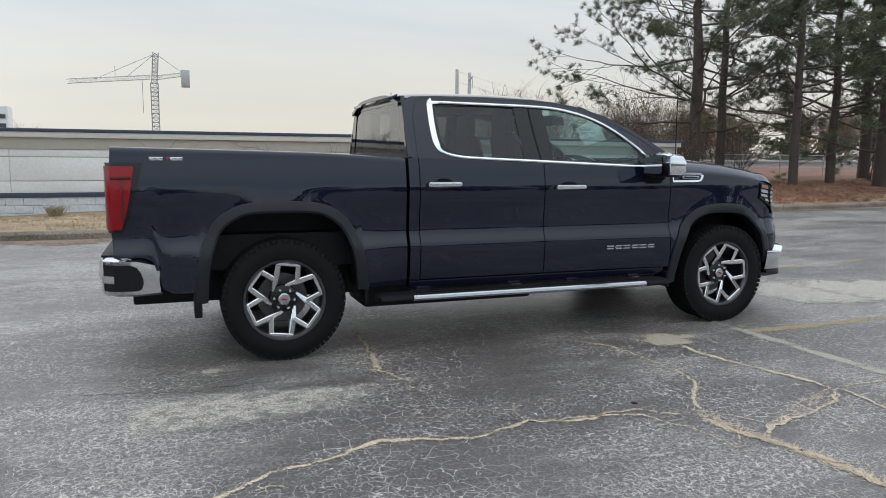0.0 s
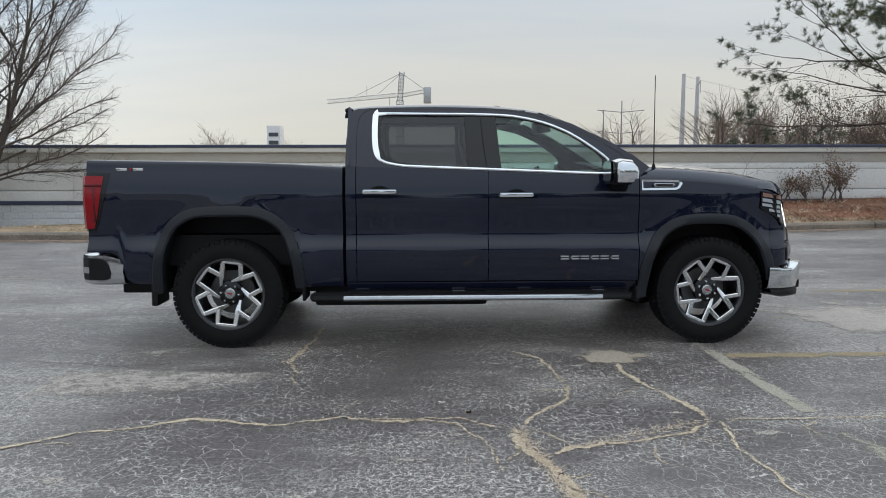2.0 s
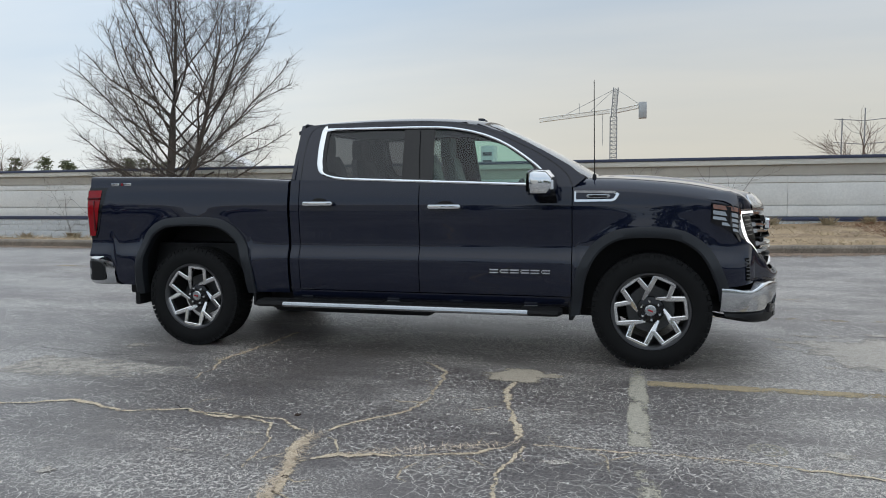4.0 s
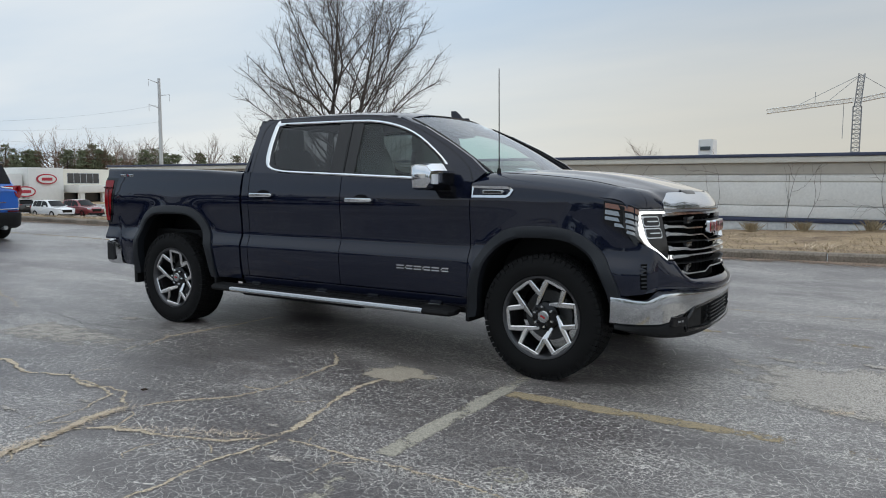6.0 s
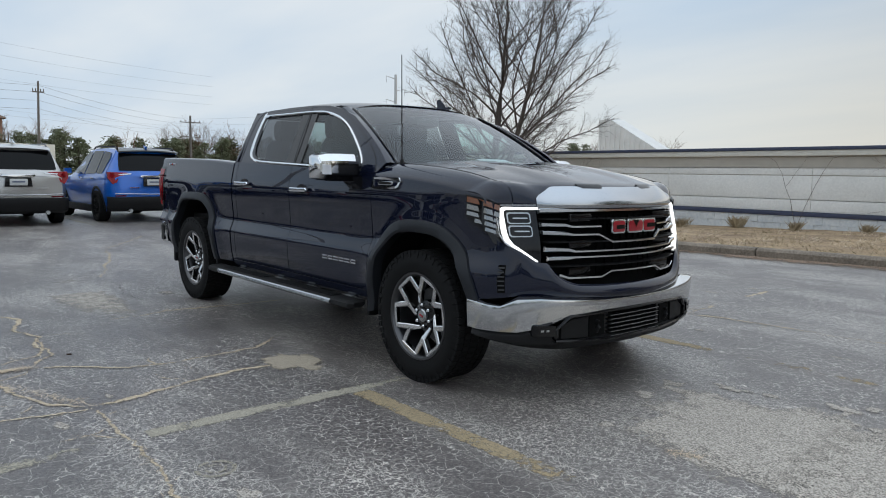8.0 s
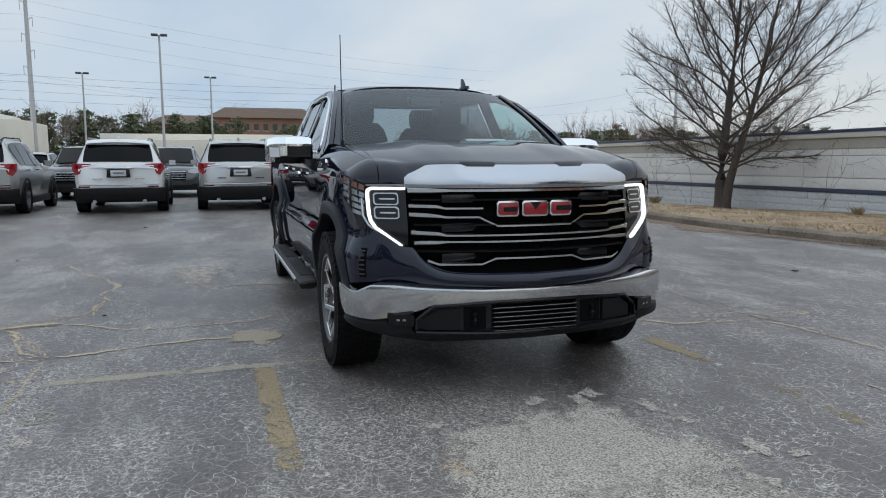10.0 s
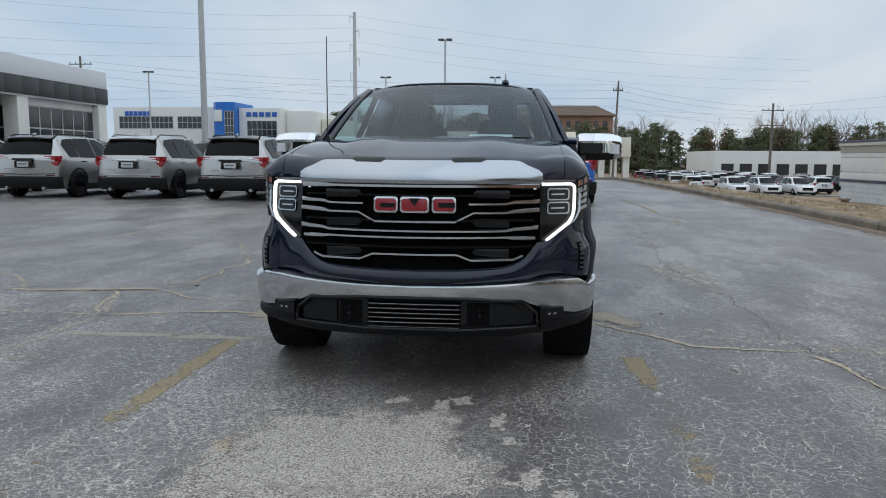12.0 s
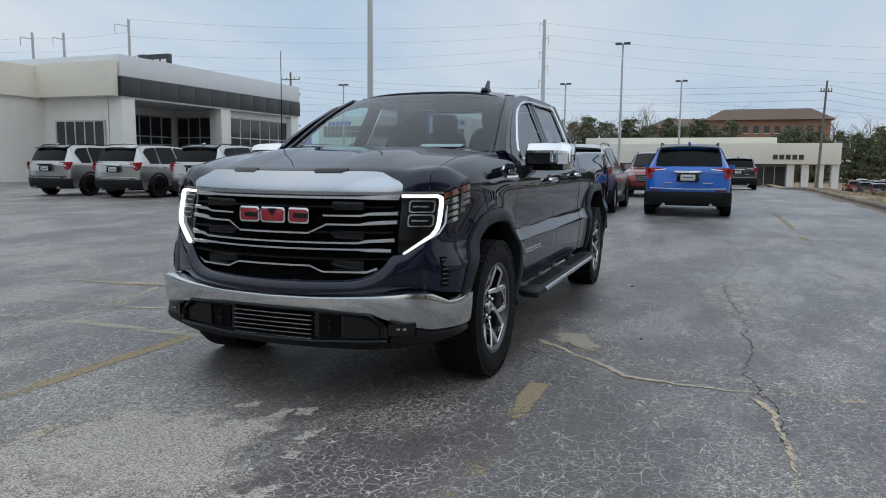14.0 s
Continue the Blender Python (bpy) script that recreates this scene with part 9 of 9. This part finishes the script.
# far woods: each a trunk with ragged clumps; built a few times and repeated
def far_tree(kind, seed):
    r = random.Random(seed)
    h = 1.0
    tr = thing("far_tree", pose(0, 0, -400), "distant pine in the treeline" if kind == "pine" else "distant leafless tree in the treeline", "tree", "treeline")
    bm = bmesh.new()
    tube(bm, [(0, 0, -0.05), (0.01, 0, 0.5), (0, 0.01, 0.95)], [0.022, 0.016, 0.004], 6)
    part("trunk", bm, PINE_BARK if kind == "pine" else FAR_BARE, tr)
    bm = bmesh.new()
    if kind == "pine":
        for k in range(44):
            t = r.random()
            z = lerp(0.22, 1.0, t)
            rad = 0.20 * (1 - t * 0.75) * r.uniform(0.2, 1.0)
            a = r.uniform(0, 6.28)
            c = Vector((rad * math.cos(a), rad * math.sin(a), z))
            for _ in range(34):
                v = Vector((r.gauss(0, 1), r.gauss(0, 1), r.gauss(0, 0.6)))
                o = c + v * 0.030
                u = Vector((r.gauss(0, 1), r.gauss(0, 1), r.gauss(0, 1))).normalized() * r.uniform(0.012, 0.03)
                w = u.cross(Vector((r.gauss(0, 1), r.gauss(0, 1), r.gauss(0, 1)))).normalized() * 0.009
                bm.faces.new([bm.verts.new(q) for q in (o - w, o + u, o + w, o - u)])
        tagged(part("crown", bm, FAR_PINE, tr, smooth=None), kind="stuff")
    else:
        for k in range(7):
            a = k * 0.9 + r.random()
            limb(bm, r, Vector((0, 0, 0.25 + 0.05 * k)), Vector((math.cos(a) * 0.55, math.sin(a) * 0.55, 1)).normalized(), 0.36, 0.010, 3, 0.05, 3, 0.55)
        if kind == "rust":
            for _ in range(900):
                a, rad = r.uniform(0, 6.28), 0.26 * math.sqrt(r.random())
                o = Vector((rad * math.cos(a), rad * math.sin(a), r.uniform(0.35, 0.95)))
                u = Vector((r.gauss(0, 1), r.gauss(0, 1), r.gauss(0, 1))).normalized() * 0.016
                w = u.cross(Vector((r.gauss(0, 1), r.gauss(0, 1), r.gauss(0, 1)))).normalized() * 0.008
                bm.faces.new([bm.verts.new(q) for q in (o - w, o + u, o + w, o - u)])
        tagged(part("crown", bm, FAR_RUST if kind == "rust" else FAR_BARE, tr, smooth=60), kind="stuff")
    return tr


kinds = [far_tree("pine", 1), far_tree("pine", 2), far_tree("pine", 3), far_tree("bare", 4), far_tree("bare", 5), far_tree("rust", 6)]
rt = random.Random(9)


def grow(x, y, z, h, choice, wide=1.35):
    src = kinds[choice]
    ob = copy_thing(src, pose(x, y, z, 0, 0, rt.uniform(0, 360)))
    ob.scale = (h * wide * rt.uniform(0.85, 1.2), h * wide * rt.uniform(0.85, 1.2), h)


def treeline(p, q, n, h0, h1, mix, z=-2.0, depth=14, wide=1.35):
    for k in range(n):
        t = (k + rt.uniform(-0.4, 0.4)) / max(1, n - 1)
        grow(lerp(p[0], q[0], t) + rt.uniform(-depth, depth) * 0.5, lerp(p[1], q[1], t) + rt.uniform(-2, 2), z, rt.uniform(h0, h1), rt.choice(mix), wide)


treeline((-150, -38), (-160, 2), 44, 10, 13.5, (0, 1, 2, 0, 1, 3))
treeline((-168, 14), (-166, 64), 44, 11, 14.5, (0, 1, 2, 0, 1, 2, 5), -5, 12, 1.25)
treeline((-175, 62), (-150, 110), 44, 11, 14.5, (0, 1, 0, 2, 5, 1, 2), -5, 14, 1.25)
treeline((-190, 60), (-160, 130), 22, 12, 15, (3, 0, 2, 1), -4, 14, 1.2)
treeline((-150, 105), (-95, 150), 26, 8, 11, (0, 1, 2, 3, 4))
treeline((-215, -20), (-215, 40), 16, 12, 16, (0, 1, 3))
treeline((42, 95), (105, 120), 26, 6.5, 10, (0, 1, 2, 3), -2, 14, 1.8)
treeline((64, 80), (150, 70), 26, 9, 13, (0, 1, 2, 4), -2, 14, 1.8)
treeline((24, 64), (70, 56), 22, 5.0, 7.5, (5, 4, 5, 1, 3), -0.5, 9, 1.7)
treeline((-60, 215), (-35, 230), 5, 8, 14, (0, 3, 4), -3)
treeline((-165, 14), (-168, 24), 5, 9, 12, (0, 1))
# next two treelines: out of view, added to darken reflections in the pickup and cars
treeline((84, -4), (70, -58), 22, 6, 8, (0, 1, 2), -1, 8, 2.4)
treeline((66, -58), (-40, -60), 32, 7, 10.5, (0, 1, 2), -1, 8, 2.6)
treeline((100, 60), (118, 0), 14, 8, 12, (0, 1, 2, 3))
for src in kinds:
    for o in [src] + list(src.children_recursive):
        bpy.data.objects.remove(o, do_unlink=True)

# cars far down in the lower lots, small but single; too far for the small fittings to be told apart
FITTINGS = ("spoke", "rim", "door_handle", "grille_bar", "wheel_well", "arch_trim", "exhaust", "reflector", "roof_rail", "tailgate_mark", "plate_mark", "lamp_clear", "lamp_wrap", "roof_fin", "bumper_strip", "tailgate_bar")
plain = []


def far_spot(x, y, turn):
    return pose(x, y, strip_z(x - 2.3, y) + 0.05, 0, 0, turn)


for src in (white, silver, grey, black, red):
    car = copy_thing(src, far_spot(-64 - 7.4 * len(plain), 17.5, 0))
    bpy.data.batch_remove([o for o in car.children_recursive if o.name.split(".")[0] in FITTINGS])
    plain.append(car)
r5 = random.Random(31)
for k in range(7, 46):
    src = r5.choice(plain[:1] * 2 + plain)
    copy_thing(src, far_spot(-64 - 7.4 * (k % 7), 17.5 + 2.9 * (k // 7) + r5.uniform(-0.2, 0.2), r5.choice((0, 180))))
